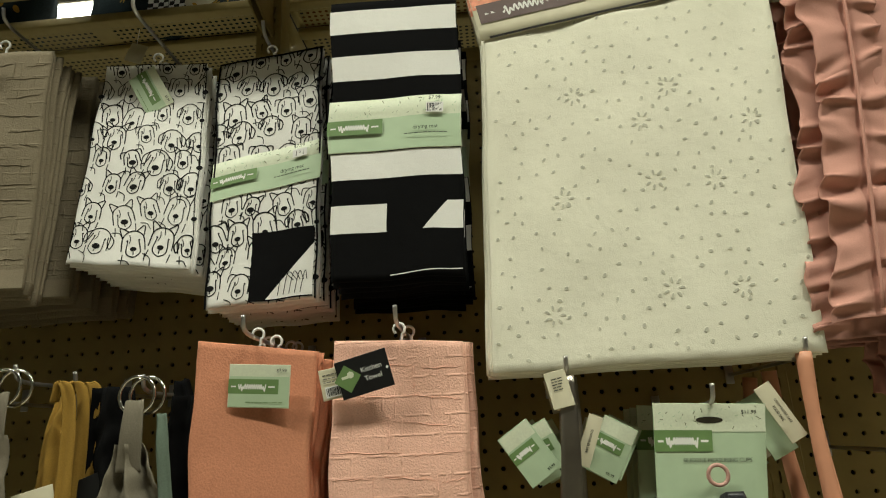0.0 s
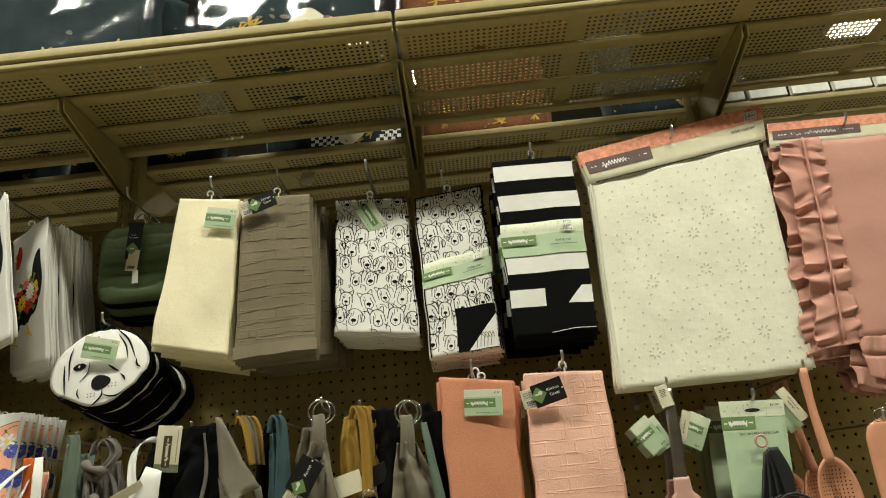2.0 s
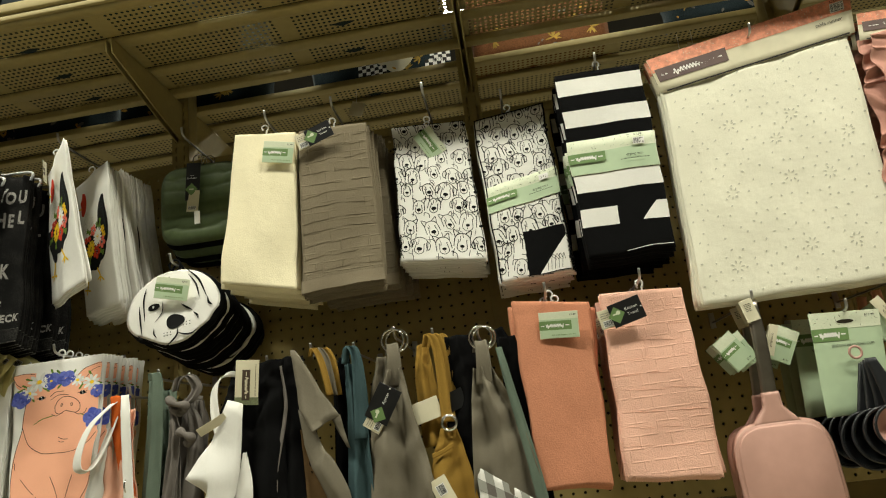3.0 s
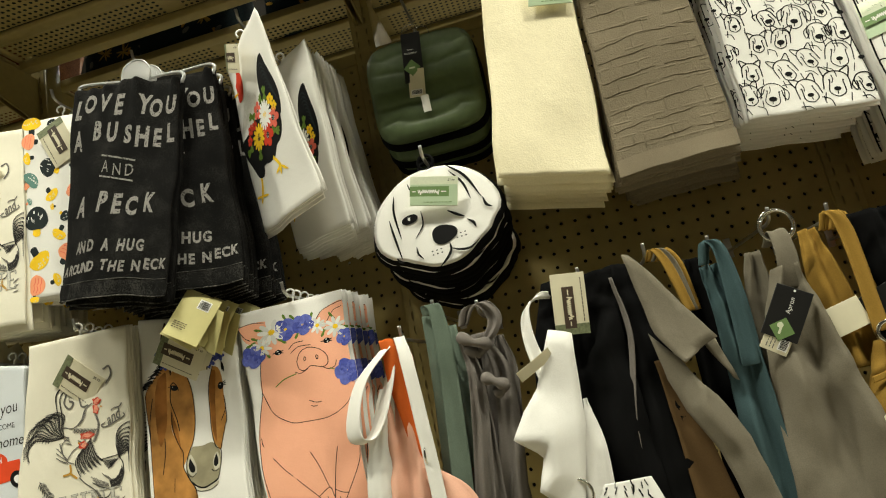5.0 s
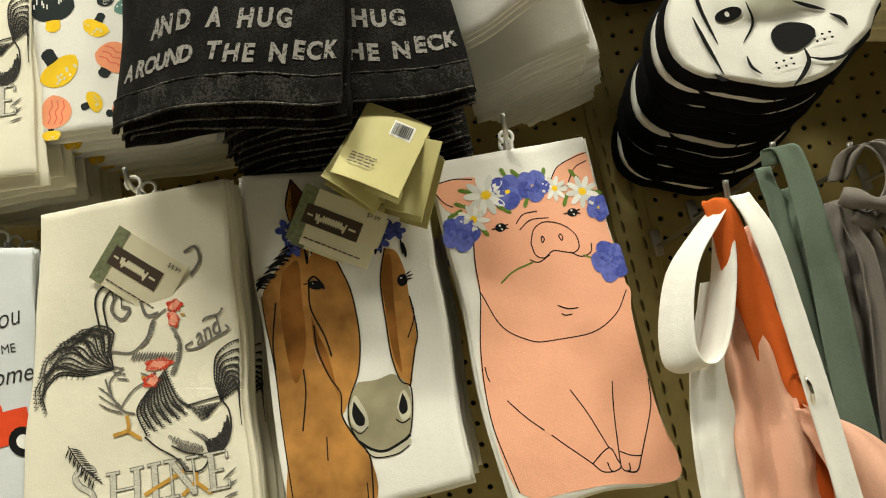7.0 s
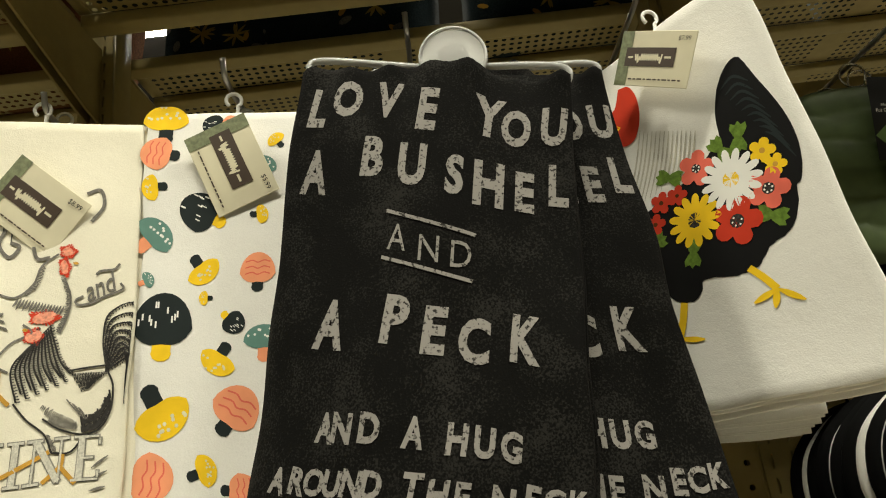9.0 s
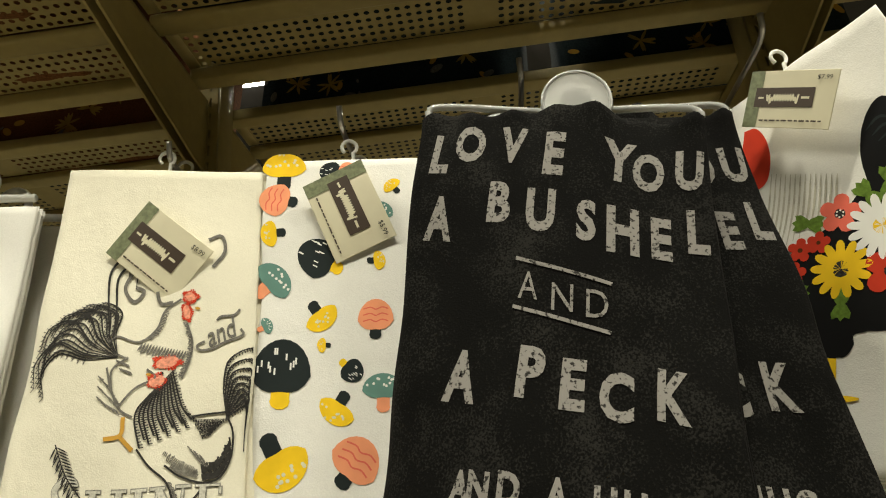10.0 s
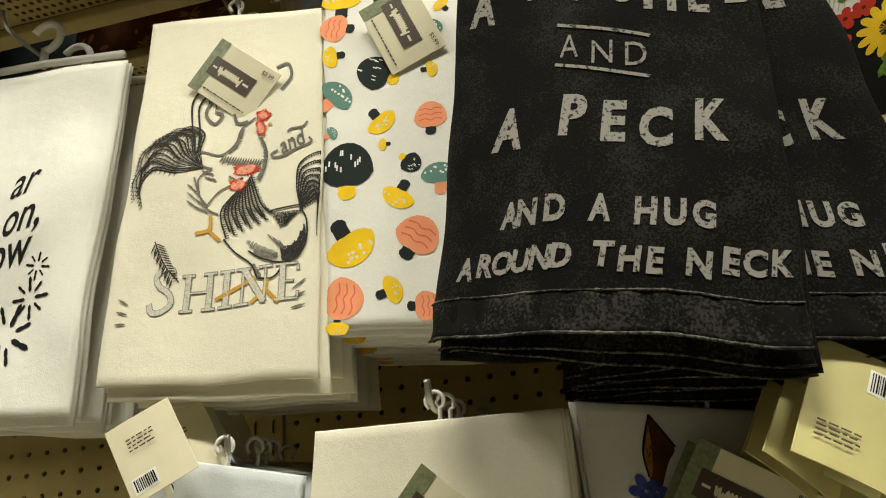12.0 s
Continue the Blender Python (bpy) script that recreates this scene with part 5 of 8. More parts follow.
def stitched_towel(corners, seed, tag, n_back, group):
    t, front, S = folded_towel("kitchen_towel", "cream flour sack towel stitched with feathered birds and SHINE", corners, cream_cloth, 4, 0.003, seed, 0.0022, 0.0015, 1.0, group=group, spread=0.009, drop=0.014)
    ink = Ink(S)
    w, h = S.w, S.h

    def P(a, b):
        return w * a, h * b
    rng = random.Random(4)
    # first plume: curved tapering quills with short barbs, arching up and over to the left
    def fan(turn, far):
        return 0.40 + far * math.cos(radians(turn)), 0.475 - 0.5 * far * math.sin(radians(turn))
    for k in range(20):
        a = k / 19
        turn, far = 204 - 92 * a + rng.uniform(-4, 4), (0.385 - 0.13 * a) * rng.uniform(0.86, 1.05)
        pts = [(0.405, 0.475), fan(turn - 16, far * 0.40), fan(turn - 24, far * 0.78), fan(turn - 8, far * 1.0), fan(turn + 9, far * 1.02)]
        pts = [(max(x, 0.012), y) for x, y in pts]
        ink.stroke(ink_dgrey, [P(*q) for q in pts], 0.0014, 22, True)
        line = spline([(x, y, 0) for x, y in pts], 20)
        for q in range(5, 21):
            x, y = line[q].x, line[q].y
            ink.stroke(ink_dgrey, [P(x, y), P(max(0.006, x - 0.011), y + 0.010)], 0.0006, 2)
            ink.stroke(ink_dgrey, [P(x, y), P(max(0.006, x - 0.014), y - 0.002)], 0.0006, 2)
    for x, y in ((0.40, 0.30), (0.44, 0.315)):
        ink.stroke(ink_dgrey, [P(0.37, 0.46), P(x - 0.07, y + 0.06), P(x - 0.09, y - 0.02), P(x - 0.05, y - 0.055), P(x - 0.005, y - 0.035), P(x, y)], 0.0022, 24, True)

    def Q(x, y):
        return w * min(0.99, 0.695 + 0.00114 * (x - 345) + 0.000152 * (y - 205)), h * (0.337 + 0.000608 * (y - 205))

    def barbs(pts, n, dx, dy, wd, mat=ink_dgrey):
        for p in spline([(x, y, 0) for x, y in pts], n):
            ink.stroke(mat, [Q(p.x, p.y), Q(p.x + dx * rng.uniform(0.7, 1.2), p.y + dy * rng.uniform(0.7, 1.2))], wd, 2)
    # second plume, at the edge: sickle feathers arching upward, then outward
    for k in range(9):
        a = k / 8
        pts = [(472, 632 + 10 * a), (462 + 60 * a, 540 + 70 * a), (478 + 70 * a, 450 + 150 * a), (535 + 35 * a, 405 + 260 * a), (585 - 20 * a, 395 + 350 * a)]
        ink.stroke(ink_dgrey, [Q(*q) for q in pts], 0.0015, 18, True)
        barbs(pts, 26, 13, -5, 0.0008)
        barbs(pts, 20, 4, 12, 0.0007)
    # first body: outline with hatching
    for pts in ([(312, 205), (245, 250), (210, 320), (140, 372), (60, 355), (20, 380)], [(330, 300), (346, 370), (330, 440), (300, 505)], [(20, 470), (40, 540), (80, 612), (130, 640)], [(75, 605), (130, 540), (200, 500), (170, 470)], [(45, 555), (40, 480), (100, 430)]):
        ink.stroke(ink_grey, [Q(*q) for q in pts], 0.0017, 30)
    barbs([(335, 300), (348, 370), (332, 440), (302, 500)], 44, -18, -3, 0.0008, ink_grey)
    barbs([(245, 250), (212, 320), (170, 355)], 26, 16, 6, 0.0008, ink_grey)
    for k in range(16):
        x = 140 + 11 * k
        ink.stroke(ink_grey, [Q(x + 14, 372 + 2.2 * k), Q(x + 4, 392 + 2.0 * k), Q(x - 8, 404 + 2.0 * k + 10 * (k % 2))], 0.0019, 6, True)
    for row in range(3):
        barbs([(-10, 500 + 36 * row), (30, 540 + 30 * row), (70, 590 + 14 * row)], 26, 14, 12, 0.0009, ink_grey)
    for k in range(3):
        barbs([(40 + 14 * k, 410 + 30 * k), (90 + 10 * k, 430 + 26 * k)], 12, 7, 10, 0.0008, ink_grey)
    # second body: a mane of ribbed feathers, then an outline
    for k in range(12):
        a = k / 11
        pts = [(190 + 75 * a, 556 - 80 * a), (140 + 165 * a, 630 - 30 * a), (160 + 185 * a, 742 - 70 * a - 22 * (k % 2))]
        ink.stroke(ink_dgrey, [Q(*q) for q in pts], 0.0014, 12)
        barbs(pts, 24, 13, -3, 0.0008)
    for pts in ([(345, 640), (400, 632), (478, 622)], [(478, 640), (497, 690), (485, 770), (440, 838), (380, 858), (300, 838), (245, 800)], [(150, 745), (190, 800), (250, 855), (272, 915)], [(272, 915), (335, 915), (385, 862)]):
        ink.stroke(ink_dgrey, [Q(*q) for q in pts], 0.0015, 24)
    for row in range(5):
        barbs([(352 + 8 * row, 650 + 13 * row), (410, 648 + 11 * row), (468 - 12 * row, 645 + 9 * row)], 20 - 2 * row, 3, 12, 0.0009)
    for row in range(3):
        barbs([(240 + 12 * row, 765 + 22 * row), (300, 800 + 16 * row), (355, 830 + 6 * row)], 22, 9, -13, 0.0008, ink_grey)
        barbs([(330 + 20 * row, 740 + 14 * row), (370 + 12 * row, 790 + 8 * row)], 12, 9, 4, 0.0008, ink_grey)
    for row in range(2):
        barbs([(380, 852 - 24 * row), (440, 832 - 30 * row), (486, 765 - 28 * row)], 26, -2, -26, 0.0014)
    barbs([(255, 855), (275, 905)], 12, 16, 2, 0.0008, ink_grey)
    # red combs, stitched as loops
    for cx, cy, rx, ry in ((350, 196, 34, 26), (333, 256, 24, 38), (245, 445, 56, 28), (208, 512, 36, 30)):
        ink.blob(comb_fill, *Q(cx, cy), rx * 0.00114 * w * 0.8, -12, 18, 1, 0.95 * ry / rx)
        for k in range(26):
            a = 2 * math.pi * k / 26
            q = 1 + 0.16 * math.cos(5 * a)
            ink.stroke(ink_red, [Q(cx + 0.55 * rx * math.cos(a), cy + 0.5 * ry * math.sin(a)), Q(cx + q * rx * math.cos(a), cy + q * ry * math.sin(a))], 0.0013, 2)
    for cx, cy in ((337, 232), (224, 486)):
        ink.oval(ink_dgrey, *Q(cx, cy), 0.0018, 0.0018, 0, 8)
    for cx, cy in ((376, 243), (178, 490)):
        ink.oval(ink_ochre, *Q(cx, cy), 0.0024, 0.0012, 10, 8)
    # ochre legs
    for pts in ([(98, 640), (92, 700), (30, 716)], [(90, 705), (135, 750)], [(265, 910), (190, 945), (100, 985)], [(310, 920), (300, 960), (240, 1010)], [(300, 960), (350, 1015)]):
        ink.stroke(ink_ochre, [Q(*q) for q in pts], 0.0032)
    # a loose feather, scrolls and rays
    for k in range(14):
        g = k / 13
        ink.stroke(ink_dgrey, [P(0.215 + 0.10 * g, 0.665 + 0.09 * g), P(0.195 + 0.10 * g + 0.008 * (k % 2), 0.69 + 0.09 * g)], 0.0014, 3, True)
        ink.stroke(ink_dgrey, [P(0.215 + 0.10 * g, 0.665 + 0.09 * g), P(0.265 + 0.08 * g, 0.675 + 0.08 * g)], 0.0012, 3, True)
    ink.stroke(ink_dgrey, [P(0.21, 0.66), P(0.27, 0.72), P(0.35, 0.765)], 0.001)
    for pts in ([(0.44, 0.25), (0.39, 0.31), (0.44, 0.345), (0.48, 0.32), (0.44, 0.31)], [(0.53, 0.29), (0.56, 0.345), (0.62, 0.345)], [(0.76, 0.19), (0.82, 0.18), (0.84, 0.22), (0.79, 0.26)]):
        ink.stroke(ink_grey, [P(*q) for q in pts], 0.0030)
    ink.words(ink_grey, "and", *Q(455, 335), 0.017, -24, 0.72, 0.012, 0.35)
    ink.stroke(ink_grey, [Q(395, 370), Q(365, 385), Q(372, 402), Q(420, 398), Q(470, 375), Q(545, 345), Q(540, 320)], 0.0020)
    ink.stroke(ink_grey, [Q(450, 290), Q(470, 275), Q(520, 268), Q(545, 245)], 0.0020)
    serif_word(ink, w * 0.19, h * 0.845, w * 0.905, h * 0.825)
    for k in range(3):
        ink.stroke(ink_grey, [P(0.06 - 0.0 * k, 0.80 + 0.03 * k), P(0.115, 0.815 + 0.022 * k)], 0.002, 4, True)
        ink.stroke(ink_grey, [P(0.88, 0.80 + 0.022 * k), P(0.94, 0.775 + 0.03 * k)], 0.002, 4, True)
    ink.flush("stitching", front)
    if tag:
        c = S(0.54, 0.225) + normal_at(S, 0.5, 0.25) * 0.0045
        price_tag(t, c, 0.076, 0.055, 42, "cream", "$8.99", seed=9)
    stack_behind(t, n_back, 0.022, seed, 0.007, 0.005, 2)
    return t


stitched_towel([(-1.521, -0.250, 1.999), (-1.344, -0.246, 1.974), (-1.346, -0.262, 1.622), (-1.536, -0.262, 1.638)], 23, True, 6, "stitched towels, upper hook")

# white towel with brush lettering on a hanger
WHITE = [(-1.76, -0.240, 1.99), (-1.555, -0.240, 1.972), (-1.572, -0.252, 1.622), (-1.775, -0.252, 1.64)]
t, front, S = folded_towel("hanging_towel", "white cotton towel with black brush lettering on a plastic hanger", WHITE, white_cloth, 3, 0.004, 29, 0.005, 0.006, 1.7, group="white lettered towels", loop=False, drop=0.01)
ink = Ink(S)
w, h = S.w, S.h
for words, x, z in (("ar", -1.650, 1.851), ("on,", -1.643, 1.812), ("ow", -1.654, 1.778)):
    cx, cy = ink.spot(x, z)
    ink.words(ink_black, words, cx, cy, 0.034, -12, 0.80, 0.010, 0.42)
for x, z, r in ((-1.615, 1.757, 0.013), (-1.620, 1.728, 0.020), (-1.641, 1.697, 0.031), (-1.70, 1.72, 0.024)):
    cx, cy = ink.spot(x, z)
    for k in range(8):
        a = k * math.pi / 4 + x * 50
        ink.leaf(ink_black, cx + math.cos(a) * r * 0.65, cy + math.sin(a) * r * 0.65, r * (0.30 + 0.08 * (k % 2)), math.degrees(a))
ink.flush("lettering", front)
c = (V(WHITE[0]) + V(WHITE[1])) / 2
part("hanger_bar", tube_bm([V(WHITE[0]) + V((0.006, 0.004, 0.008)), c + V((0, 0.004, 0.012)), V(WHITE[1]) + V((-0.006, 0.004, 0.010))], 0.004, 8), white_plastic, t, "white plastic hanger")
part("hanger_hook", tube_bm([c + V((0.0, 0.004, 0.008)), c + V((0.0, 0.004, 0.03))] + ring_pts(c + V((0.0, 0.004, 0.046)), 0.017, "y", 16, -90, 150), 0.004, 8), white_plastic, t)
stack_behind(t, 2, 0.04, 5, 0.008, 0.004, 3)


# eyelet table runner under a bent header card
def header_card(t, tl, tr, br, bl, seed):
    S = sheet(tl, tr, br, bl, 0.001, seed, edge=0.0003)
    ob = part("header_card", slab_bm(S, 14, 5, 0.0012, 0, 0.0004), card_cream, t, "folded header card, salmon above cream")
    ink = Ink(S, 0.0004)
    w, h = S.w, S.h
    rng = random.Random(seed)
    ink.rect(card_pink, 0.0005, 0.0005, w - 0.0005, h * 0.42, 14, 2)
    for _ in range(90):
        ink.leaf(card_cream, rng.uniform(0.004, w - 0.004), rng.uniform(0.002, h * 0.38), rng.uniform(0.001, 0.0022), rng.uniform(0, 180))
    logo(ink, logo_plum, w * 0.015, h * 0.34, w * 0.37, h * 0.70)
    barcode(ink, w * 0.90, h * 0.14, w * 0.96, h * 0.34, rng)
    ink.words(ink_dgrey, "table runner", w * 0.88, h * 0.55, 0.0075)
    ink.words(ink_black, "$24.99", w * 0.92, h * 0.07, 0.0045)
    ink.rect(ink_dgrey, 0.012, h * 0.955, w - 0.012, h * 0.995, 14, 1)
    ink.flush("print", ob)
    return S


t, front, S = folded_towel("table_runner", "cream eyelet cotton table runner folded under a header card", [(0.381, -0.25, 1.918), (0.748, -0.25, 1.972), (0.730, -0.25, 1.488), (0.363, -0.25, 1.484)],
                           runner_cloth, 3, 0.004, 31, 0.002, group="table runners", category="table runner", loop=False, drop=0.012, nu=36, nv=44, edge=0.0009, belly=0.0)
rng = random.Random(8)
ink = Ink(S, 0.0004, 0.000004)


# flat darker disc: the shade inside an eyelet is put into its colour
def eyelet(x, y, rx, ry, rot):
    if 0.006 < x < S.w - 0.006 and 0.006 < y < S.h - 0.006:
        ink.oval(runner_hole_shade, x, y, rx, ry, rot, 9)
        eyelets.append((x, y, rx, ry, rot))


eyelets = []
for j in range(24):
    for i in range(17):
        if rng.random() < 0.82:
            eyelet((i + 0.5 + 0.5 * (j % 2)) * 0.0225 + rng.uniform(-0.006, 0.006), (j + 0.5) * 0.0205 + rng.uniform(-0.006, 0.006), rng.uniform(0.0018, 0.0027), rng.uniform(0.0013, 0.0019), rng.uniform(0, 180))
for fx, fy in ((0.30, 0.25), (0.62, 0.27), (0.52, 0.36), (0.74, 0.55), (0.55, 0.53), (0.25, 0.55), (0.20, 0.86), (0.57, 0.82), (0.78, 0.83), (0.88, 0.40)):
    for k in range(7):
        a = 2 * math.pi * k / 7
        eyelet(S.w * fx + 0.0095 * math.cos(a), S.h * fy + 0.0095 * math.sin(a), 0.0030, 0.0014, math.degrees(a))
ink.flush("eyelet_shade_disc", front)
vs, fs = [], []
for x, y, rx, ry, rot in eyelets:
    c, s = math.cos(radians(rot)), math.sin(radians(rot))
    o = len(vs)
    for k in range(9):
        a = 2 * math.pi * k / 9
        for q, z in ((1.0, 0.0003), (1.2, 0.00055), (1.45, 0.0001)):
            px, py = q * rx * math.cos(a), q * ry * math.sin(a)
            u, v = (x + c * px - s * py) / S.w, (y + s * px + c * py) / S.h
            vs.append(S(u, v) + normal_at(S, u, v) * z)
    for k in range(9):
        a, b = o + 3 * k, o + 3 * ((k + 1) % 9)
        fs += [(a, a + 1, b + 1, b), (a + 1, a + 2, b + 2, b + 1)]
tagged(mesh_part("eyelet_stitching", vs, fs, runner_cloth, front, "", True), kind="stuff")
header_card(t, (0.362, -0.254, 1.989), (0.775, -0.254, 2.058), (0.764, -0.252, 1.972), (0.378, -0.252, 1.912), 3)
stack_behind(t, 3, 0.012, 8, 0.004, 0.006, 0.8)

# dusty pink ruffled runner
t, front, S = folded_towel("table_runner", "dusty pink cotton table runner with gathered ruffles, header card", [(0.855, -0.262, 1.952), (1.30, -0.262, 1.945), (1.30, -0.262, 1.51), (0.815, -0.262, 1.535)],
                           ruffle_cloth, 3, 0.004, 33, 0.003, group="ruffled runners", category="table runner", loop=False, nu=26, nv=30)


def ruffle(a, b, out, seed, gathers, y):
    """A gathered strip along a seam from a to b, which flares to out."""
    a, b, out = V(a), V(b), V(out)

    def R(u, v):
        p = a.lerp(b, v)
        lean = 2.4 * noise.noise((v * 5, seed, 3.1)) * (u - 0.42)
        q = 2 * math.pi * gathers * (v + 0.09 * noise.noise((v * 5, seed, 1.1)) + 0.035 * noise.noise((v * 14, seed, 2.1)) + lean / gathers)
        free = 0.22 + 1.15 * abs(u - 0.42)
        tall = max(0.15, 0.75 + 1.3 * noise.noise((v * 11, seed, 7.7)))
        d = 0.0095 * tall * free * math.sin(q) + 0.003 * noise.noise((v * 15, u * 2.0, seed)) + 0.0015 * free * math.sin(2.3 * q + 4 * u) - 0.006 * (abs(u - 0.42) < 0.04)
        k = 1 + 0.16 * noise.noise((v * 9, seed, 4.4))
        return p + out * (u * k) + V((0, -d + y, 0)) + (b - a).normalized() * (0.005 * math.cos(q) * free + 0.006 * noise.noise((v * 8, u * 2, seed + 3)))
    R.w, R.h = out.length, (b - a).length
    return R


for k, (y, dx, dz) in enumerate(((-0.002, 0.0, 0.0), (0.012, -0.022, -0.02))):
    part("side_ruffle", slab_bm(ruffle((0.868 + dx, -0.262, 1.965), (0.822 + dx, -0.262, 1.525 + dz), (-0.084, 0, -0.006), 2 + k, 10, y), 16, 190, 0.0016, 0, 0.0004), ruffle_cloth, t, "gathered ruffle")
    part("bottom_ruffle", slab_bm(ruffle((0.815 + dx, -0.262, 1.535 + dz), (1.30, -0.262, 1.51 + dz), (-0.004, 0, -0.074), 5 + k, 11, y), 16, 190, 0.0016, 0, 0.0004), ruffle_cloth, t, "gathered ruffle")
    part("ruffle_seam", tube_bm(spline([(0.830 + dx, -0.266 + y, 1.962), (0.810 + dx, -0.268 + y, 1.75), (0.786 + dx, -0.266 + y, 1.53)], 20), 0.0022, 6), ruffle_cloth, t)
header_card(t, (0.773, -0.258, 2.008), (1.29, -0.258, 2.000), (1.29, -0.256, 1.945), (0.764, -0.256, 1.950), 4)
stack_behind(t, 2, 0.024, 12, 0.006, 0.01, 1)


# ---------------- goods: lower row ----------------
for x, z, reach in ((-1.43, 1.572, 0.245), (-1.27, 1.594, 0.25), (-1.075, 1.59, 0.24), (-0.912, 1.572, 0.235), (-0.737, 1.463, 0.25), (-0.684, 1.49, 0.24), (-0.62, 1.475, 0.24), (-0.47, 1.49, 0.22), (-0.375, 1.50, 0.235),
                    (-0.29, 1.49, 0.235), (-0.208, 1.507, 0.245), (-0.135, 1.495, 0.24), (-0.05, 1.487, 0.24), (0.085, 1.543, 0.28), (0.258, 1.545, 0.272), (0.444, 1.478, 0.262), (0.595, 1.44, 0.262), (0.705, 1.485, 0.25), (0.82, 1.38, 0.25)):
    peg_hook(x, z, reach)

# tall towel with a pink farm motif and a flower crown
t, front, S = folded_towel("kitchen_towel", "white towel with a rosy farmyard print and flower crown", [(-0.988, -0.247, 1.557), (-0.834, -0.190, 1.568), (-0.833, -0.235, 1.243), (-0.978, -0.255, 1.245)],
                           white_cloth, 4, 0.003, 41, 0.002, group="pink printed towels", spread=0.008)
ink = Ink(S)
w, h = S.w, S.h
def P(a, b):
    return w * min(a, 0.992), h * min(b, 0.992)


# body and head, ears
ink.patch(ink_pink, [P(0.106, 0.424), P(0.041, 0.564), P(0.020, 0.743), P(0.052, 0.955), P(0.357, 0.979), P(0.736, 1.004), P(1.023, 1.015), P(1.035, 0.892), P(1.037, 0.737), P(1.023, 0.562), P(1.036, 0.467), P(0.635, 0.415), P(0.302, 0.391)], P(0.531, 0.717), 90, 7)
ink.patch(ink_pink, [P(0.182, 0.180), P(0.146, 0.277), P(0.108, 0.403), P(0.186, 0.507), P(0.324, 0.563), P(0.448, 0.584), P(0.699, 0.587), P(0.888, 0.548), P(1.027, 0.488), P(1.029, 0.401), P(1.016, 0.263), P(0.937, 0.185), P(0.670, 0.136), P(0.388, 0.132)], P(0.591, 0.367), 80, 6)
ink.patch(ink_pink, [P(-0.005, 0.069), P(0.125, 0.063), P(0.267, 0.074), P(0.316, 0.137), P(0.182, 0.180), P(0.041, 0.149)], P(0.146, 0.115), 24, 2)
ink.patch(ink_pink, [P(0.717, 0.117), P(0.785, 0.082), P(0.912, 0.057), P(1.012, 0.059), P(1.012, 0.145), P(0.990, 0.202), P(0.873, 0.167)], P(0.887, 0.121), 24, 2)
ink.stroke(ink_black, [P(0.161, 0.245), P(0.127, 0.330), P(0.107, 0.414), P(0.066, 0.504), P(0.043, 0.584), P(0.020, 0.743), P(0.033, 0.862), P(0.051, 0.958)], 0.0011, 64)
ink.stroke(ink_black, [P(0.108, 0.403), P(0.186, 0.507), P(0.324, 0.563), P(0.448, 0.584), P(0.699, 0.587), P(0.888, 0.548), P(1.027, 0.488)], 0.0011, 56)
ink.stroke(ink_black, [P(-0.005, 0.069), P(0.125, 0.063), P(0.233, 0.074)], 0.0011, 24)
ink.stroke(ink_black, [P(-0.011, 0.082), P(0.040, 0.127), P(0.087, 0.146)], 0.0011, 24)
ink.stroke(ink_black, [P(0.714, 0.123), P(0.785, 0.082), P(0.908, 0.062), P(0.994, 0.055)], 0.0011, 32)
ink.stroke(ink_black, [P(0.817, 0.144), P(0.889, 0.097), P(0.979, 0.081)], 0.0011, 24)
ink.stroke(ink_black, [P(0.054, 0.614), P(0.056, 0.637), P(0.065, 0.656)], 0.0011, 24)
ink.stroke(ink_black, [P(0.138, 0.714), P(0.216, 0.764), P(0.301, 0.810)], 0.0011, 24)
ink.stroke(ink_black, [P(0.331, 0.826), P(0.417, 0.876), P(0.508, 0.928)], 0.0011, 24)
ink.stroke(ink_black, [P(0.508, 0.928), P(0.548, 0.952), P(0.612, 0.956), P(0.658, 0.946), P(0.652, 0.927), P(0.627, 0.895), P(0.509, 0.926)], 0.0011, 56)
ink.stroke(ink_black, [P(0.507, 0.727), P(0.573, 0.800), P(0.627, 0.895)], 0.0011, 24)
ink.stroke(ink_black, [P(0.771, 0.721), P(0.722, 0.815), P(0.676, 0.906), P(0.658, 0.946)], 0.0011, 32)
ink.stroke(ink_black, [P(1.037, 0.737), P(0.955, 0.808), P(0.800, 0.922)], 0.0011, 24)
ink.stroke(ink_black, [P(0.800, 0.922), P(0.743, 0.959), P(0.677, 0.957), P(0.658, 0.946)], 0.0011, 32)
ink.stroke(ink_black, [P(0.680, 0.906), P(0.736, 0.918), P(0.804, 0.923)], 0.0011, 24)
ink.stroke(ink_black, [P(0.590, 0.931), P(0.594, 0.950), P(0.611, 0.958)], 0.0011, 24)
ink.stroke(ink_black, [P(0.712, 0.937), P(0.705, 0.955), P(0.690, 0.958)], 0.0011, 24)
ink.stroke(ink_black, [P(0.487, 0.301), P(0.531, 0.261), P(0.610, 0.246), P(0.709, 0.262), P(0.774, 0.297), P(0.775, 0.336), P(0.731, 0.351), P(0.675, 0.345), P(0.609, 0.336), P(0.541, 0.351), P(0.495, 0.337), P(0.487, 0.301)], 0.0011, 96)
ink.stroke(ink_black, [P(0.451, 0.347), P(0.502, 0.360), P(0.579, 0.346)], 0.0011, 24)
ink.stroke(ink_black, [P(0.708, 0.348), P(0.770, 0.366), P(0.835, 0.359), P(0.859, 0.333)], 0.0011, 32)
ink.stroke(ink_black, [P(0.429, 0.234), P(0.487, 0.211), P(0.578, 0.209)], 0.0011, 24)
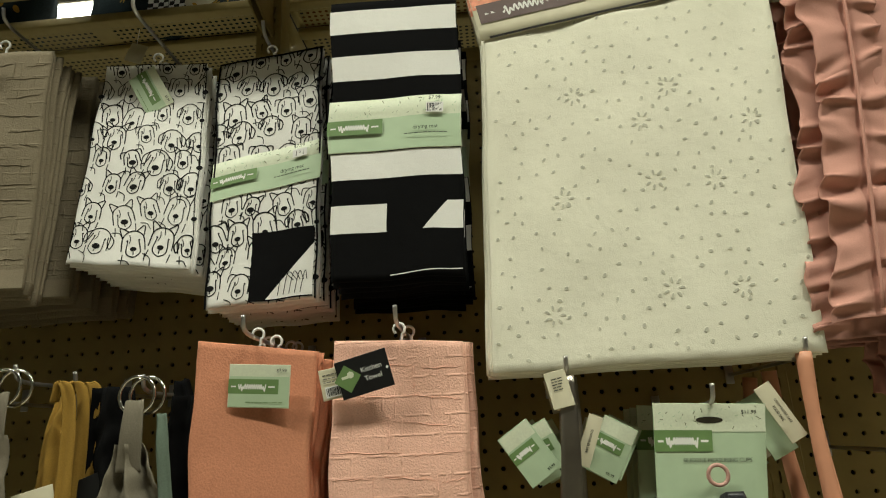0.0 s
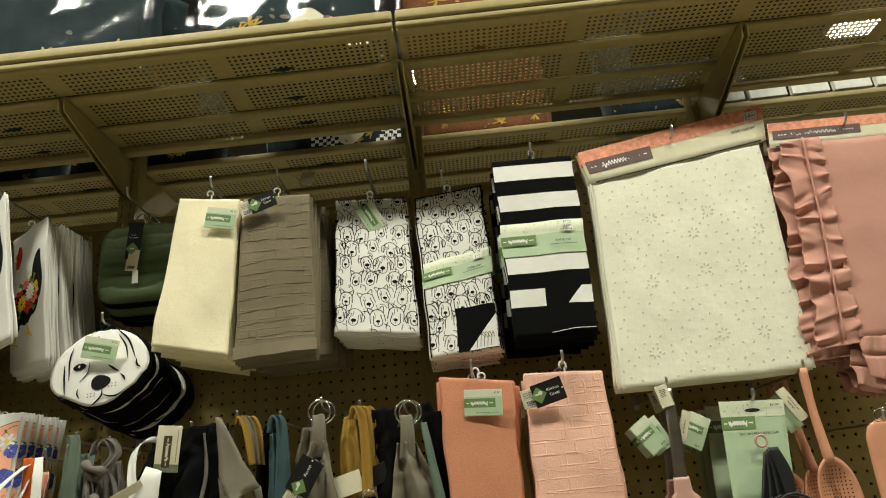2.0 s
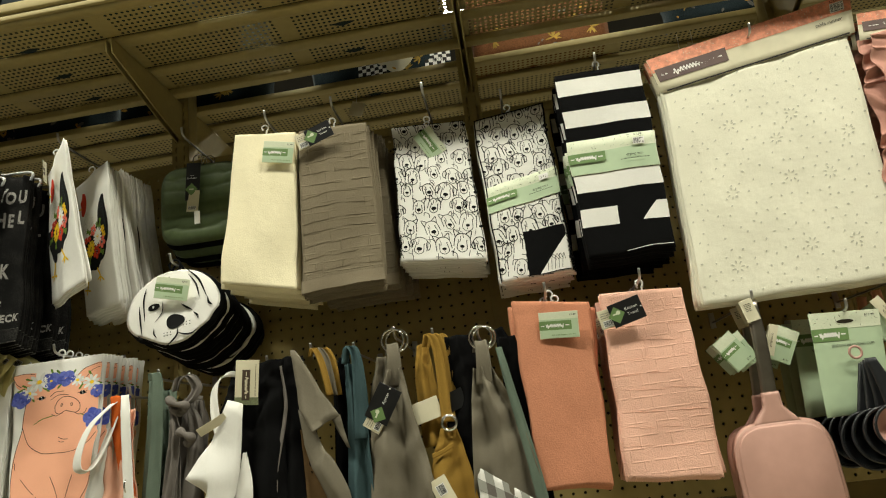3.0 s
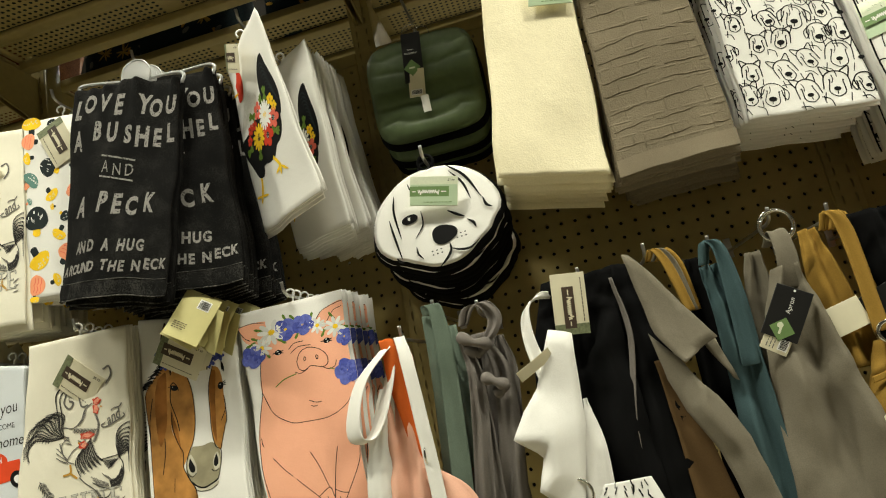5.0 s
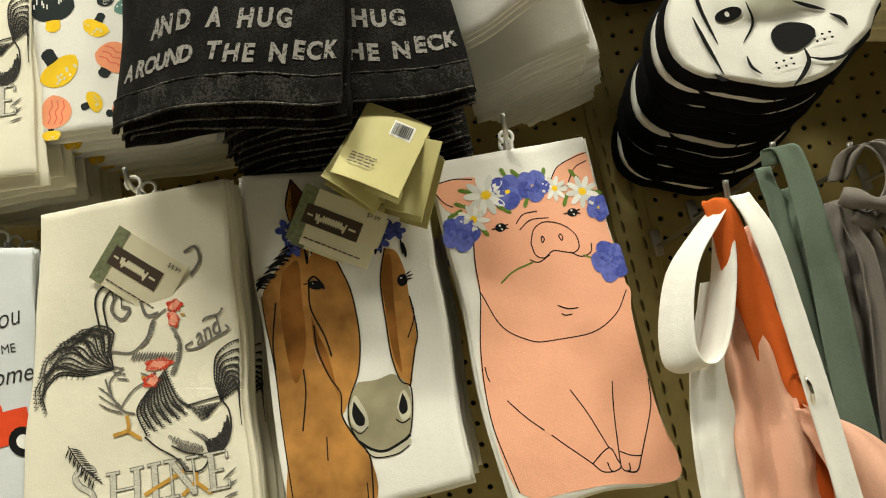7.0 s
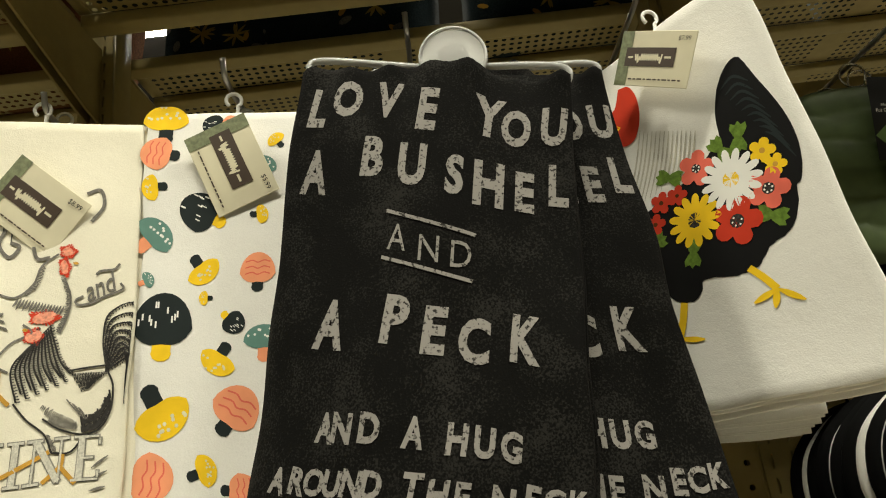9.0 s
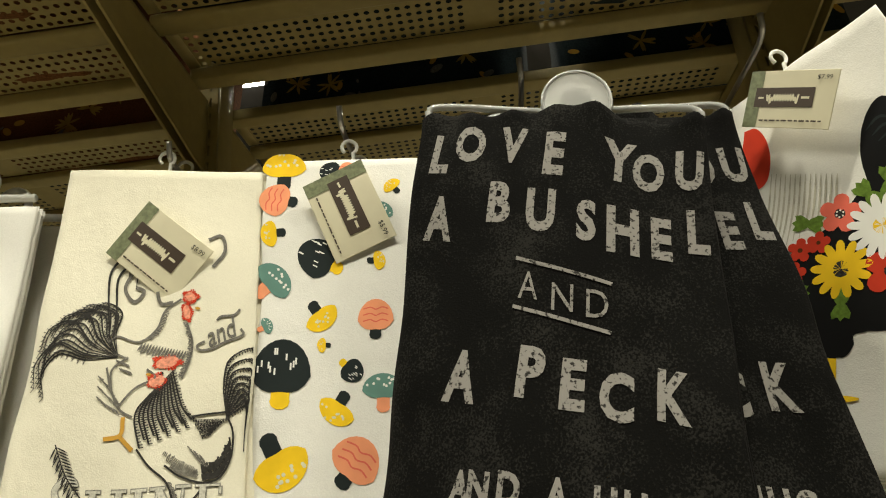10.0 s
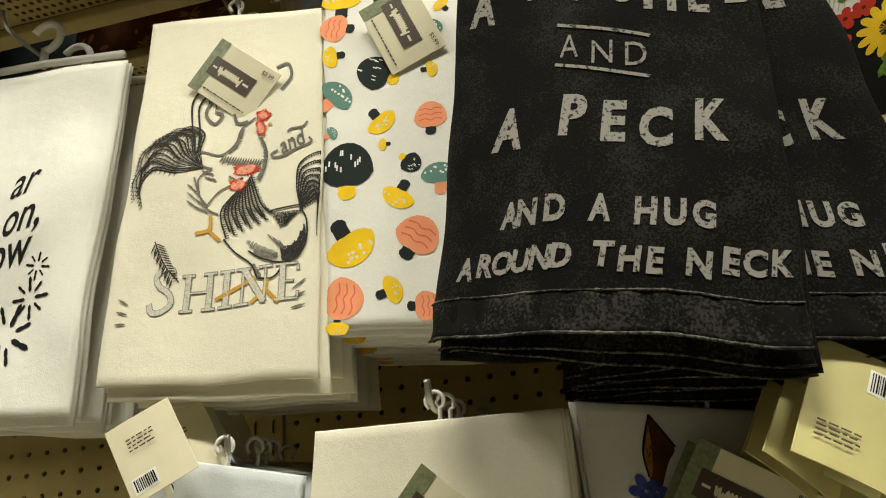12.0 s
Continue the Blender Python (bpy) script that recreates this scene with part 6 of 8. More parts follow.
ink.stroke(ink_black, [P(0.442, 0.254), P(0.523, 0.232), P(0.640, 0.235)], 0.0011, 24)
ink.stroke(ink_black, [P(0.544, 0.494), P(0.605, 0.509), P(0.667, 0.511)], 0.0011, 24)
ink.stroke(ink_black, [P(0.558, 0.519), P(0.584, 0.526), P(0.623, 0.526)], 0.0011, 24)
ink.stroke(ink_black, [P(0.556, 0.295), P(0.569, 0.287), P(0.576, 0.297), P(0.559, 0.306), P(0.556, 0.295)], 0.0011, 40)
ink.stroke(ink_black, [P(0.669, 0.295), P(0.682, 0.290), P(0.693, 0.300), P(0.680, 0.310), P(0.669, 0.295)], 0.0011, 40)
ink.stroke(ink_leaf, [P(0.244, 0.393), P(0.336, 0.368), P(0.462, 0.356)], 0.0016)
ink.stroke(ink_leaf, [P(0.784, 0.363), P(0.825, 0.374), P(0.868, 0.384)], 0.0014)
ink.oval(ink_black, *P(0.331, 0.235), 0.0052, 0.0042, 0, 14)
ink.oval(ink_white, *P(0.328, 0.229), 0.0012, 0.0010, 0, 8)
ink.oval(ink_white, *P(0.337, 0.241), 0.0009, 0.0008, 0, 8)
ink.stroke(ink_black, [P(0.350, 0.238), P(0.379, 0.243)], 0.0016, 4, True)
ink.stroke(ink_black, [P(0.352, 0.233), P(0.383, 0.230)], 0.0016, 4, True)
ink.stroke(ink_black, [P(0.309, 0.235), P(0.274, 0.235)], 0.0016, 4, True)
ink.oval(ink_black, *P(0.799, 0.232), 0.0052, 0.0042, 0, 14)
ink.oval(ink_white, *P(0.795, 0.225), 0.0012, 0.0010, 0, 8)
ink.oval(ink_white, *P(0.805, 0.238), 0.0009, 0.0008, 0, 8)
ink.stroke(ink_black, [P(0.819, 0.235), P(0.850, 0.240)], 0.0016, 4, True)
ink.stroke(ink_black, [P(0.821, 0.230), P(0.854, 0.226)], 0.0016, 4, True)
ink.stroke(ink_black, [P(0.775, 0.231), P(0.738, 0.232)], 0.0016, 4, True)
for a, b, rot in ((0.183, 0.107, 20), (0.141, 0.148, 30), (0.087, 0.168, 160), (0.378, 0.183, 40), (0.433, 0.079, 70), (0.510, 0.086, 50), (0.676, 0.101, 110), (0.532, 0.170, 120), (0.780, 0.188, 120), (0.875, 0.120, 60), (0.976, 0.183, 20), (0.225, 0.230, 60)):
    ink.leaf(ink_leaf, *P(a, b), 0.0085, rot)
for a, b, r in ((0.427, 0.133, 0.0165), (0.596, 0.129, 0.0155), (0.092, 0.227, 0.0165), (0.976, 0.234, 0.0125), (0.946, 0.397, 0.0185)):
    for k in range(5):
        q = 1.2566 * k + 30 * a
        ink.blob(ink_blue if k % 2 else ink_blue_pale, P(a, b)[0] + 0.55 * r * math.cos(q), P(a, b)[1] + 0.55 * r * math.sin(q), lambda t: 0.55 * r * (1 + 0.07 * math.cos(3 * t)), 0, 14, 1)
    ink.oval(ink_yellow, *P(a, b), r * 0.16, r * 0.13, 0, 8)
for a, b, r, n in ((0.290, 0.130, 0.0205, 10), (0.186, 0.194, 0.0150, 9), (0.726, 0.149, 0.0130, 9), (0.896, 0.175, 0.0165, 9)):
    for k in range(n):
        q = 6.2832 * k / n + 9 * a
        ink.blob(ink_white if k % 2 else petal_white, P(a, b)[0] + 0.60 * r * math.cos(q), P(a, b)[1] + 0.60 * r * math.sin(q), 0.42 * r, math.degrees(q), 12, 1, 0.42)
    ink.oval(ink_yellow, *P(a, b), r * 0.27, r * 0.25, 0, 12)
ink.flush("print", front)
stack_behind(t, 6, 0.024, 17, 0.008, 0.004, 3)

# towel with a chestnut farm motif
t, front, S = folded_towel("kitchen_towel", "white towel with a chestnut brown farmyard print, folded tags", [(-1.170, -0.232, 1.590), (-0.996, -0.238, 1.560), (-1.007, -0.255, 1.278), (-1.165, -0.255, 1.268)],
                           white_cloth, 4, 0.003, 43, 0.002, group="brown printed towels", spread=0.008)
ink = Ink(S)
w, h = S.w, S.h
def P(a, b):
    return w * min(max(a, 0.008), 0.992), h * min(b, 0.992)


ink.patch(ink_brown, [P(0.335, 0.246), P(0.239, 0.253), P(0.109, 0.316), P(0.031, 0.377), P(0.024, 0.470), P(0.042, 0.605), P(0.042, 0.716), P(0.044, 0.834), P(0.031, 0.963), P(0.457, 1.015), P(0.499, 0.865), P(0.448, 0.803), P(0.384, 0.750), P(0.392, 0.679), P(0.325, 0.620), P(0.274, 0.547), P(0.291, 0.449), P(0.293, 0.348)], P(0.161, 0.634), 90, 6)
ink.patch(ink_brown, [P(0.358, 0.245), P(0.459, 0.274), P(0.516, 0.373), P(0.527, 0.467), P(0.520, 0.558), P(0.501, 0.626), P(0.445, 0.689), P(0.387, 0.740), P(0.383, 0.678), P(0.315, 0.590), P(0.269, 0.488), P(0.278, 0.388), P(0.290, 0.317)], P(0.385, 0.476), 60, 5)
ink.patch(ink_brown, [P(0.738, 0.269), P(0.798, 0.284), P(0.827, 0.351), P(0.823, 0.448), P(0.827, 0.554), P(0.790, 0.653), P(0.769, 0.696), P(0.719, 0.676), P(0.684, 0.602), P(0.676, 0.499), P(0.688, 0.374)], P(0.750, 0.484), 60, 5)
ink.patch(brown_deep, [P(0.280, 0.449), P(0.291, 0.489), P(0.341, 0.563), P(0.371, 0.653), P(0.385, 0.702), P(0.353, 0.651), P(0.297, 0.588), P(0.273, 0.528)], P(0.319, 0.541), 30, 2)
ink.patch(brown_deep, [P(0.732, 0.290), P(0.766, 0.304), P(0.738, 0.441), P(0.726, 0.586), P(0.733, 0.657), P(0.695, 0.598), P(0.685, 0.500), P(0.695, 0.374)], P(0.724, 0.493), 36, 2)
ink.patch(brown_deep, [P(0.167, 0.309), P(0.259, 0.283), P(0.245, 0.406), P(0.225, 0.543), P(0.151, 0.633), P(0.114, 0.535), P(0.124, 0.398)], P(0.164, 0.460), 36, 3)
ink.patch(ink_taupe, [P(0.491, 0.659), P(0.593, 0.662), P(0.688, 0.655), P(0.758, 0.700), P(0.760, 0.770), P(0.728, 0.834), P(0.663, 0.865), P(0.533, 0.862), P(0.451, 0.827), P(0.411, 0.771), P(0.421, 0.725), P(0.456, 0.685)], P(0.583, 0.760), 48, 4)
ink.patch(muzzle_light, [P(0.429, 0.726), P(0.462, 0.695), P(0.489, 0.712), P(0.519, 0.754), P(0.515, 0.787), P(0.469, 0.796), P(0.427, 0.768)], P(0.469, 0.753), 26, 2)
ink.patch(muzzle_light, [P(0.682, 0.751), P(0.708, 0.715), P(0.736, 0.706), P(0.756, 0.740), P(0.749, 0.778), P(0.704, 0.791)], P(0.719, 0.753), 26, 2)
ink.patch(ink_black, [P(0.456, 0.709), P(0.482, 0.736), P(0.503, 0.760), P(0.493, 0.780), P(0.457, 0.776), P(0.438, 0.746)], P(0.467, 0.753), 24, 1)
ink.patch(ink_black, [P(0.721, 0.712), P(0.738, 0.738), P(0.736, 0.765), P(0.705, 0.773), P(0.693, 0.751)], P(0.717, 0.747), 24, 1)
ink.patch(muzzle_light, [P(0.474, 0.842), P(0.534, 0.860), P(0.645, 0.865), P(0.725, 0.844), P(0.716, 0.862), P(0.621, 0.881), P(0.530, 0.873)], P(0.587, 0.869), 30, 1)
ink.patch(ink_dbrown, [P(0.279, 0.026), P(0.319, 0.055), P(0.356, 0.093), P(0.321, 0.127), P(0.271, 0.184), P(0.242, 0.156), P(0.238, 0.101)], P(0.287, 0.109), 30, 2)
ink.patch(ink_brown, [P(0.273, 0.043), P(0.272, 0.087), P(0.263, 0.135), P(0.246, 0.156), P(0.237, 0.118)], P(0.248, 0.118), 24, 1)
ink.stroke(ink_black, [P(0.453, 0.821), P(0.518, 0.851), P(0.589, 0.862), P(0.687, 0.847), P(0.732, 0.833)], 0.0024)
ink.stroke(ink_black, [P(0.480, 0.852), P(0.530, 0.874), P(0.641, 0.878), P(0.716, 0.862)], 0.0010)
ink.stroke(ink_black, [P(0.300, 0.348), P(0.285, 0.429), P(0.337, 0.513), P(0.364, 0.576)], 0.0016)
ink.stroke(ink_black, [P(0.286, 0.479), P(0.289, 0.549), P(0.340, 0.631), P(0.391, 0.682), P(0.383, 0.740), P(0.409, 0.780), P(0.452, 0.822), P(0.495, 0.865), P(0.483, 0.928), P(0.462, 1.006)], 0.0014)
ink.stroke(ink_black, [P(0.099, 0.398), P(0.047, 0.510), P(0.045, 0.588)], 0.0014)
ink.stroke(ink_black, [P(0.200, 0.597), P(0.198, 0.666), P(0.154, 0.764)], 0.0014)
ink.stroke(ink_black, [P(0.283, 0.793), P(0.267, 0.856)], 0.0011)
ink.stroke(ink_black, [P(0.451, 0.933), P(0.441, 0.977)], 0.0010)
ink.stroke(ink_black, [P(0.459, 0.274), P(0.516, 0.373), P(0.527, 0.467), P(0.522, 0.558), P(0.496, 0.635), P(0.447, 0.689), P(0.419, 0.734), P(0.423, 0.782), P(0.453, 0.821)], 0.0012)
ink.stroke(ink_black, [P(0.738, 0.269), P(0.688, 0.374), P(0.676, 0.499), P(0.684, 0.602), P(0.719, 0.676), P(0.768, 0.697), P(0.768, 0.751), P(0.747, 0.807), P(0.728, 0.834)], 0.0012)
ink.stroke(ink_black, [P(0.768, 0.697), P(0.811, 0.594), P(0.834, 0.544), P(0.825, 0.427)], 0.0012)
ink.stroke(ink_black, [P(0.825, 0.427), P(0.830, 0.491), P(0.781, 0.555)], 0.0011)
ink.stroke(ink_black, [P(0.026, 0.376), P(0.024, 0.470), P(0.042, 0.605), P(0.042, 0.716), P(0.044, 0.834), P(0.037, 0.947)], 0.0010)
ink.stroke(ink_black, [P(0.669, 0.784), P(0.702, 0.797), P(0.746, 0.788)], 0.0012)
ink.stroke(ink_black, [P(0.427, 0.782), P(0.468, 0.801), P(0.515, 0.787)], 0.0010)
ink.stroke(ink_black, [P(0.295, 0.348), P(0.334, 0.335), P(0.371, 0.358), P(0.379, 0.376)], 0.0018)
ink.stroke(ink_black, [P(0.280, 0.024), P(0.238, 0.101), P(0.242, 0.156)], 0.0012)
ink.stroke(ink_black, [P(0.280, 0.024), P(0.319, 0.055), P(0.361, 0.091)], 0.0012)
ink.oval(ink_black, *P(0.334, 0.361), 0.0070, 0.0042, 14, 16)
ink.oval(ink_white, *P(0.321, 0.355), 0.0011, 0.0008, 0, 8)
ink.oval(ink_black, *P(0.805, 0.376), 0.0046, 0.0060, 20, 16)
ink.oval(ink_white, *P(0.800, 0.369), 0.0009, 0.0008, 0, 8)
ink.stroke(ink_black, [P(0.824, 0.362), P(0.860, 0.349)], 0.0013, 4, True)
ink.stroke(ink_black, [P(0.822, 0.368), P(0.868, 0.361)], 0.0013, 4, True)
ink.stroke(ink_black, [P(0.820, 0.375), P(0.861, 0.373)], 0.0013, 4, True)
ink.stroke(ink_black, [P(0.295, 0.353), P(0.268, 0.356)], 0.0013, 4, True)
rng = random.Random(12)
for k in range(26):
    a, b = 0.034 + 0.0088 * k + rng.uniform(-0.012, 0.012), 0.347 - 0.0046 * k + rng.uniform(-0.008, 0.008)
    ink.stroke(ink_black, [P(a + 0.03, b + 0.004), P(a - 0.01, b), P(a - 0.05 - 0.03 * rng.random(), b + 0.012)], 0.0021, 6, True)
for a, b in ((0.510, 0.256), (0.545, 0.263), (0.683, 0.268), (0.711, 0.265), (0.828, 0.274), (0.840, 0.286), (0.335, 0.246), (0.305, 0.276)):
    ink.stroke(ink_black, [P(a, b - 0.03), P(a + 0.006, b), P(a + 0.004, b + 0.02)], 0.003, 6, True)
for a, b, r in ((0.220, 0.185, 0.0100), (0.292, 0.212, 0.0110), (0.249, 0.239, 0.0090), (0.416, 0.237, 0.0100), (0.789, 0.211, 0.0100), (0.716, 0.246, 0.0090), (0.815, 0.218, 0.0080)):
    for k in range(5):
        q = 1.2566 * k + 20 * a
        ink.blob(ink_blue_dark if k % 2 else ink_blue, P(a, b)[0] + 0.6 * r * math.cos(q), P(a, b)[1] + 0.6 * r * math.sin(q), 0.5 * r, math.degrees(q), 10, 1, 0.7)
ink.flush("print", front)
price_tag(t, (-1.078, -0.270, 1.512), 0.078, 0.052, 33, "cream", "$7.99", seed=11)
back, ink = card(t, "folded_tag", (-1.020, -0.318, 1.556), 0.058, 0.074, card_back, 34, -12, 14, 0.002, "khaki back of a folded card tag")
barcode(ink, 0.030, 0.010, 0.046, 0.022, random.Random(3))
bars(ink, logo_brown, 0.008, 0.050, 0.03, 4, 0.003, 0.0011, random.Random(5))
ink.flush("print", back)
back, ink = card(t, "folded_tag", (-1.002, -0.300, 1.534), 0.044, 0.064, card_back, 28, -6, -30, 0.002, "khaki back of a folded card tag")
back, ink = card(t, "folded_tag", (-1.042, -0.302, 1.548), 0.050, 0.054, card_back, 40, -4, 30, 0.002, "khaki back of a folded card tag")
stack_behind(t, 4, 0.026, 18, 0.006, 0.004, 2)

stitched_towel([(-1.357, -0.251, 1.587), (-1.177, -0.251, 1.584), (-1.193, -0.262, 1.250), (-1.402, -0.262, 1.262)], 24, True, 3, "stitched towels, lower hook")

# pale towel with a red truck
t, front, S = folded_towel("kitchen_towel", "pale blue-white towel with handwriting and a red truck", [(-1.500, -0.248, 1.585), (-1.366, -0.252, 1.557), (-1.388, -0.262, 1.236), (-1.530, -0.262, 1.250)],
                           pale_blue_cloth, 4, 0.003, 47, 0.002, group="truck towels")
ink = Ink(S)
w, h = S.w, S.h
ink.words(ink_dgrey, "I'll love you", *ink.spot(-1.4370, 1.4940), 0.019, -14, 0.86, -0.004, 0.35)
ink.words(ink_dgrey, "'TIL THE COWS COME", *ink.spot(-1.4460, 1.4680), 0.0085, -9, 0.92)
ink.words(ink_dgrey, "home", *ink.spot(-1.4020, 1.4440), 0.017, -10, 0.9, 0.0, 0.3)
bx, by = ink.spot(-1.4330, 1.3950)
tail, nose, wheel, wheel_2, roof, bed = ink.spot(-1.4940, 1.3940), ink.spot(-1.3830, 1.3980), ink.spot(-1.4740, 1.3800), ink.spot(-1.3900, 1.3830), ink.spot(-1.4260, 1.4130), ink.spot(-1.4630, 1.4280)
for k in range(9):
    for j in range(4):
        x, y = bed[0] + 0.0095 * (k - 7), bed[1] + 0.0095 * (j - 2) - 0.0018 * (k - 4)
        if x > 0.001:
            ink.rect(ink_black if k % 2 and j % 2 else ink_white if not (k % 2 or j % 2) else ink_grey, x, y, x + 0.0095, y + 0.0095, 1, 1, -9)
ink.stroke(ink_ochre, [(0.002, tail[1] - 0.013), (bed[0] + 0.016, bed[1] + 0.020)], 0.008, 4)
ink.stroke(ink_truck, [(max(tail[0], 0.003), tail[1]), (bx, by), nose], 0.030, 12)
ink.blob(ink_truck, *roof, 0.019, -8, 24, 2, 0.80)
ink.rect(pale_blue_cloth, roof[0] - 0.009, roof[1] - 0.009, roof[0] + 0.008, roof[1] + 0.001, 2, 1, -9)
for a, b in (wheel, wheel_2):
    ink.oval(ink_black, a, b, 0.0135, 0.0135, 0, 18)
    ink.oval(ink_white, a, b, 0.0065, 0.0065, 0, 12)
for k in range(9):
    for j in range(3):
        if (k + j) % 2:
            ink.rect(ink_dgrey, w * (0.02 + 0.106 * k), h * (0.86 + 0.045 * j), w * (0.126 + 0.106 * k), h * (0.905 + 0.045 * j), 1, 1)
ink.flush("print", front)
tag, ink = card(t, "hang_tag", (-1.475, -0.275, 1.585), 0.05, 0.06, card_cream, -28, -6, 12, 0.001, "cream card tag seen from its back")
barcode(ink, 0.006, 0.044, 0.022, 0.053, random.Random(6))
bars(ink, logo_brown, 0.012, 0.014, 0.032, 4, 0.003, 0.0011, random.Random(7))
ink.flush("print", tag)
stack_behind(t, 4, 0.028, 20, 0.012, 0.004, 3)


# round potholders cut to a rounded outline, a stack on one hook
def potholder(base):
    bx, by, bz = base
    t = thing("potholder", base, "white shaped potholder with black patches, black edge", "potholder", "shaped potholders")

    def rad(a):
        c, s = math.cos(a), math.sin(a)
        r = 1 / math.sqrt((c / 0.101) ** 2 + (s / (0.080 if s > 0 else 0.086)) ** 2)
        for mid, k, wide in ((radians(196), 0.07, 0.30), (radians(-6), 0.06, 0.30), (radians(236), -0.06, 0.25), (radians(312), -0.07, 0.28), (radians(222), -0.035, 0.10), (radians(338), -0.05, 0.10), (radians(140), -0.03, 0.3)):
            d = (a - mid + math.pi) % (2 * math.pi) - math.pi
            r *= 1 + k * math.exp(-(d / wide) ** 2)
        return r
    m = Matrix.Translation(V((bx, by, bz - 0.082))) @ Matrix.Rotation(radians(-4), 4, "Y") @ Matrix.Rotation(radians(-6), 4, "X")

    def disc(r0, y0, y1, n=56):
        bm = bmesh.new()
        prof = [(0.0, y0), (0.55, y0 - 0.0015), (0.93, y0), (1.0, (y0 + y1) / 2), (0.94, y1), (0.0, y1)]
        rings = []
        for q, y in prof:
            rings.append([bm.verts.new(m @ V((q * r0 * rad(2 * math.pi * k / n) * math.cos(2 * math.pi * k / n), y, q * r0 * rad(2 * math.pi * k / n) * math.sin(2 * math.pi * k / n)))) for k in range(n)] if q else [bm.verts.new(m @ V((0, y, 0)))])
        for a, b in zip(rings, rings[1:]):
            for k in range(n):
                if len(a) == 1:
                    bm.faces.new((a[0], b[(k + 1) % n], b[k]))
                elif len(b) == 1:
                    bm.faces.new((a[k], a[(k + 1) % n], b[0]))
                else:
                    bm.faces.new((a[k], a[(k + 1) % n], b[(k + 1) % n], b[k]))
        bmesh.ops.recalc_face_normals(bm, faces=bm.faces[:])
        return bm
    part("black_backing", disc(1.0, -0.0055, 0.021), black_cloth, t)
    face = part("white_face", disc(0.945, -0.0070, -0.004), white_cloth, t)

    def S(u, v):
        return m @ V(((u - 0.5) * 0.2, -0.0090, (0.5 - v) * 0.2))
    S.w = S.h = 0.2
    ink = Ink(S, 0.0002, 0.00004)

    def F(u, v):
        return 0.003 + 0.194 * u, 0.022 + 0.160 * v
    ink.blob(ink_black, *F(0.53, 0.71), lambda a: 0.0195 * (1 + 0.07 * math.cos(3 * a)), 0, 22, 1, 0.76)
    ink.blob(ink_black, *F(0.30, 0.47), lambda a: 0.0130 * (0.75 + 0.25 * math.cos(a) ** 2), -6, 16, 1, 0.72)
    ink.oval(ink_white, *F(0.295, 0.465), 0.0022, 0.003, 0, 8)
    for pts, lw in (([(0.22, 0.20), (0.19, 0.36), (0.20, 0.63)], 0.0036), ([(0.14, 0.42), (0.15, 0.60), (0.17, 0.82)], 0.0036), ([(0.40, 0.42), (0.39, 0.56), (0.31, 0.67)], 0.0024), ([(0.35, 0.12), (0.36, 0.2)], 0.002),
                    ([(0.67, 0.04), (0.80, 0.22), (0.88, 0.47)], 0.0042), ([(0.69, 0.12), (0.77, 0.28), (0.80, 0.46)], 0.0036), ([(0.60, 0.50), (0.66, 0.56), (0.72, 0.61)], 0.0042), ([(0.73, 0.64), (0.77, 0.69), (0.78, 0.74)], 0.0042),
                    ([(0.30, 0.75), (0.30, 0.82), (0.33, 0.88)], 0.003), ([(0.555, 0.80), (0.55, 0.88), (0.50, 0.95), (0.44, 1.0)], 0.0042), ([(0.555, 0.86), (0.62, 0.90), (0.70, 0.91), (0.78, 0.86)], 0.0036),
                    ([(0.89, 0.48), (0.90, 0.56), (0.94, 0.60)], 0.0042), ([(0.13, 0.80), (0.15, 0.84), (0.18, 0.86)], 0.0042), ([(0.47, 0.10), (0.49, 0.14)], 0.0034)):
        ink.stroke(ink_black, [F(*q) for q in pts], lw, 0, True)
    for k in range(12):
        x, y = (0.41 + 0.035 * (k % 3), 0.84 + 0.035 * (k // 3)) if k < 6 else (0.62 + 0.035 * (k % 3), 0.75 + 0.035 * (k // 3 - 2))
        ink.oval(ink_black, *F(x, y), 0.0014, 0.0012, 0, 6)
    ink.flush("patch", face)
    price_tag(t, (bx + 0.008, by - 0.024, bz - 0.052), 0.072, 0.044, 14, "green", "$7.99", seed=14)
    part("hanging_loop", tube_bm(ring_pts((bx, by + 0.004, bz + 0.004), 0.012, "y", 16), 0.0025, 6, closed=True), black_cloth, t)
    return t


pot = potholder((-0.652, -0.238, 1.716))
peg_hook(-0.652, 1.722, 0.25)
rng = random.Random(31)
pb = V(pot.location)
for k in range(1, 11):
    copy_thing(pot, pose(pb.x + rng.uniform(-0.005, 0.005) - 0.0008 * k, pb.y + 0.022 * k, pb.z - 0.0036 * k - rng.uniform(0, 0.004), rng.uniform(-1, 1), rng.uniform(-3.5, 3.5), rng.uniform(-2, 2)))

# orange and pink kitchen towels
t, front, S = folded_towel("kitchen_towel", "burnt orange terry kitchen towel with a mint tag", [(0.022, -0.262, 1.541), (0.162, -0.250, 1.522), (0.146, -0.256, 1.200), (0.020, -0.262, 1.205)],
                           orange_terry, 3, 0.007, 51, 0.003, 0.002, 1.0, group="orange terry towels")
price_tag(t, (0.100, -0.2665, 1.484), 0.071, 0.048, 4, "green", "$7.99", seed=15)
stack_behind(t, 4, 0.03, 22, 0.012, 0.006, 5)
t, front, S = folded_towel("kitchen_towel", "blush pink checked terry kitchen towel with a black tag", [(0.184, -0.256, 1.532), (0.333, -0.252, 1.524), (0.330, -0.258, 1.195), (0.170, -0.262, 1.205)],
                           pink_terry, 3, 0.008, 52, 0.004, 0.0025, 1.3, group="pink terry towels")
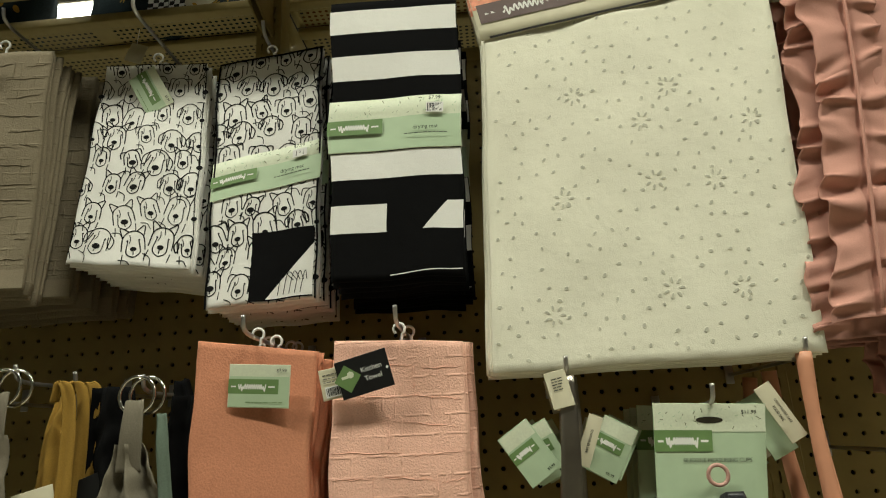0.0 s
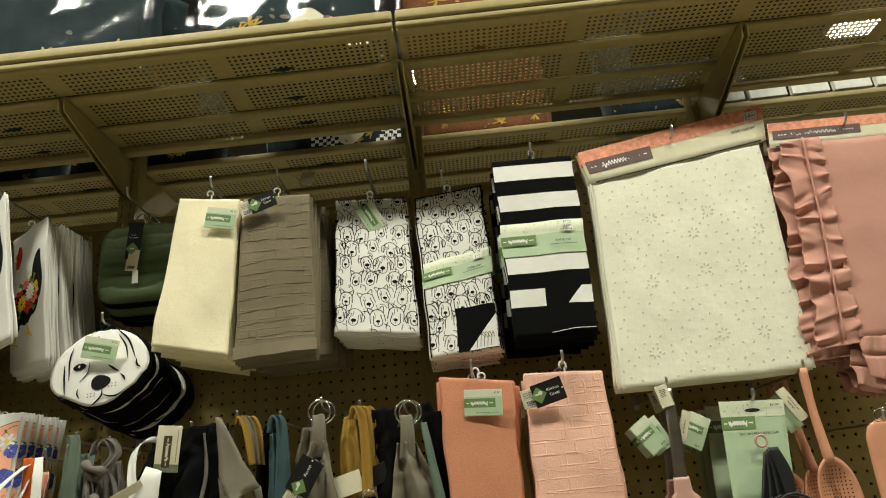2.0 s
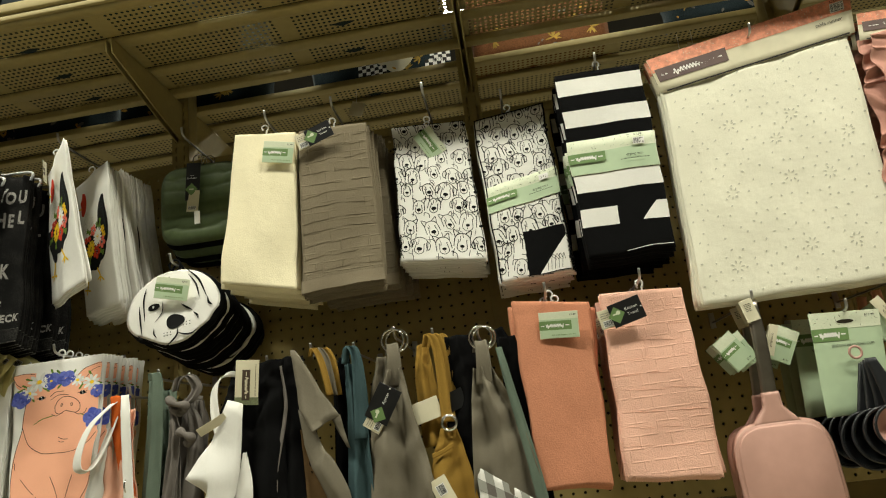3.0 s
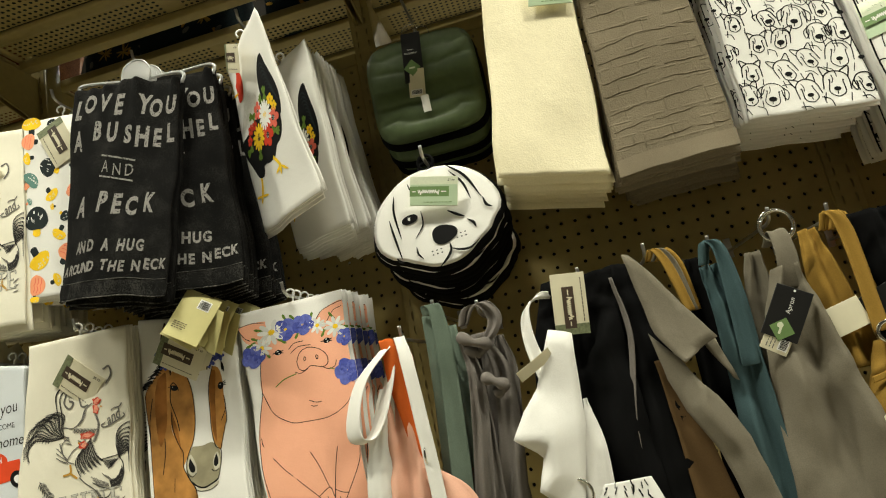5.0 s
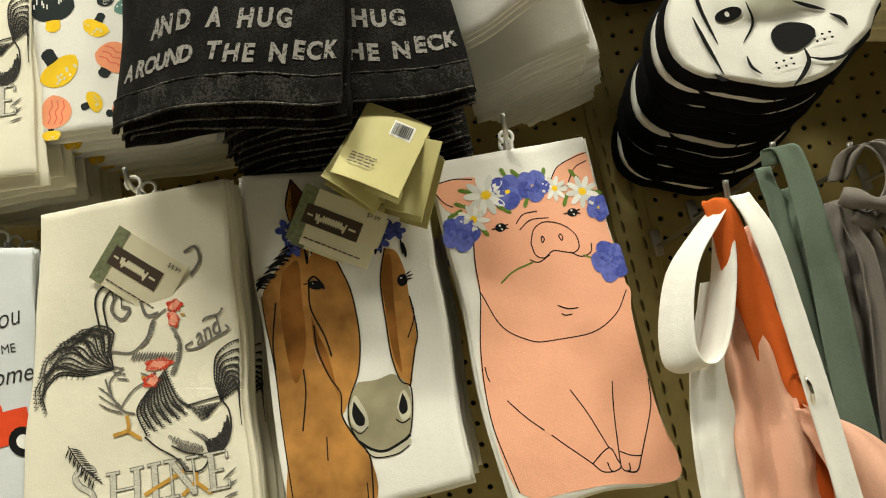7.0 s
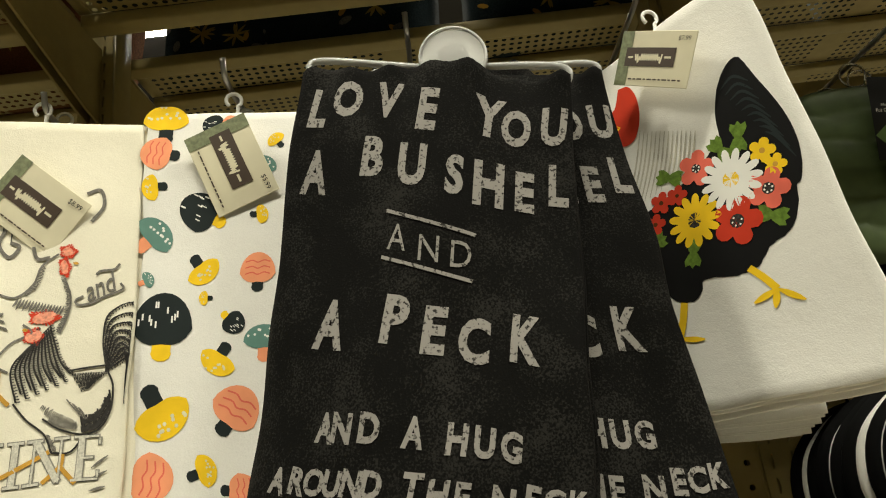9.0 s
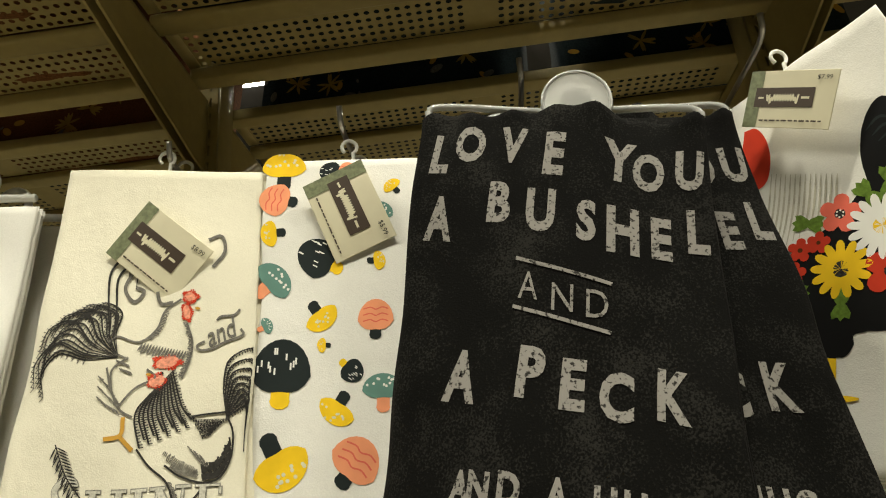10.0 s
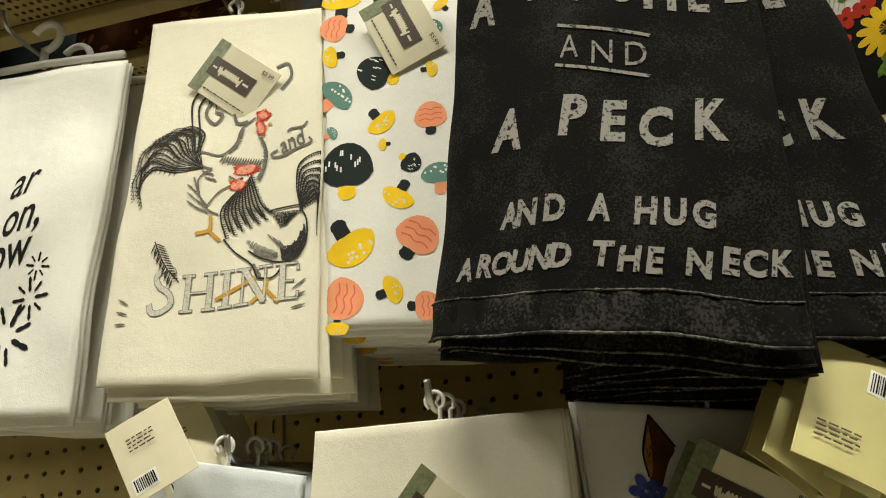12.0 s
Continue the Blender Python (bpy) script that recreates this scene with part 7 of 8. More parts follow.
woven_ribs(front, S, pink_terry, 6, 0.03, 0.0006)
swing_tag(t, (0.222, -0.276, 1.490), -14, "Kitchen|Towel", 0.09, 0.042, seed=16)
stack_behind(t, 3, 0.034, 23, 0.008, 0.008, 4)


# ---------------- kitchen tools at the end of the row ----------------
def turner(x, y, z, mat, label):
    """A silicone turner: flat steel handle above a broad rounded blade."""
    t = thing("turner", (x, y, z), label, "kitchen tool", "silicone turners")
    H1 = drape([(x, y, z + 0.002), (x - 0.003, y - 0.004, z - 0.07), (x - 0.010, y, z - 0.165)], [0.016, 0.021, 0.024], fold=0.0002, n=16)
    part("handle", slab_bm(H1, 4, 16, 0.003, 0, 0.0006), brushed, t, "brushed steel handle")
    bm = bmesh.new()
    n = 48
    prof = []
    for k in range(n):
        a = 2 * math.pi * k / n
        c, s = math.cos(a), math.sin(a)
        q = (abs(c) ** 4 + abs(s) ** 4) ** -0.25
        prof.append((0.082 * c * q, 0.10 * s * q * (0.92 if s > 0 else 1.0)))
    cx, cz = x - 0.010, z - 0.295
    for name, k, y0, y1 in (("blade", 1.0, -0.005, 0.004), ("blade_panel", 0.93, -0.008, -0.0045)):
        bm = bmesh.new()
        rings = [[bm.verts.new((cx + px * q, y + yy, cz + pz * q)) for px, pz in prof] for q, yy in ((k * 0.96, y0), (k, (y0 + y1) / 2), (k * 0.97, y1))]
        for a, b in zip(rings, rings[1:]):
            for i in range(n):
                bm.faces.new((a[i], a[(i + 1) % n], b[(i + 1) % n], b[i]))
        bm.faces.new(rings[0][::-1])
        bm.faces.new(rings[-1])
        bmesh.ops.recalc_face_normals(bm, faces=bm.faces[:])
        part(name, bm, mat, t)
    N = drape([(x - 0.009, y, z - 0.155), (x - 0.010, y, z - 0.18), (x - 0.010, y, z - 0.21)], [0.028, 0.032, 0.085], fold=0.0, n=10)
    part("neck", slab_bm(N, 6, 10, 0.008, 0.004, 0.002), mat, t)
    return t


tn = turner(0.444, -0.258, 1.476, silicone_pink, "blush silicone turner with a brushed steel handle")
tg, ink = card(tn, "care_tag", (0.434, -0.263, 1.463), 0.024, 0.04, card_cream, -12, 0, 0, 0.001, "white cloth care tag")
bars(ink, ink_dgrey, 0.006, 0.008, 0.018, 5, 0.003, 0.0011, random.Random(2))
ink.flush("print", tg)
for dx, turn, sd in ((-0.045, 34, 3), (0.044, -30, 4), (-0.028, 26, 5)):
    tg, ink = card(tn, "hang_tag", (0.442 + dx, -0.245 + 0.01 * (sd - 3), 1.398), 0.040, 0.062, card_green, -turn, 0, 0, 0.001, "mint green card tag")
    ink.rect(card_pale, 0.001, 0.001, 0.039, 0.018, 2, 1)
    logo(ink, logo_green, 0.0, 0.02, 0.032, 0.034)
    ink.words(ink_black, "$5.99", 0.03, 0.056, 0.003)
    ink.flush("print", tg)
tg, ink = card(tn, "care_tag", (0.462, -0.252, 1.408), 0.016, 0.055, card_cream, 22, 0, 0, 0.001, "white card care tag")
ink.words(ink_black, "DISHWASHER SAFE", 0.008, 0.028, 0.0026, 90, 0.8)
ink.flush("print", tg)
stack_behind(tn, 2, 0.035, 6, 0.012, 0.006, 5)

# measuring cups on a backing card
mc = thing("measuring_cups", (0.593, -0.25, 1.44), "black and blush measuring cups on a mint backing card", "measuring cups", "measuring cup sets")
S = sheet((0.534, -0.25, 1.444), (0.652, -0.25, 1.437), (0.628, -0.25, 1.268), (0.519, -0.25, 1.266), 0.0006, 3, edge=0)
cb = part("backing_card", slab_bm(S, 8, 10, 0.0012, 0, 0.0006), card_green, mc, "mint green backing card")
ink = Ink(S, 0.0004)
w, h = S.w, S.h
rng = random.Random(12)
ink.rect(card_pale, 0.0005, 0.0005, w - 0.0005, h * 0.17, 8, 2)
for _ in range(40):
    ink.leaf(card_sage if rng.random() < 0.5 else card_green, rng.uniform(0.004, w - 0.004), rng.uniform(0.003, h * 0.15), rng.uniform(0.001, 0.002), rng.uniform(0, 180))
# hanging slot as a flat oval, its dark inside painted on
ink.oval(dark_void, w * 0.5, h * 0.1, 0.014, 0.0035, 0, 16)
logo(ink, logo_green, 0.0, h * 0.16, w * 0.52, h * 0.285)
ink.words(ink_dgrey, "SILICONE MEASURING CUPS", w * 0.56, h * 0.335, 0.0042, 0, 0.92)
ink.words(ink_black, "$11.99", w * 0.85, h * 0.05, 0.004)
ink.flush("print", cb)
part("cord_loop", tube_bm(ring_pts((0.588, -0.262, 1.368), 0.010, "y", 20), 0.0022, 6, closed=True), silicone_pink, mc)
for k in range(4):
    bx, by, bz = 0.600 - 0.010 * k, -0.268 - 0.012 * (3 - k), 1.243 - 0.006 * k
    rr = 0.036 + 0.0035 * k
    bm = bmesh.new()
    prof = [(1.0, 0.0), (0.94, 0.003), (0.9, -0.002), (0.86, 0.012), (0.0, 0.014), (0.0, 0.017), (0.88, 0.016), (0.96, 0.004), (1.0, 0.0)]
    rings = [[bm.verts.new((bx + q * rr * math.cos(2 * math.pi * i / 28), by + d, bz + q * rr * math.sin(2 * math.pi * i / 28))) for i in range(28)] for q, d in prof[:-1]]
    for a, b in zip(rings, rings[1:] + rings[:1]):
        for i in range(28):
            bm.faces.new((a[i], a[(i + 1) % 28], b[(i + 1) % 28], b[i]))
    bmesh.ops.remove_doubles(bm, verts=bm.verts[:], dist=0.0001)
    bmesh.ops.recalc_face_normals(bm, faces=bm.faces[:])
    cup = part("cup", bm, silicone_pink if k == 0 else silicone_black, mc)
    part("cup_rim", tube_bm(ring_pts((bx, by - 0.002, bz), rr * 0.985, "y", 30), 0.0024, 8, closed=True), silicone_black, cup, "black cup rim")
    hd = drape([(0.589 + 0.002 * k, by + 0.004, 1.355 - 0.002 * k), (0.598 - 0.004 * k, by + 0.002, 1.315), (bx - 0.002, by, bz + rr * 0.9)], [0.018, 0.024, 0.018], fold=0.0, n=14)
    part("cup_handle", slab_bm(hd, 6, 14, 0.006, 0.003, 0.003), silicone_black, cup)
part("rivet", tube_bm([(0.599, -0.292, 1.338), (0.599, -0.286, 1.338)], 0.0045, 12), silicone_pink, mc, "pale round rivet")
stack_behind(mc, 3, 0.05, 14, 0.004, 0.003, 2, 0.02)


# slotted spoons
def slotted_spoon(x, y, z):
    t = thing("slotted_spoon", (x, y, z), "salmon silicone slotted spoon with many small holes", "kitchen tool", "slotted spoons")
    line = spline([(x, y, z + 0.004), (x - 0.002, y, z - 0.08), (x + 0.002, y, z - 0.165)], 16)
    part("handle", tube_bm(line, lambda q: 0.007 + 0.004 * abs(q - 0.4), 10), silicone_salmon, t)
    cx, cz = x + 0.004, z - 0.225
    bm = bmesh.new()
    n, m = 30, 7
    top = [[bm.verts.new((cx + 0.037 * q / m * math.cos(2 * math.pi * i / n), y - 0.003 + 0.016 * (1 - (q / m) ** 2) + e, cz + 0.070 * q / m * math.sin(2 * math.pi * i / n))) for i in range(n)] for e, qs in ((0.0, range(m, 0, -1)), (0.004, range(1, m + 1))) for q in qs]
    for a, b in zip(top, top[1:]):
        for i in range(n):
            bm.faces.new((a[i], a[(i + 1) % n], b[(i + 1) % n], b[i]))
    for i in range(n):
        bm.faces.new((top[-1][i], top[-1][(i + 1) % n], top[0][(i + 1) % n], top[0][i]))
    bmesh.ops.recalc_face_normals(bm, faces=bm.faces[:])
    bowl = part("bowl", bm, silicone_salmon, t)

    def S2(u, v):
        a, b = (u - 0.5) * 2, (0.5 - v) * 2
        return V((cx + 0.037 * a, y - 0.003 + 0.016 * (1 - a * a - b * b) - 0.0004, cz + 0.07 * b))
    S2.w, S2.h = 0.074, 0.14
    # no holes are cut: dark discs carry their shade as colour
    dots = Ink(S2, 0.0002, 0.0)
    for j in range(17):
        for i in range(9):
            a, b = (i - 4) * 0.0062 + 0.037, (j - 8) * 0.0066 + 0.07
            if ((a - 0.037) / 0.029) ** 2 + ((b - 0.07) / 0.058) ** 2 < 1:
                dots.oval(dark_void, a, b, 0.0013, 0.0013, 0, 7)
    dots.flush("hole", bowl)
    return t


sp = slotted_spoon(0.704, -0.245, 1.486)
tg, ink = card(sp, "care_tag", (0.672, -0.236, 1.428), 0.02, 0.066, card_cream, -28, 0, 0, 0.001, "white card care tag")
ink.words(ink_black, "FOOD SAFE", 0.007, 0.033, 0.003, 90, 0.8)
ink.words(ink_black, "DISHWASHER SAFE", 0.013, 0.033, 0.003, 90, 0.8)
ink.flush("print", tg)
tg, ink = card(sp, "hang_tag", (0.66, -0.225, 1.415), 0.03, 0.07, card_green, -26, 0, 0, 0.001, "mint green card tag")
copy_thing(sp, pose(0.680, -0.205, 1.470, 0, -4, 6))
copy_thing(sp, pose(0.672, -0.165, 1.466, 0, 5, -4))

# salmon silicone spatula beside the spoons
sq = thing("spatula", (0.82, -0.245, 1.38), "salmon silicone spatula with a broad rounded blade", "kitchen tool")
N = drape([(0.82, -0.245, 1.385), (0.822, -0.247, 1.355), (0.822, -0.245, 1.20)], [0.03, 0.085, 0.10], fold=0.001, n=14)
part("blade", slab_bm(N, 10, 18, 0.007, 0.003, 0.004), silicone_salmon, sq)
part("ring", tube_bm(ring_pts((0.82, -0.246, 1.392), 0.013, "y", 20), 0.0018, 6, closed=True), chrome, sq)
copy_thing(sq, pose(0.86, -0.20, 1.386, 0, 6, 8))


# ---------------- aprons ----------------
def apron(x, z, y, label):
    return thing("apron", (x, y, z), label, "apron", "aprons on the lower hooks")


def strap(t, name, pts, widths, mat, seed, fold=0.002, nf=1.0, side=(1, 0, 0), th=0.0016, nu=6, n=36, twist=0.0):
    return part(name, slab_bm(drape(pts, widths, side, fold, nf, seed, n, twist), nu, n, th, 0, 0.0008), mat, t)


def creased(t, name, pts, faces, mat, seed, label=""):
    """Stiff cloth in flat facets that meet in creases; pts are (x, depth, z)."""
    bm = bmesh.new()
    vs = [bm.verts.new((x, Y + d, z)) for x, d, z in pts]
    for f in faces:
        bm.faces.new([vs[i] for i in f])
    bmesh.ops.triangulate(bm, faces=bm.faces[:])
    bmesh.ops.subdivide_edges(bm, edges=bm.edges[:], cuts=3, use_grid_fill=True)
    for v in bm.verts:
        n = noise.noise(V(v.co) * 38 + V((seed, 0, 0)))
        v.co += V((0.0012 * n, 0.0035 * noise.noise(V(v.co) * 24 + V((0, seed, 0))), 0.001 * n))
    bmesh.ops.smooth_vert(bm, verts=bm.verts[:], factor=0.18, use_axis_x=True, use_axis_y=True, use_axis_z=True)
    bmesh.ops.recalc_face_normals(bm, faces=bm.faces[:])
    bmesh.ops.solidify(bm, geom=bm.faces[:], thickness=0.0016)
    return part(name, bm, mat, t, label)


Y = -0.25
# white and orange straps over a blush apron
a = apron(-0.737, 1.462, -0.24, "blush apron with white neck straps and an orange tie")
strap(a, "neck_strap", [(-0.752, -0.262, 1.460), (-0.770, -0.272, 1.446), (-0.800, -0.280, 1.415), (-0.818, -0.284, 1.370), (-0.820, -0.284, 1.340), (-0.803, -0.278, 1.334), (-0.783, -0.272, 1.360), (-0.762, -0.266, 1.41), (-0.752, -0.262, 1.452)], [0.018, 0.024, 0.029, 0.030, 0.030, 0.028, 0.026, 0.022, 0.016], white_cloth, 3, 0.0015, side=(0.85, -0.5, 0.1))
strap(a, "neck_strap", [(-0.736, Y - 0.020, 1.466), (-0.729, Y - 0.030, 1.43), (-0.725, Y - 0.030, 1.36), (-0.722, Y - 0.028, 1.295), (-0.720, Y - 0.026, 1.18)], [0.016, 0.019, 0.020, 0.020, 0.020], white_cloth, 4, 0.0012)
strap(a, "neck_strap", [(-0.770, Y - 0.010, 1.40), (-0.788, Y - 0.010, 1.34), (-0.802, Y - 0.012, 1.27), (-0.806, Y - 0.012, 1.17)], [0.022, 0.036, 0.042, 0.046], white_cloth, 5, 0.004, 1.4, nu=14)
strap(a, "waist_tie", [(-0.757, Y - 0.012, 1.446), (-0.757, Y - 0.018, 1.466), (-0.752, Y - 0.020, 1.448), (-0.751, Y - 0.018, 1.405), (-0.743, Y - 0.014, 1.36), (-0.737, Y - 0.010, 1.31), (-0.730, Y - 0.004, 1.20)], [0.014, 0.020, 0.025, 0.029, 0.030, 0.030, 0.034], orange_cotton, 6, 0.002)
strap(a, "waist_tie", [(-0.750, Y - 0.012, 1.456), (-0.742, Y - 0.014, 1.41), (-0.737, Y - 0.012, 1.37)], [0.012, 0.018, 0.02], orange_cotton, 8, 0.001)
strap(a, "bib", [(-0.742, Y + 0.004, 1.44), (-0.752, Y - 0.006, 1.34), (-0.752, Y - 0.010, 1.18)], [0.03, 0.06, 0.09], blush_cotton, 7, 0.008, 2.0, nu=20)
strap(a, "pocket_fold", [(-0.735, Y - 0.014, 1.285), (-0.705, Y - 0.02, 1.25), (-0.68, Y - 0.02, 1.18)], [0.02, 0.05, 0.07], blush_cotton, 9, 0.004, 1.0, nu=10)
part("ring", tube_bm(ring_pts((-0.728, Y - 0.018, 1.30), 0.014, "x", 20), 0.0018, 6, closed=True), chrome, a)
# sage straps
a = apron(-0.684, 1.494, -0.24, "sage green cotton apron hung by its doubled straps")
strap(a, "neck_strap", [(-0.692, Y, 1.488), (-0.690, Y - 0.004, 1.502), (-0.678, Y - 0.006, 1.490), (-0.678, Y - 0.006, 1.40), (-0.694, Y - 0.006, 1.20)], [0.018, 0.02, 0.022, 0.026, 0.03], sage_cotton, 11, 0.002)
strap(a, "neck_strap", [(-0.697, Y + 0.008, 1.49), (-0.697, Y + 0.004, 1.42), (-0.708, Y, 1.20)], [0.014, 0.016, 0.024], sage_cotton, 12, 0.002)
strap(a, "bib", [(-0.676, Y + 0.03, 1.47), (-0.676, Y + 0.03, 1.36), (-0.684, Y + 0.03, 1.18)], [0.03, 0.04, 0.07], sage_cotton, 13, 0.006, 2.0, nu=14)
# grey knotted straps
a = apron(-0.62, 1.478, -0.24, "grey cotton apron with knotted straps")
strap(a, "neck_strap", [(-0.645, Y - 0.004, 1.462), (-0.632, Y - 0.01, 1.484), (-0.610, Y - 0.012, 1.486), (-0.598, Y - 0.008, 1.462), (-0.612, Y - 0.01, 1.438), (-0.634, Y - 0.012, 1.43)], [0.014, 0.018, 0.02, 0.02, 0.018, 0.014], lilac_grey, 14, 0.004, 1.5, nu=10)
part("knot", tube_bm(spline([(-0.652, Y - 0.014, 1.448), (-0.634, Y - 0.022, 1.436), (-0.616, Y - 0.016, 1.43), (-0.63, Y - 0.008, 1.42), (-0.648, Y - 0.014, 1.43)], 24), lambda q: 0.0072 + 0.002 * math.sin(q * 17), 10), lilac_grey, a)
part("knot", tube_bm(spline([(-0.63, Y - 0.016, 1.386), (-0.614, Y - 0.024, 1.378), (-0.602, Y - 0.016, 1.368), (-0.618, Y - 0.01, 1.362)], 20), lambda q: 0.0072 + 0.002 * math.sin(q * 15), 10), lilac_grey, a)
for k, (x0, x1, x2, wd) in enumerate(((-0.648, -0.642, -0.672, 0.022), (-0.632, -0.640, -0.650, 0.02), (-0.62, -0.605, -0.632, 0.03), (-0.60, -0.598, -0.640, 0.026))):
    strap(a, "tie", [(x0, Y - 0.008 + 0.006 * k, 1.44), (x1, Y - 0.01 + 0.006 * k, 1.37), (x2, Y - 0.008 + 0.006 * k, 1.17)], [0.012, wd, wd * 1.4], lilac_grey, 15 + k, 0.005, 1.5, nu=10)
strap(a, "bib", [(-0.625, Y + 0.03, 1.45), (-0.64, Y + 0.03, 1.35), (-0.655, Y + 0.03, 1.16)], [0.04, 0.06, 0.10], lilac_grey, 19, 0.008, 2.0, nu=18)
# black and white apron with a cream tag
a = apron(-0.47, 1.492, -0.22, "black apron with white lining, white straps and a cream tag")
strap(a, "neck_strap", [(-0.512, Y - 0.010, 1.476), (-0.534, Y - 0.018, 1.478), (-0.553, Y - 0.020, 1.460), (-0.556, Y - 0.022, 1.42), (-0.546, Y - 0.024, 1.37)], [0.012, 0.016, 0.018, 0.020, 0.022], white_cloth, 21, 0.002, side=(0.8, 0, 0.6))
creased(a, "white_lining", [(-0.529, -0.024, 1.432), (-0.498, -0.026, 1.421), (-0.562, -0.028, 1.358), (-0.585, -0.032, 1.332), (-0.508, -0.026, 1.301), (-0.607, -0.040, 1.299), (-0.559, -0.048, 1.292), (-0.573, -0.028, 1.269),
                            (-0.588, -0.038, 1.229), (-0.563, -0.044, 1.250), (-0.525, -0.028, 1.234), (-0.562, -0.030, 1.206), (-0.542, -0.026, 1.165), (-0.550, -0.028, 1.161)],
        [(0, 2, 4, 1), (2, 3, 6, 4), (3, 5, 6), (6, 5, 7), (6, 7, 9), (4, 6, 9, 10), (7, 8, 9), (9, 8, 11), (9, 11, 10), (11, 13, 12, 10)], white_cloth, 22)
strap(a, "bib", [(-0.475, Y + 0.004, 1.495), (-0.495, Y, 1.38), (-0.505, Y - 0.004, 1.15)], [0.10, 0.13, 0.16], black_cloth, 23, 0.012, 1.6, nu=26)
strap(a, "white_facet", [(-0.503, Y - 0.014, 1.332), (-0.505, Y - 0.018, 1.27), (-0.518, Y - 0.016, 1.16)], [0.003, 0.03, 0.045], white_cloth, 24, 0.003, 0.6, nu=8)
strap(a, "grey_facing", [(-0.430, Y - 0.004, 1.482), (-0.424, Y - 0.008, 1.40), (-0.448, Y - 0.008, 1.28), (-0.45, Y - 0.006, 1.16)], [0.004, 0.008, 0.008, 0.012], lilac_grey, 25, 0.002)
part("ring", tube_bm(ring_pts((-0.542, Y - 0.03, 1.216), 0.021, "y", 26), 0.0022, 8, closed=True), chrome, a)
price_tag(a, (-0.492, Y - 0.02, 1.458), 0.083, 0.046, -83, "cream", "", seed=19)
tg, ink = card(a, "hang_tag", (-0.556, Y - 0.034, 1.388), 0.055, 0.018, card_cream, -32, 30, 30, 0.001, "cream card tag seen edge on")
pocket = drape([(-0.475, Y - 0.02, 1.222), (-0.48, Y - 0.022, 1.19), (-0.49, Y - 0.02, 1.15)], [0.06, 0.09, 0.11], (1, 0, 0), 0.002, 1.0, 26, 36)
pk = part("printed_pocket", slab_bm(pocket, 8, 36, 0.0016, 0, 0.0008), white_cloth, a, "white pocket with black leaf print")
ink = Ink(pocket, 0.0006)
rng = random.Random(9)
for _ in range(34):
    ink.leaf(ink_black, rng.uniform(0.006, pocket.w - 0.006), rng.uniform(0.004, pocket.h - 0.004), rng.uniform(0.004, 0.008), rng.uniform(40, 110))
ink.flush("print", pk)
# black straps beside it
a = apron(-0.40, 1.50, -0.22, "black cotton apron folded on its hook")
strap(a, "bib", [(-0.425, Y + 0.02, 1.50), (-0.42, Y + 0.01, 1.38), (-0.43, Y + 0.006, 1.14)], [0.06, 0.09, 0.13], black_cloth, 28, 0.01, 1.4, nu=18)
# taupe apron with mustard tie
a = apron(-0.375, 1.503, -0.235, "taupe cotton apron folded in stiff creases, mustard tie")
creased(a, "turned_flap", [(-0.409, -0.010, 1.510), (-0.400, -0.004, 1.508), (-0.378, -0.016, 1.476), (-0.402, -0.012, 1.440), (-0.350, -0.020, 1.426), (-0.396, -0.016, 1.396), (-0.318, -0.016, 1.374), (-0.345, -0.028, 1.364), (-0.368, -0.030, 1.351), (-0.378, -0.024, 1.362)],
        [(0, 3, 2, 1), (3, 5, 4, 2), (5, 9, 7, 4), (4, 7, 6), (9, 8, 7)], taupe_cotton, 31)
creased(a, "point", [(-0.338, -0.010, 1.372), (-0.322, -0.008, 1.380), (-0.306, -0.010, 1.314), (-0.312, -0.012, 1.318)], [(0, 3, 2, 1)], taupe_cotton, 36)
creased(a, "bib", [(-0.402, -0.004, 1.400), (-0.372, -0.010, 1.360), (-0.393, -0.008, 1.333), (-0.352, -0.020, 1.320), (-0.381, -0.010, 1.292), (-0.337, -0.014, 1.304), (-0.360, -0.026, 1.290), (-0.353, -0.012, 1.233), (-0.313, -0.014, 1.247), (-0.340, -0.028, 1.252),
                   (-0.326, -0.020, 1.222), (-0.342, -0.012, 1.177), (-0.297, -0.010, 1.169), (-0.330, -0.010, 1.110), (-0.275, -0.008, 1.110)],
        [(0, 2, 3, 1), (2, 4, 6, 3), (3, 6, 5), (6, 9, 8, 5), (4, 7, 9, 6), (9, 10, 8), (7, 11, 10, 9), (10, 11, 12), (8, 10, 12), (11, 13, 14, 12)], taupe_cotton, 32)
strap(a, "side_panel", [(-0.392, Y + 0.006, 1.36), (-0.380, Y + 0.006, 1.27), (-0.365, Y + 0.006, 1.12)], [0.02, 0.035, 0.06], brown_cotton, 37, 0.003)
for k in range(3):
    strap(a, "waist_tie", [(-0.376 + 0.008 * k, Y + 0.004 + 0.01 * k, 1.492), (-0.366 + 0.009 * k, Y - 0.002 + 0.01 * k, 1.507), (-0.352 + 0.009 * k, Y - 0.002 + 0.01 * k, 1.48), (-0.340 + 0.006 * k, Y + 0.01 * k, 1.415)], [0.008, 0.011, 0.013, 0.014], mustard_cotton if k != 1 else taupe_cotton, 33 + k, 0.0015)
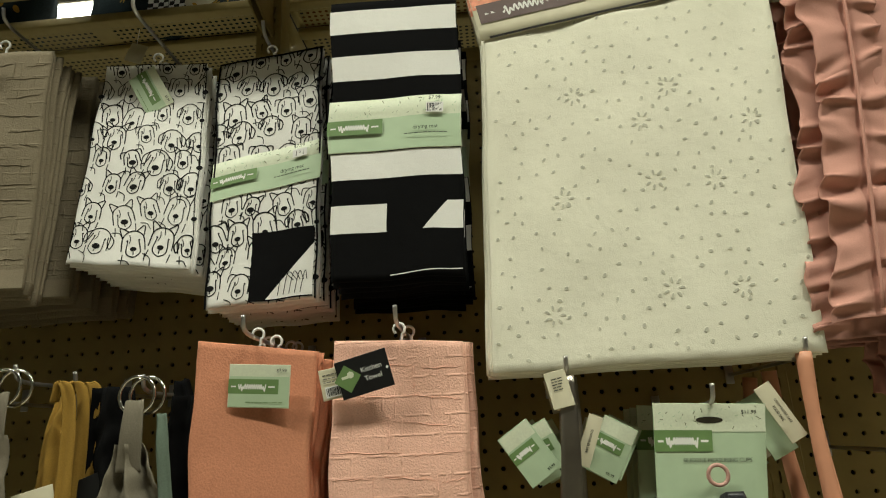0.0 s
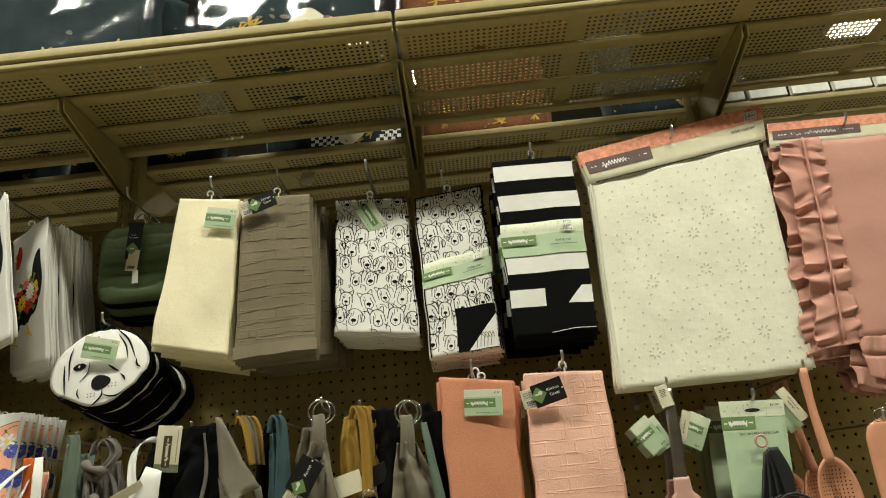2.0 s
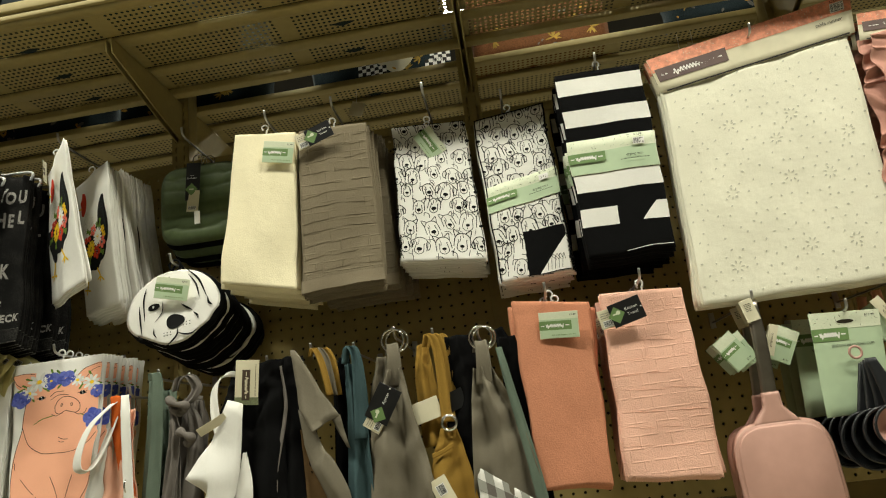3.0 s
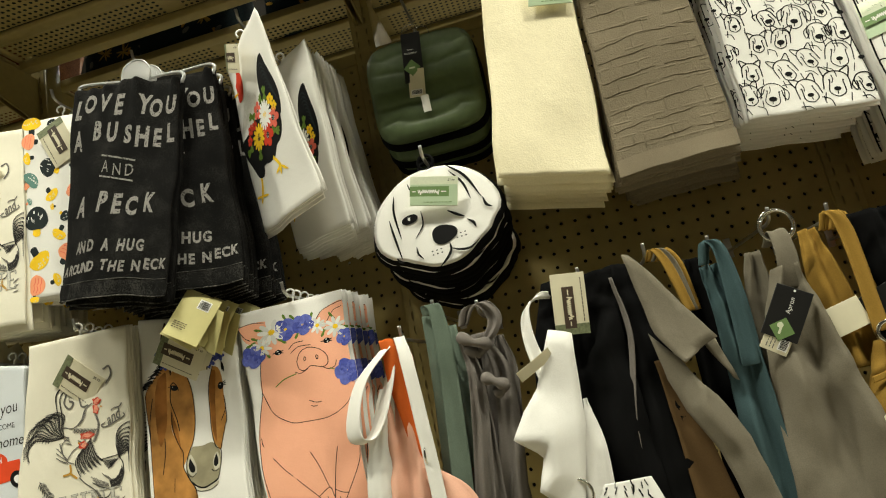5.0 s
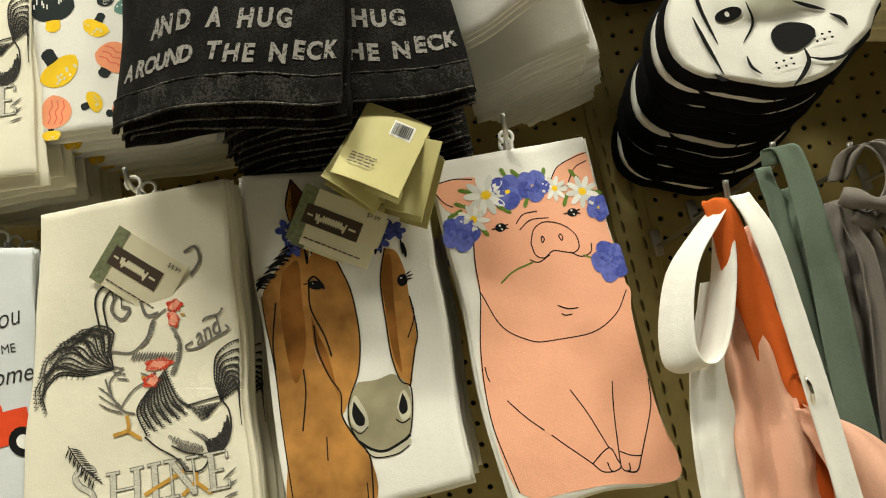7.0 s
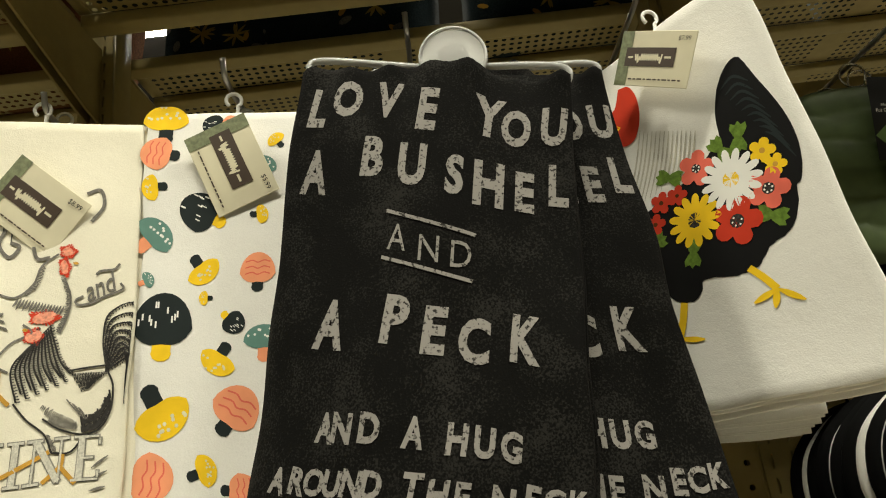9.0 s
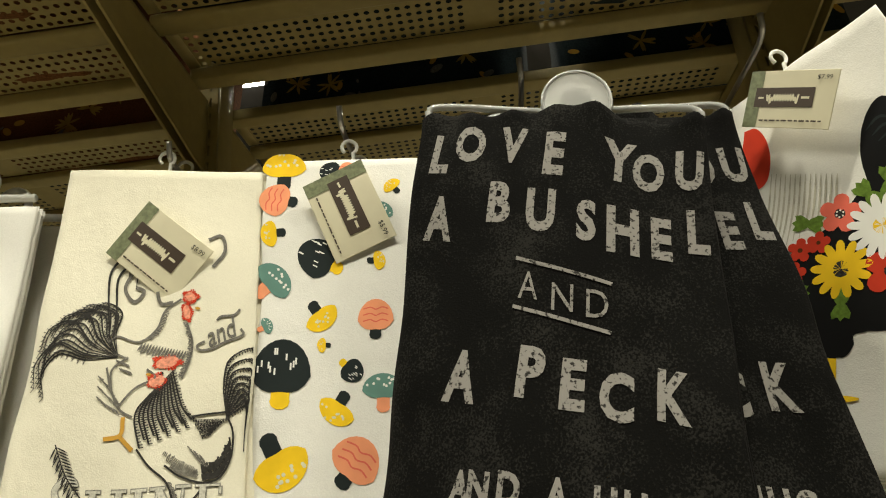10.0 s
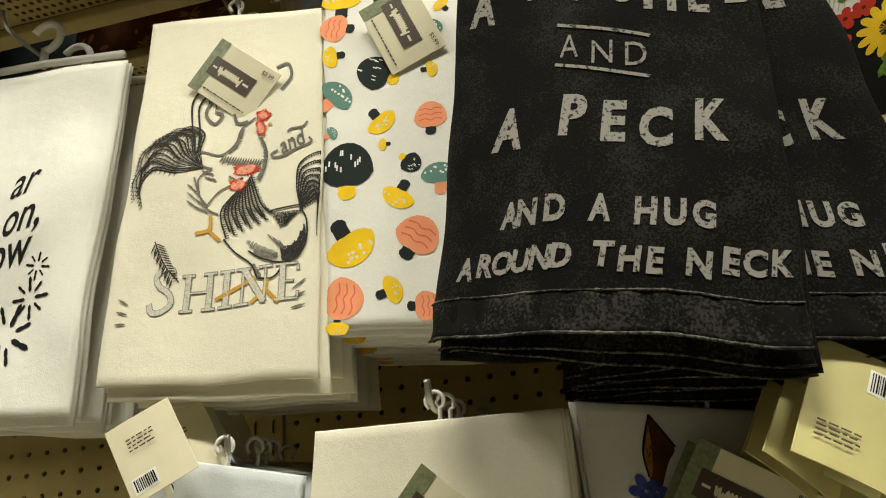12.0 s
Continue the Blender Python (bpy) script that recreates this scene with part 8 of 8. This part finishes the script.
# slate blue apron
a = apron(-0.29, 1.493, -0.235, "slate blue cotton apron hung by its straps")
strap(a, "neck_strap", [(-0.306, Y, 1.47), (-0.297, Y - 0.006, 1.5), (-0.283, Y - 0.006, 1.486), (-0.280, Y - 0.006, 1.42), (-0.283, Y - 0.004, 1.33)], [0.014, 0.016, 0.018, 0.026, 0.03], slate_cotton, 41, 0.004, 1.2, nu=10)
strap(a, "bib", [(-0.300, Y + 0.01, 1.47), (-0.292, Y + 0.004, 1.36), (-0.300, Y, 1.12)], [0.02, 0.04, 0.06], slate_cotton, 42, 0.008, 1.5, nu=16)
strap(a, "side_strap", [(-0.315, Y + 0.03, 1.486), (-0.32, Y + 0.03, 1.40), (-0.322, Y + 0.03, 1.14)], [0.02, 0.045, 0.06], black_cloth, 43, 0.006, 1.5, nu=12)


# taupe apron with a ring and black tag
def ring_apron(x, z, mat, label, seed, spread, sag=0.0):
    a = apron(x, z, -0.24, label)
    for k in range(2):
        part("ring", tube_bm(ring_pts((x + 0.006 * k, Y - 0.012 + 0.012 * k, z - 0.006), 0.021, "y", 26), 0.0021, 8, closed=True), chrome, a, "chrome ring")
    strap(a, "neck_strap", [(x - 0.012, Y + 0.004, z - 0.03), (x - 0.002, Y - 0.012, z - 0.012), (x + 0.0, Y - 0.018, z - 0.045), (x - 0.004, Y - 0.012, z - 0.09)], [0.016, 0.022, 0.026, 0.03], mat, seed, 0.001)
    strap(a, "bib", [(x - 0.004, Y - 0.006, z - 0.06), (x - 0.012 + sag, Y - 0.012, z - 0.16), (x + 0.0 + sag, Y - 0.012, z - 0.38)], [0.032, 0.085 * spread, 0.15 * spread], mat, seed + 1, 0.012, 1.7, nu=26)
    strap(a, "side_fold", [(x - 0.03, Y + 0.02, z - 0.03), (x - 0.04, Y + 0.02, z - 0.14), (x - 0.04, Y + 0.02, z - 0.37)], [0.02, 0.05, 0.08], mat, seed + 2, 0.006, 1.3, nu=12)
    return a


a = ring_apron(-0.209, 1.505, taupe_cotton, "taupe cotton apron with chrome rings and a black tag", 51, 1.0)
swing_tag(a, (-0.234, Y - 0.032, 1.385), -58, "Apron", 0.10, 0.045, seed=22)
# mustard apron
a = apron(-0.135, 1.498, -0.235, "mustard cotton apron with a buckle ring and a white tag")
for k in range(3):
    strap(a, "neck_strap", [(-0.152 + 0.01 * k, Y + 0.012 * k, 1.48), (-0.142 + 0.01 * k, Y - 0.006 + 0.012 * k, 1.503), (-0.128 + 0.008 * k, Y - 0.006 + 0.012 * k, 1.47), (-0.125 + 0.004 * k, Y - 0.006 + 0.01 * k, 1.34)], [0.01, 0.014, 0.017, 0.02], mustard_cotton, 61 + k, 0.002)
strap(a, "strap_fold", [(-0.16, Y + 0.03, 1.49), (-0.16, Y + 0.02, 1.42), (-0.15, Y + 0.01, 1.30)], [0.02, 0.04, 0.05], mustard_cotton, 65, 0.005, 1.5, nu=12)
part("ring", tube_bm(ring_pts((-0.121, Y - 0.014, 1.338), 0.013, "y", 22), 0.0028, 8, closed=True), chrome, a)
strap(a, "bib", [(-0.125, Y - 0.004, 1.33), (-0.128, Y - 0.01, 1.25), (-0.112, Y - 0.008, 1.10)], [0.03, 0.075, 0.085], mustard_cotton, 66, 0.008, 1.2, nu=20)
strap(a, "bib_hem", [(-0.158, Y - 0.016, 1.285), (-0.14, Y - 0.020, 1.29), (-0.118, Y - 0.018, 1.30)], [0.008, 0.008, 0.008], mustard_cotton, 67, 0.0, side=(0, 0, 1))
tg, ink = card(a, "hang_tag", (-0.143, Y - 0.026, 1.222), 0.032, 0.055, card_cream, -24, 0, 0, 0.001, "white barcode tag")
barcode(ink, 0.009, 0.012, 0.022, 0.028, random.Random(9))
ink.flush("print", tg)
tg, ink = card(a, "hang_tag", (-0.160, Y - 0.004, 1.365), 0.05, 0.038, card_cream, -14, 0, 0, 0.001, "white card tag")
tg, ink = card(a, "swing_tag", (-0.112, Y + 0.006, 1.375), 0.05, 0.034, card_black, -20, 0, 0, 0.001, "black card tag")
# black apron behind
a = apron(-0.085, 1.49, -0.22, "black cotton apron folded between two others")
strap(a, "bib", [(-0.088, Y + 0.012, 1.495), (-0.086, Y + 0.008, 1.36), (-0.080, Y + 0.004, 1.10)], [0.05, 0.08, 0.10], black_cloth, 71, 0.008, 1.4, nu=16)
# dark grey apron with a gingham pocket
a = ring_apron(-0.045, 1.488, taupe_cotton, "dark taupe apron with a gingham pocket and sage ties", 73, 1.0, 0.02)
strap(a, "sage_tie", [(-0.015, Y - 0.01, 1.46), (-0.006, Y - 0.016, 1.40), (0.018, Y - 0.018, 1.24), (0.03, Y - 0.016, 1.12)], [0.012, 0.015, 0.02, 0.022], sage_cotton, 76, 0.002)
strap(a, "dark_side", [(0.004, Y + 0.012, 1.48), (0.008, Y + 0.008, 1.36), (0.02, Y + 0.004, 1.10)], [0.03, 0.05, 0.06], black_cloth, 77, 0.006, nu=12)
G = sheet((-0.085, Y - 0.024, 1.262), (0.03, Y - 0.026, 1.182), (0.05, Y - 0.026, 1.08), (-0.075, Y - 0.024, 1.08), 0.002, 6)
pk = part("gingham_pocket", slab_bm(G, 14, 16, 0.002, 0, 0.0006), white_cloth, a, "gray and white gingham pocket")
ink = Ink(G, 0.0005)
for i in range(9):
    for j in range(11):
        x, y = i * 0.0165, j * 0.0165
        if x + 0.0165 < G.w and y + 0.0165 < G.h and (i % 2 or j % 2):
            ink.rect(lilac_grey if i % 2 and j % 2 else mid_grey_cloth, x, y, x + 0.0165, y + 0.0165, 1, 1)
ink.flush("check", pk)
# black strap next to the orange towels
a = apron(0.0, 1.50, -0.2, "black apron straps beside the orange towels")
strap(a, "neck_strap", [(-0.012, Y + 0.03, 1.50), (0.002, Y + 0.02, 1.44), (0.012, Y + 0.02, 1.30), (0.012, Y + 0.02, 1.12)], [0.02, 0.035, 0.045, 0.05], black_cloth, 81, 0.006, nu=10)


# ---------------- wrapped cushions on the upper shelf ----------------
copies = []


def wrapped_mat(x0, x1, mat, seed, label, motif):
    t = thing("wrapped_cushion", ((x0 + x1) / 2, -0.25, SHELF_Z + 0.008), label, "cushion", "wrapped cushions on the shelf")
    z0, z1 = SHELF_Z + 0.012, SHELF_Z + 0.36
    S = sheet((x0, -0.318, z1), (x1, -0.318, z1), (x1, -0.338, z0), (x0, -0.338, z0), 0.004, seed, belly=0.008)
    pad = part("pad", slab_bm(S, 16, 16, 0.10, 0, 0.02), mat, t)
    ink = Ink(S, 0.001)
    rng = random.Random(seed)
    w, h = S.w, S.h
    for _ in range(5):
        cx, cy = rng.uniform(0.1, 0.9) * w, rng.uniform(0.70, 0.95) * h
        for k in range(9):
            a = rng.uniform(0, 6.28)
            ink.stroke(straw, [(cx, cy), (cx + 0.022 * math.cos(a), cy + 0.022 * math.sin(a))], 0.005, 4, True)
    if motif:
        ink.blob(card_cream, w * 0.62, h * 0.80, lambda a: 0.048 * (1 + 0.08 * math.cos(4 * a)), 0, 26, 2)
        ink.oval(ink_dbrown, w * 0.60, h * 0.775, 0.012, 0.008, -20, 12)
        for px, py, rot in ((0.36, 0.86, -30), (0.42, 0.92, -20), (0.86, 0.84, 25), (0.82, 0.93, 10)):
            for i in range(5):
                for j in range(4):
                    ink.rect(ink_white if (i + j) % 2 else ink_dgrey, w * px + i * 0.011, h * py + j * 0.011 - 0.02, w * px + i * 0.011 + 0.011, h * py + j * 0.011 - 0.009, 1, 1)
    for _ in range(14):
        ink.blob(ink_grey if rng.random() < 0.5 else ink_ochre, rng.uniform(0.05, 0.95) * w, rng.uniform(0.62, 0.97) * h, rng.uniform(0.004, 0.012), rng.uniform(0, 180), 9, 1, 0.5)
    ink.flush("print", pad)
    F = sheet((x0 - 0.008, -0.330, z1 + 0.006), (x1 + 0.008, -0.330, z1 + 0.006), (x1 + 0.008, -0.350, z0 - 0.006), (x0 - 0.008, -0.350, z0 - 0.006), 0.004, seed + 40, belly=0.008)
    film = part("film", slab_bm(F, 24, 24, 0.0006, 0, 0.0004), clear_film, t, "clear glossy plastic film")
    copies.append(t)
    for xx in (x0 - 0.004, x1 + 0.004):
        part("film_seam", tube_bm(spline([(xx, -0.345, z0), (xx + 0.004, -0.342, z0 + 0.1), (xx, -0.335, z0 + 0.3)], 14), 0.0022, 6), clear_film, t)
    return t


wrapped_mat(-1.02, -0.56, teal_mat, 3, "dark teal harvest cushion wrapped in clear plastic", False)
wrapped_mat(-0.445, -0.04, teal_mat, 4, "dark teal cushion with plaid and straw print, plastic wrapped", True)
wrapped_mat(0.012, 0.40, brown_mat, 5, "brown harvest cushion wrapped in clear plastic", False)
wrapped_mat(0.545, 0.98, teal_mat, 6, "dark teal harvest cushion wrapped in clear plastic", False)
# these two are added only so that the perforations under them stay dark
wrapped_mat(-2.46, -2.02, teal_mat, 8, "dark teal harvest cushion wrapped in clear plastic", False)
wrapped_mat(-1.98, -1.54, brown_mat, 9, "brown harvest cushion wrapped in clear plastic", False)
wrapped_mat(-1.50, -1.06, teal_mat, 7, "dark teal harvest cushion wrapped in clear plastic", False)

# copies behind and on the far shelf, added to block light from above
for t in copies:
    for k in (1, 2, 4):
        if k == 4 or t.location.x < 0.0 or (k == 1 and t.location.x > 0.5):
            other = copy_thing(t, pose(t.location.x, t.location.y + 0.112 * k, t.location.z))
            if k == 4:
                for o in list(other.children):
                    if o.name.startswith("film"):
                        bpy.data.objects.remove(o)

# hanging price cards under the far shelf
for x, y, z, turn in ((0.585, 0.09, 2.185, 18), (0.553, 0.10, 2.18, -8), (-0.31, 0.10, 2.19, 20)):
    t = thing("shelf_tag", (x, y, z + 0.06), "small white card hanging from a thread under the shelf", "tag", "hanging shelf tags")
    card(t, "card", (x, y, z), 0.038, 0.042, card_cream, turn, 0, 0)
    part("thread", tube_bm([(x, y, z + 0.018), (x + 0.002, y + 0.001, SHELF_Z - 0.004)], 0.0006, 5), white_plastic, t)

# scalloped white trim lying on the far shelf
for k in range(5):
    x = 0.86 + 0.115 * k
    t = thing("scalloped_trim", (x, 0.07, SHELF_Z + 0.008), "white scalloped wooden trim piece lying on the far shelf", "trim piece", "scalloped trim pieces")
    bm = bmesh.new()
    prof = [(0.0, 0.0)] + [(0.1 * i / 20, 0.035 + 0.012 * abs(math.sin(math.pi * i / 10))) for i in range(21)] + [(0.1, 0.0)]
    rings = [[bm.verts.new((x - 0.05 + px, yy, SHELF_Z + 0.009 + pz)) for px, pz in prof] for yy in (0.05, 0.064)]
    bm.faces.new(rings[0])
    bm.faces.new(rings[1][::-1])
    for i in range(len(prof)):
        q = (i + 1) % len(prof)
        bm.faces.new((rings[0][i], rings[0][q], rings[1][q], rings[1][i]))
    bmesh.ops.recalc_face_normals(bm, faces=bm.faces[:])
    part("board", bm, trim_white, t, smooth=False)
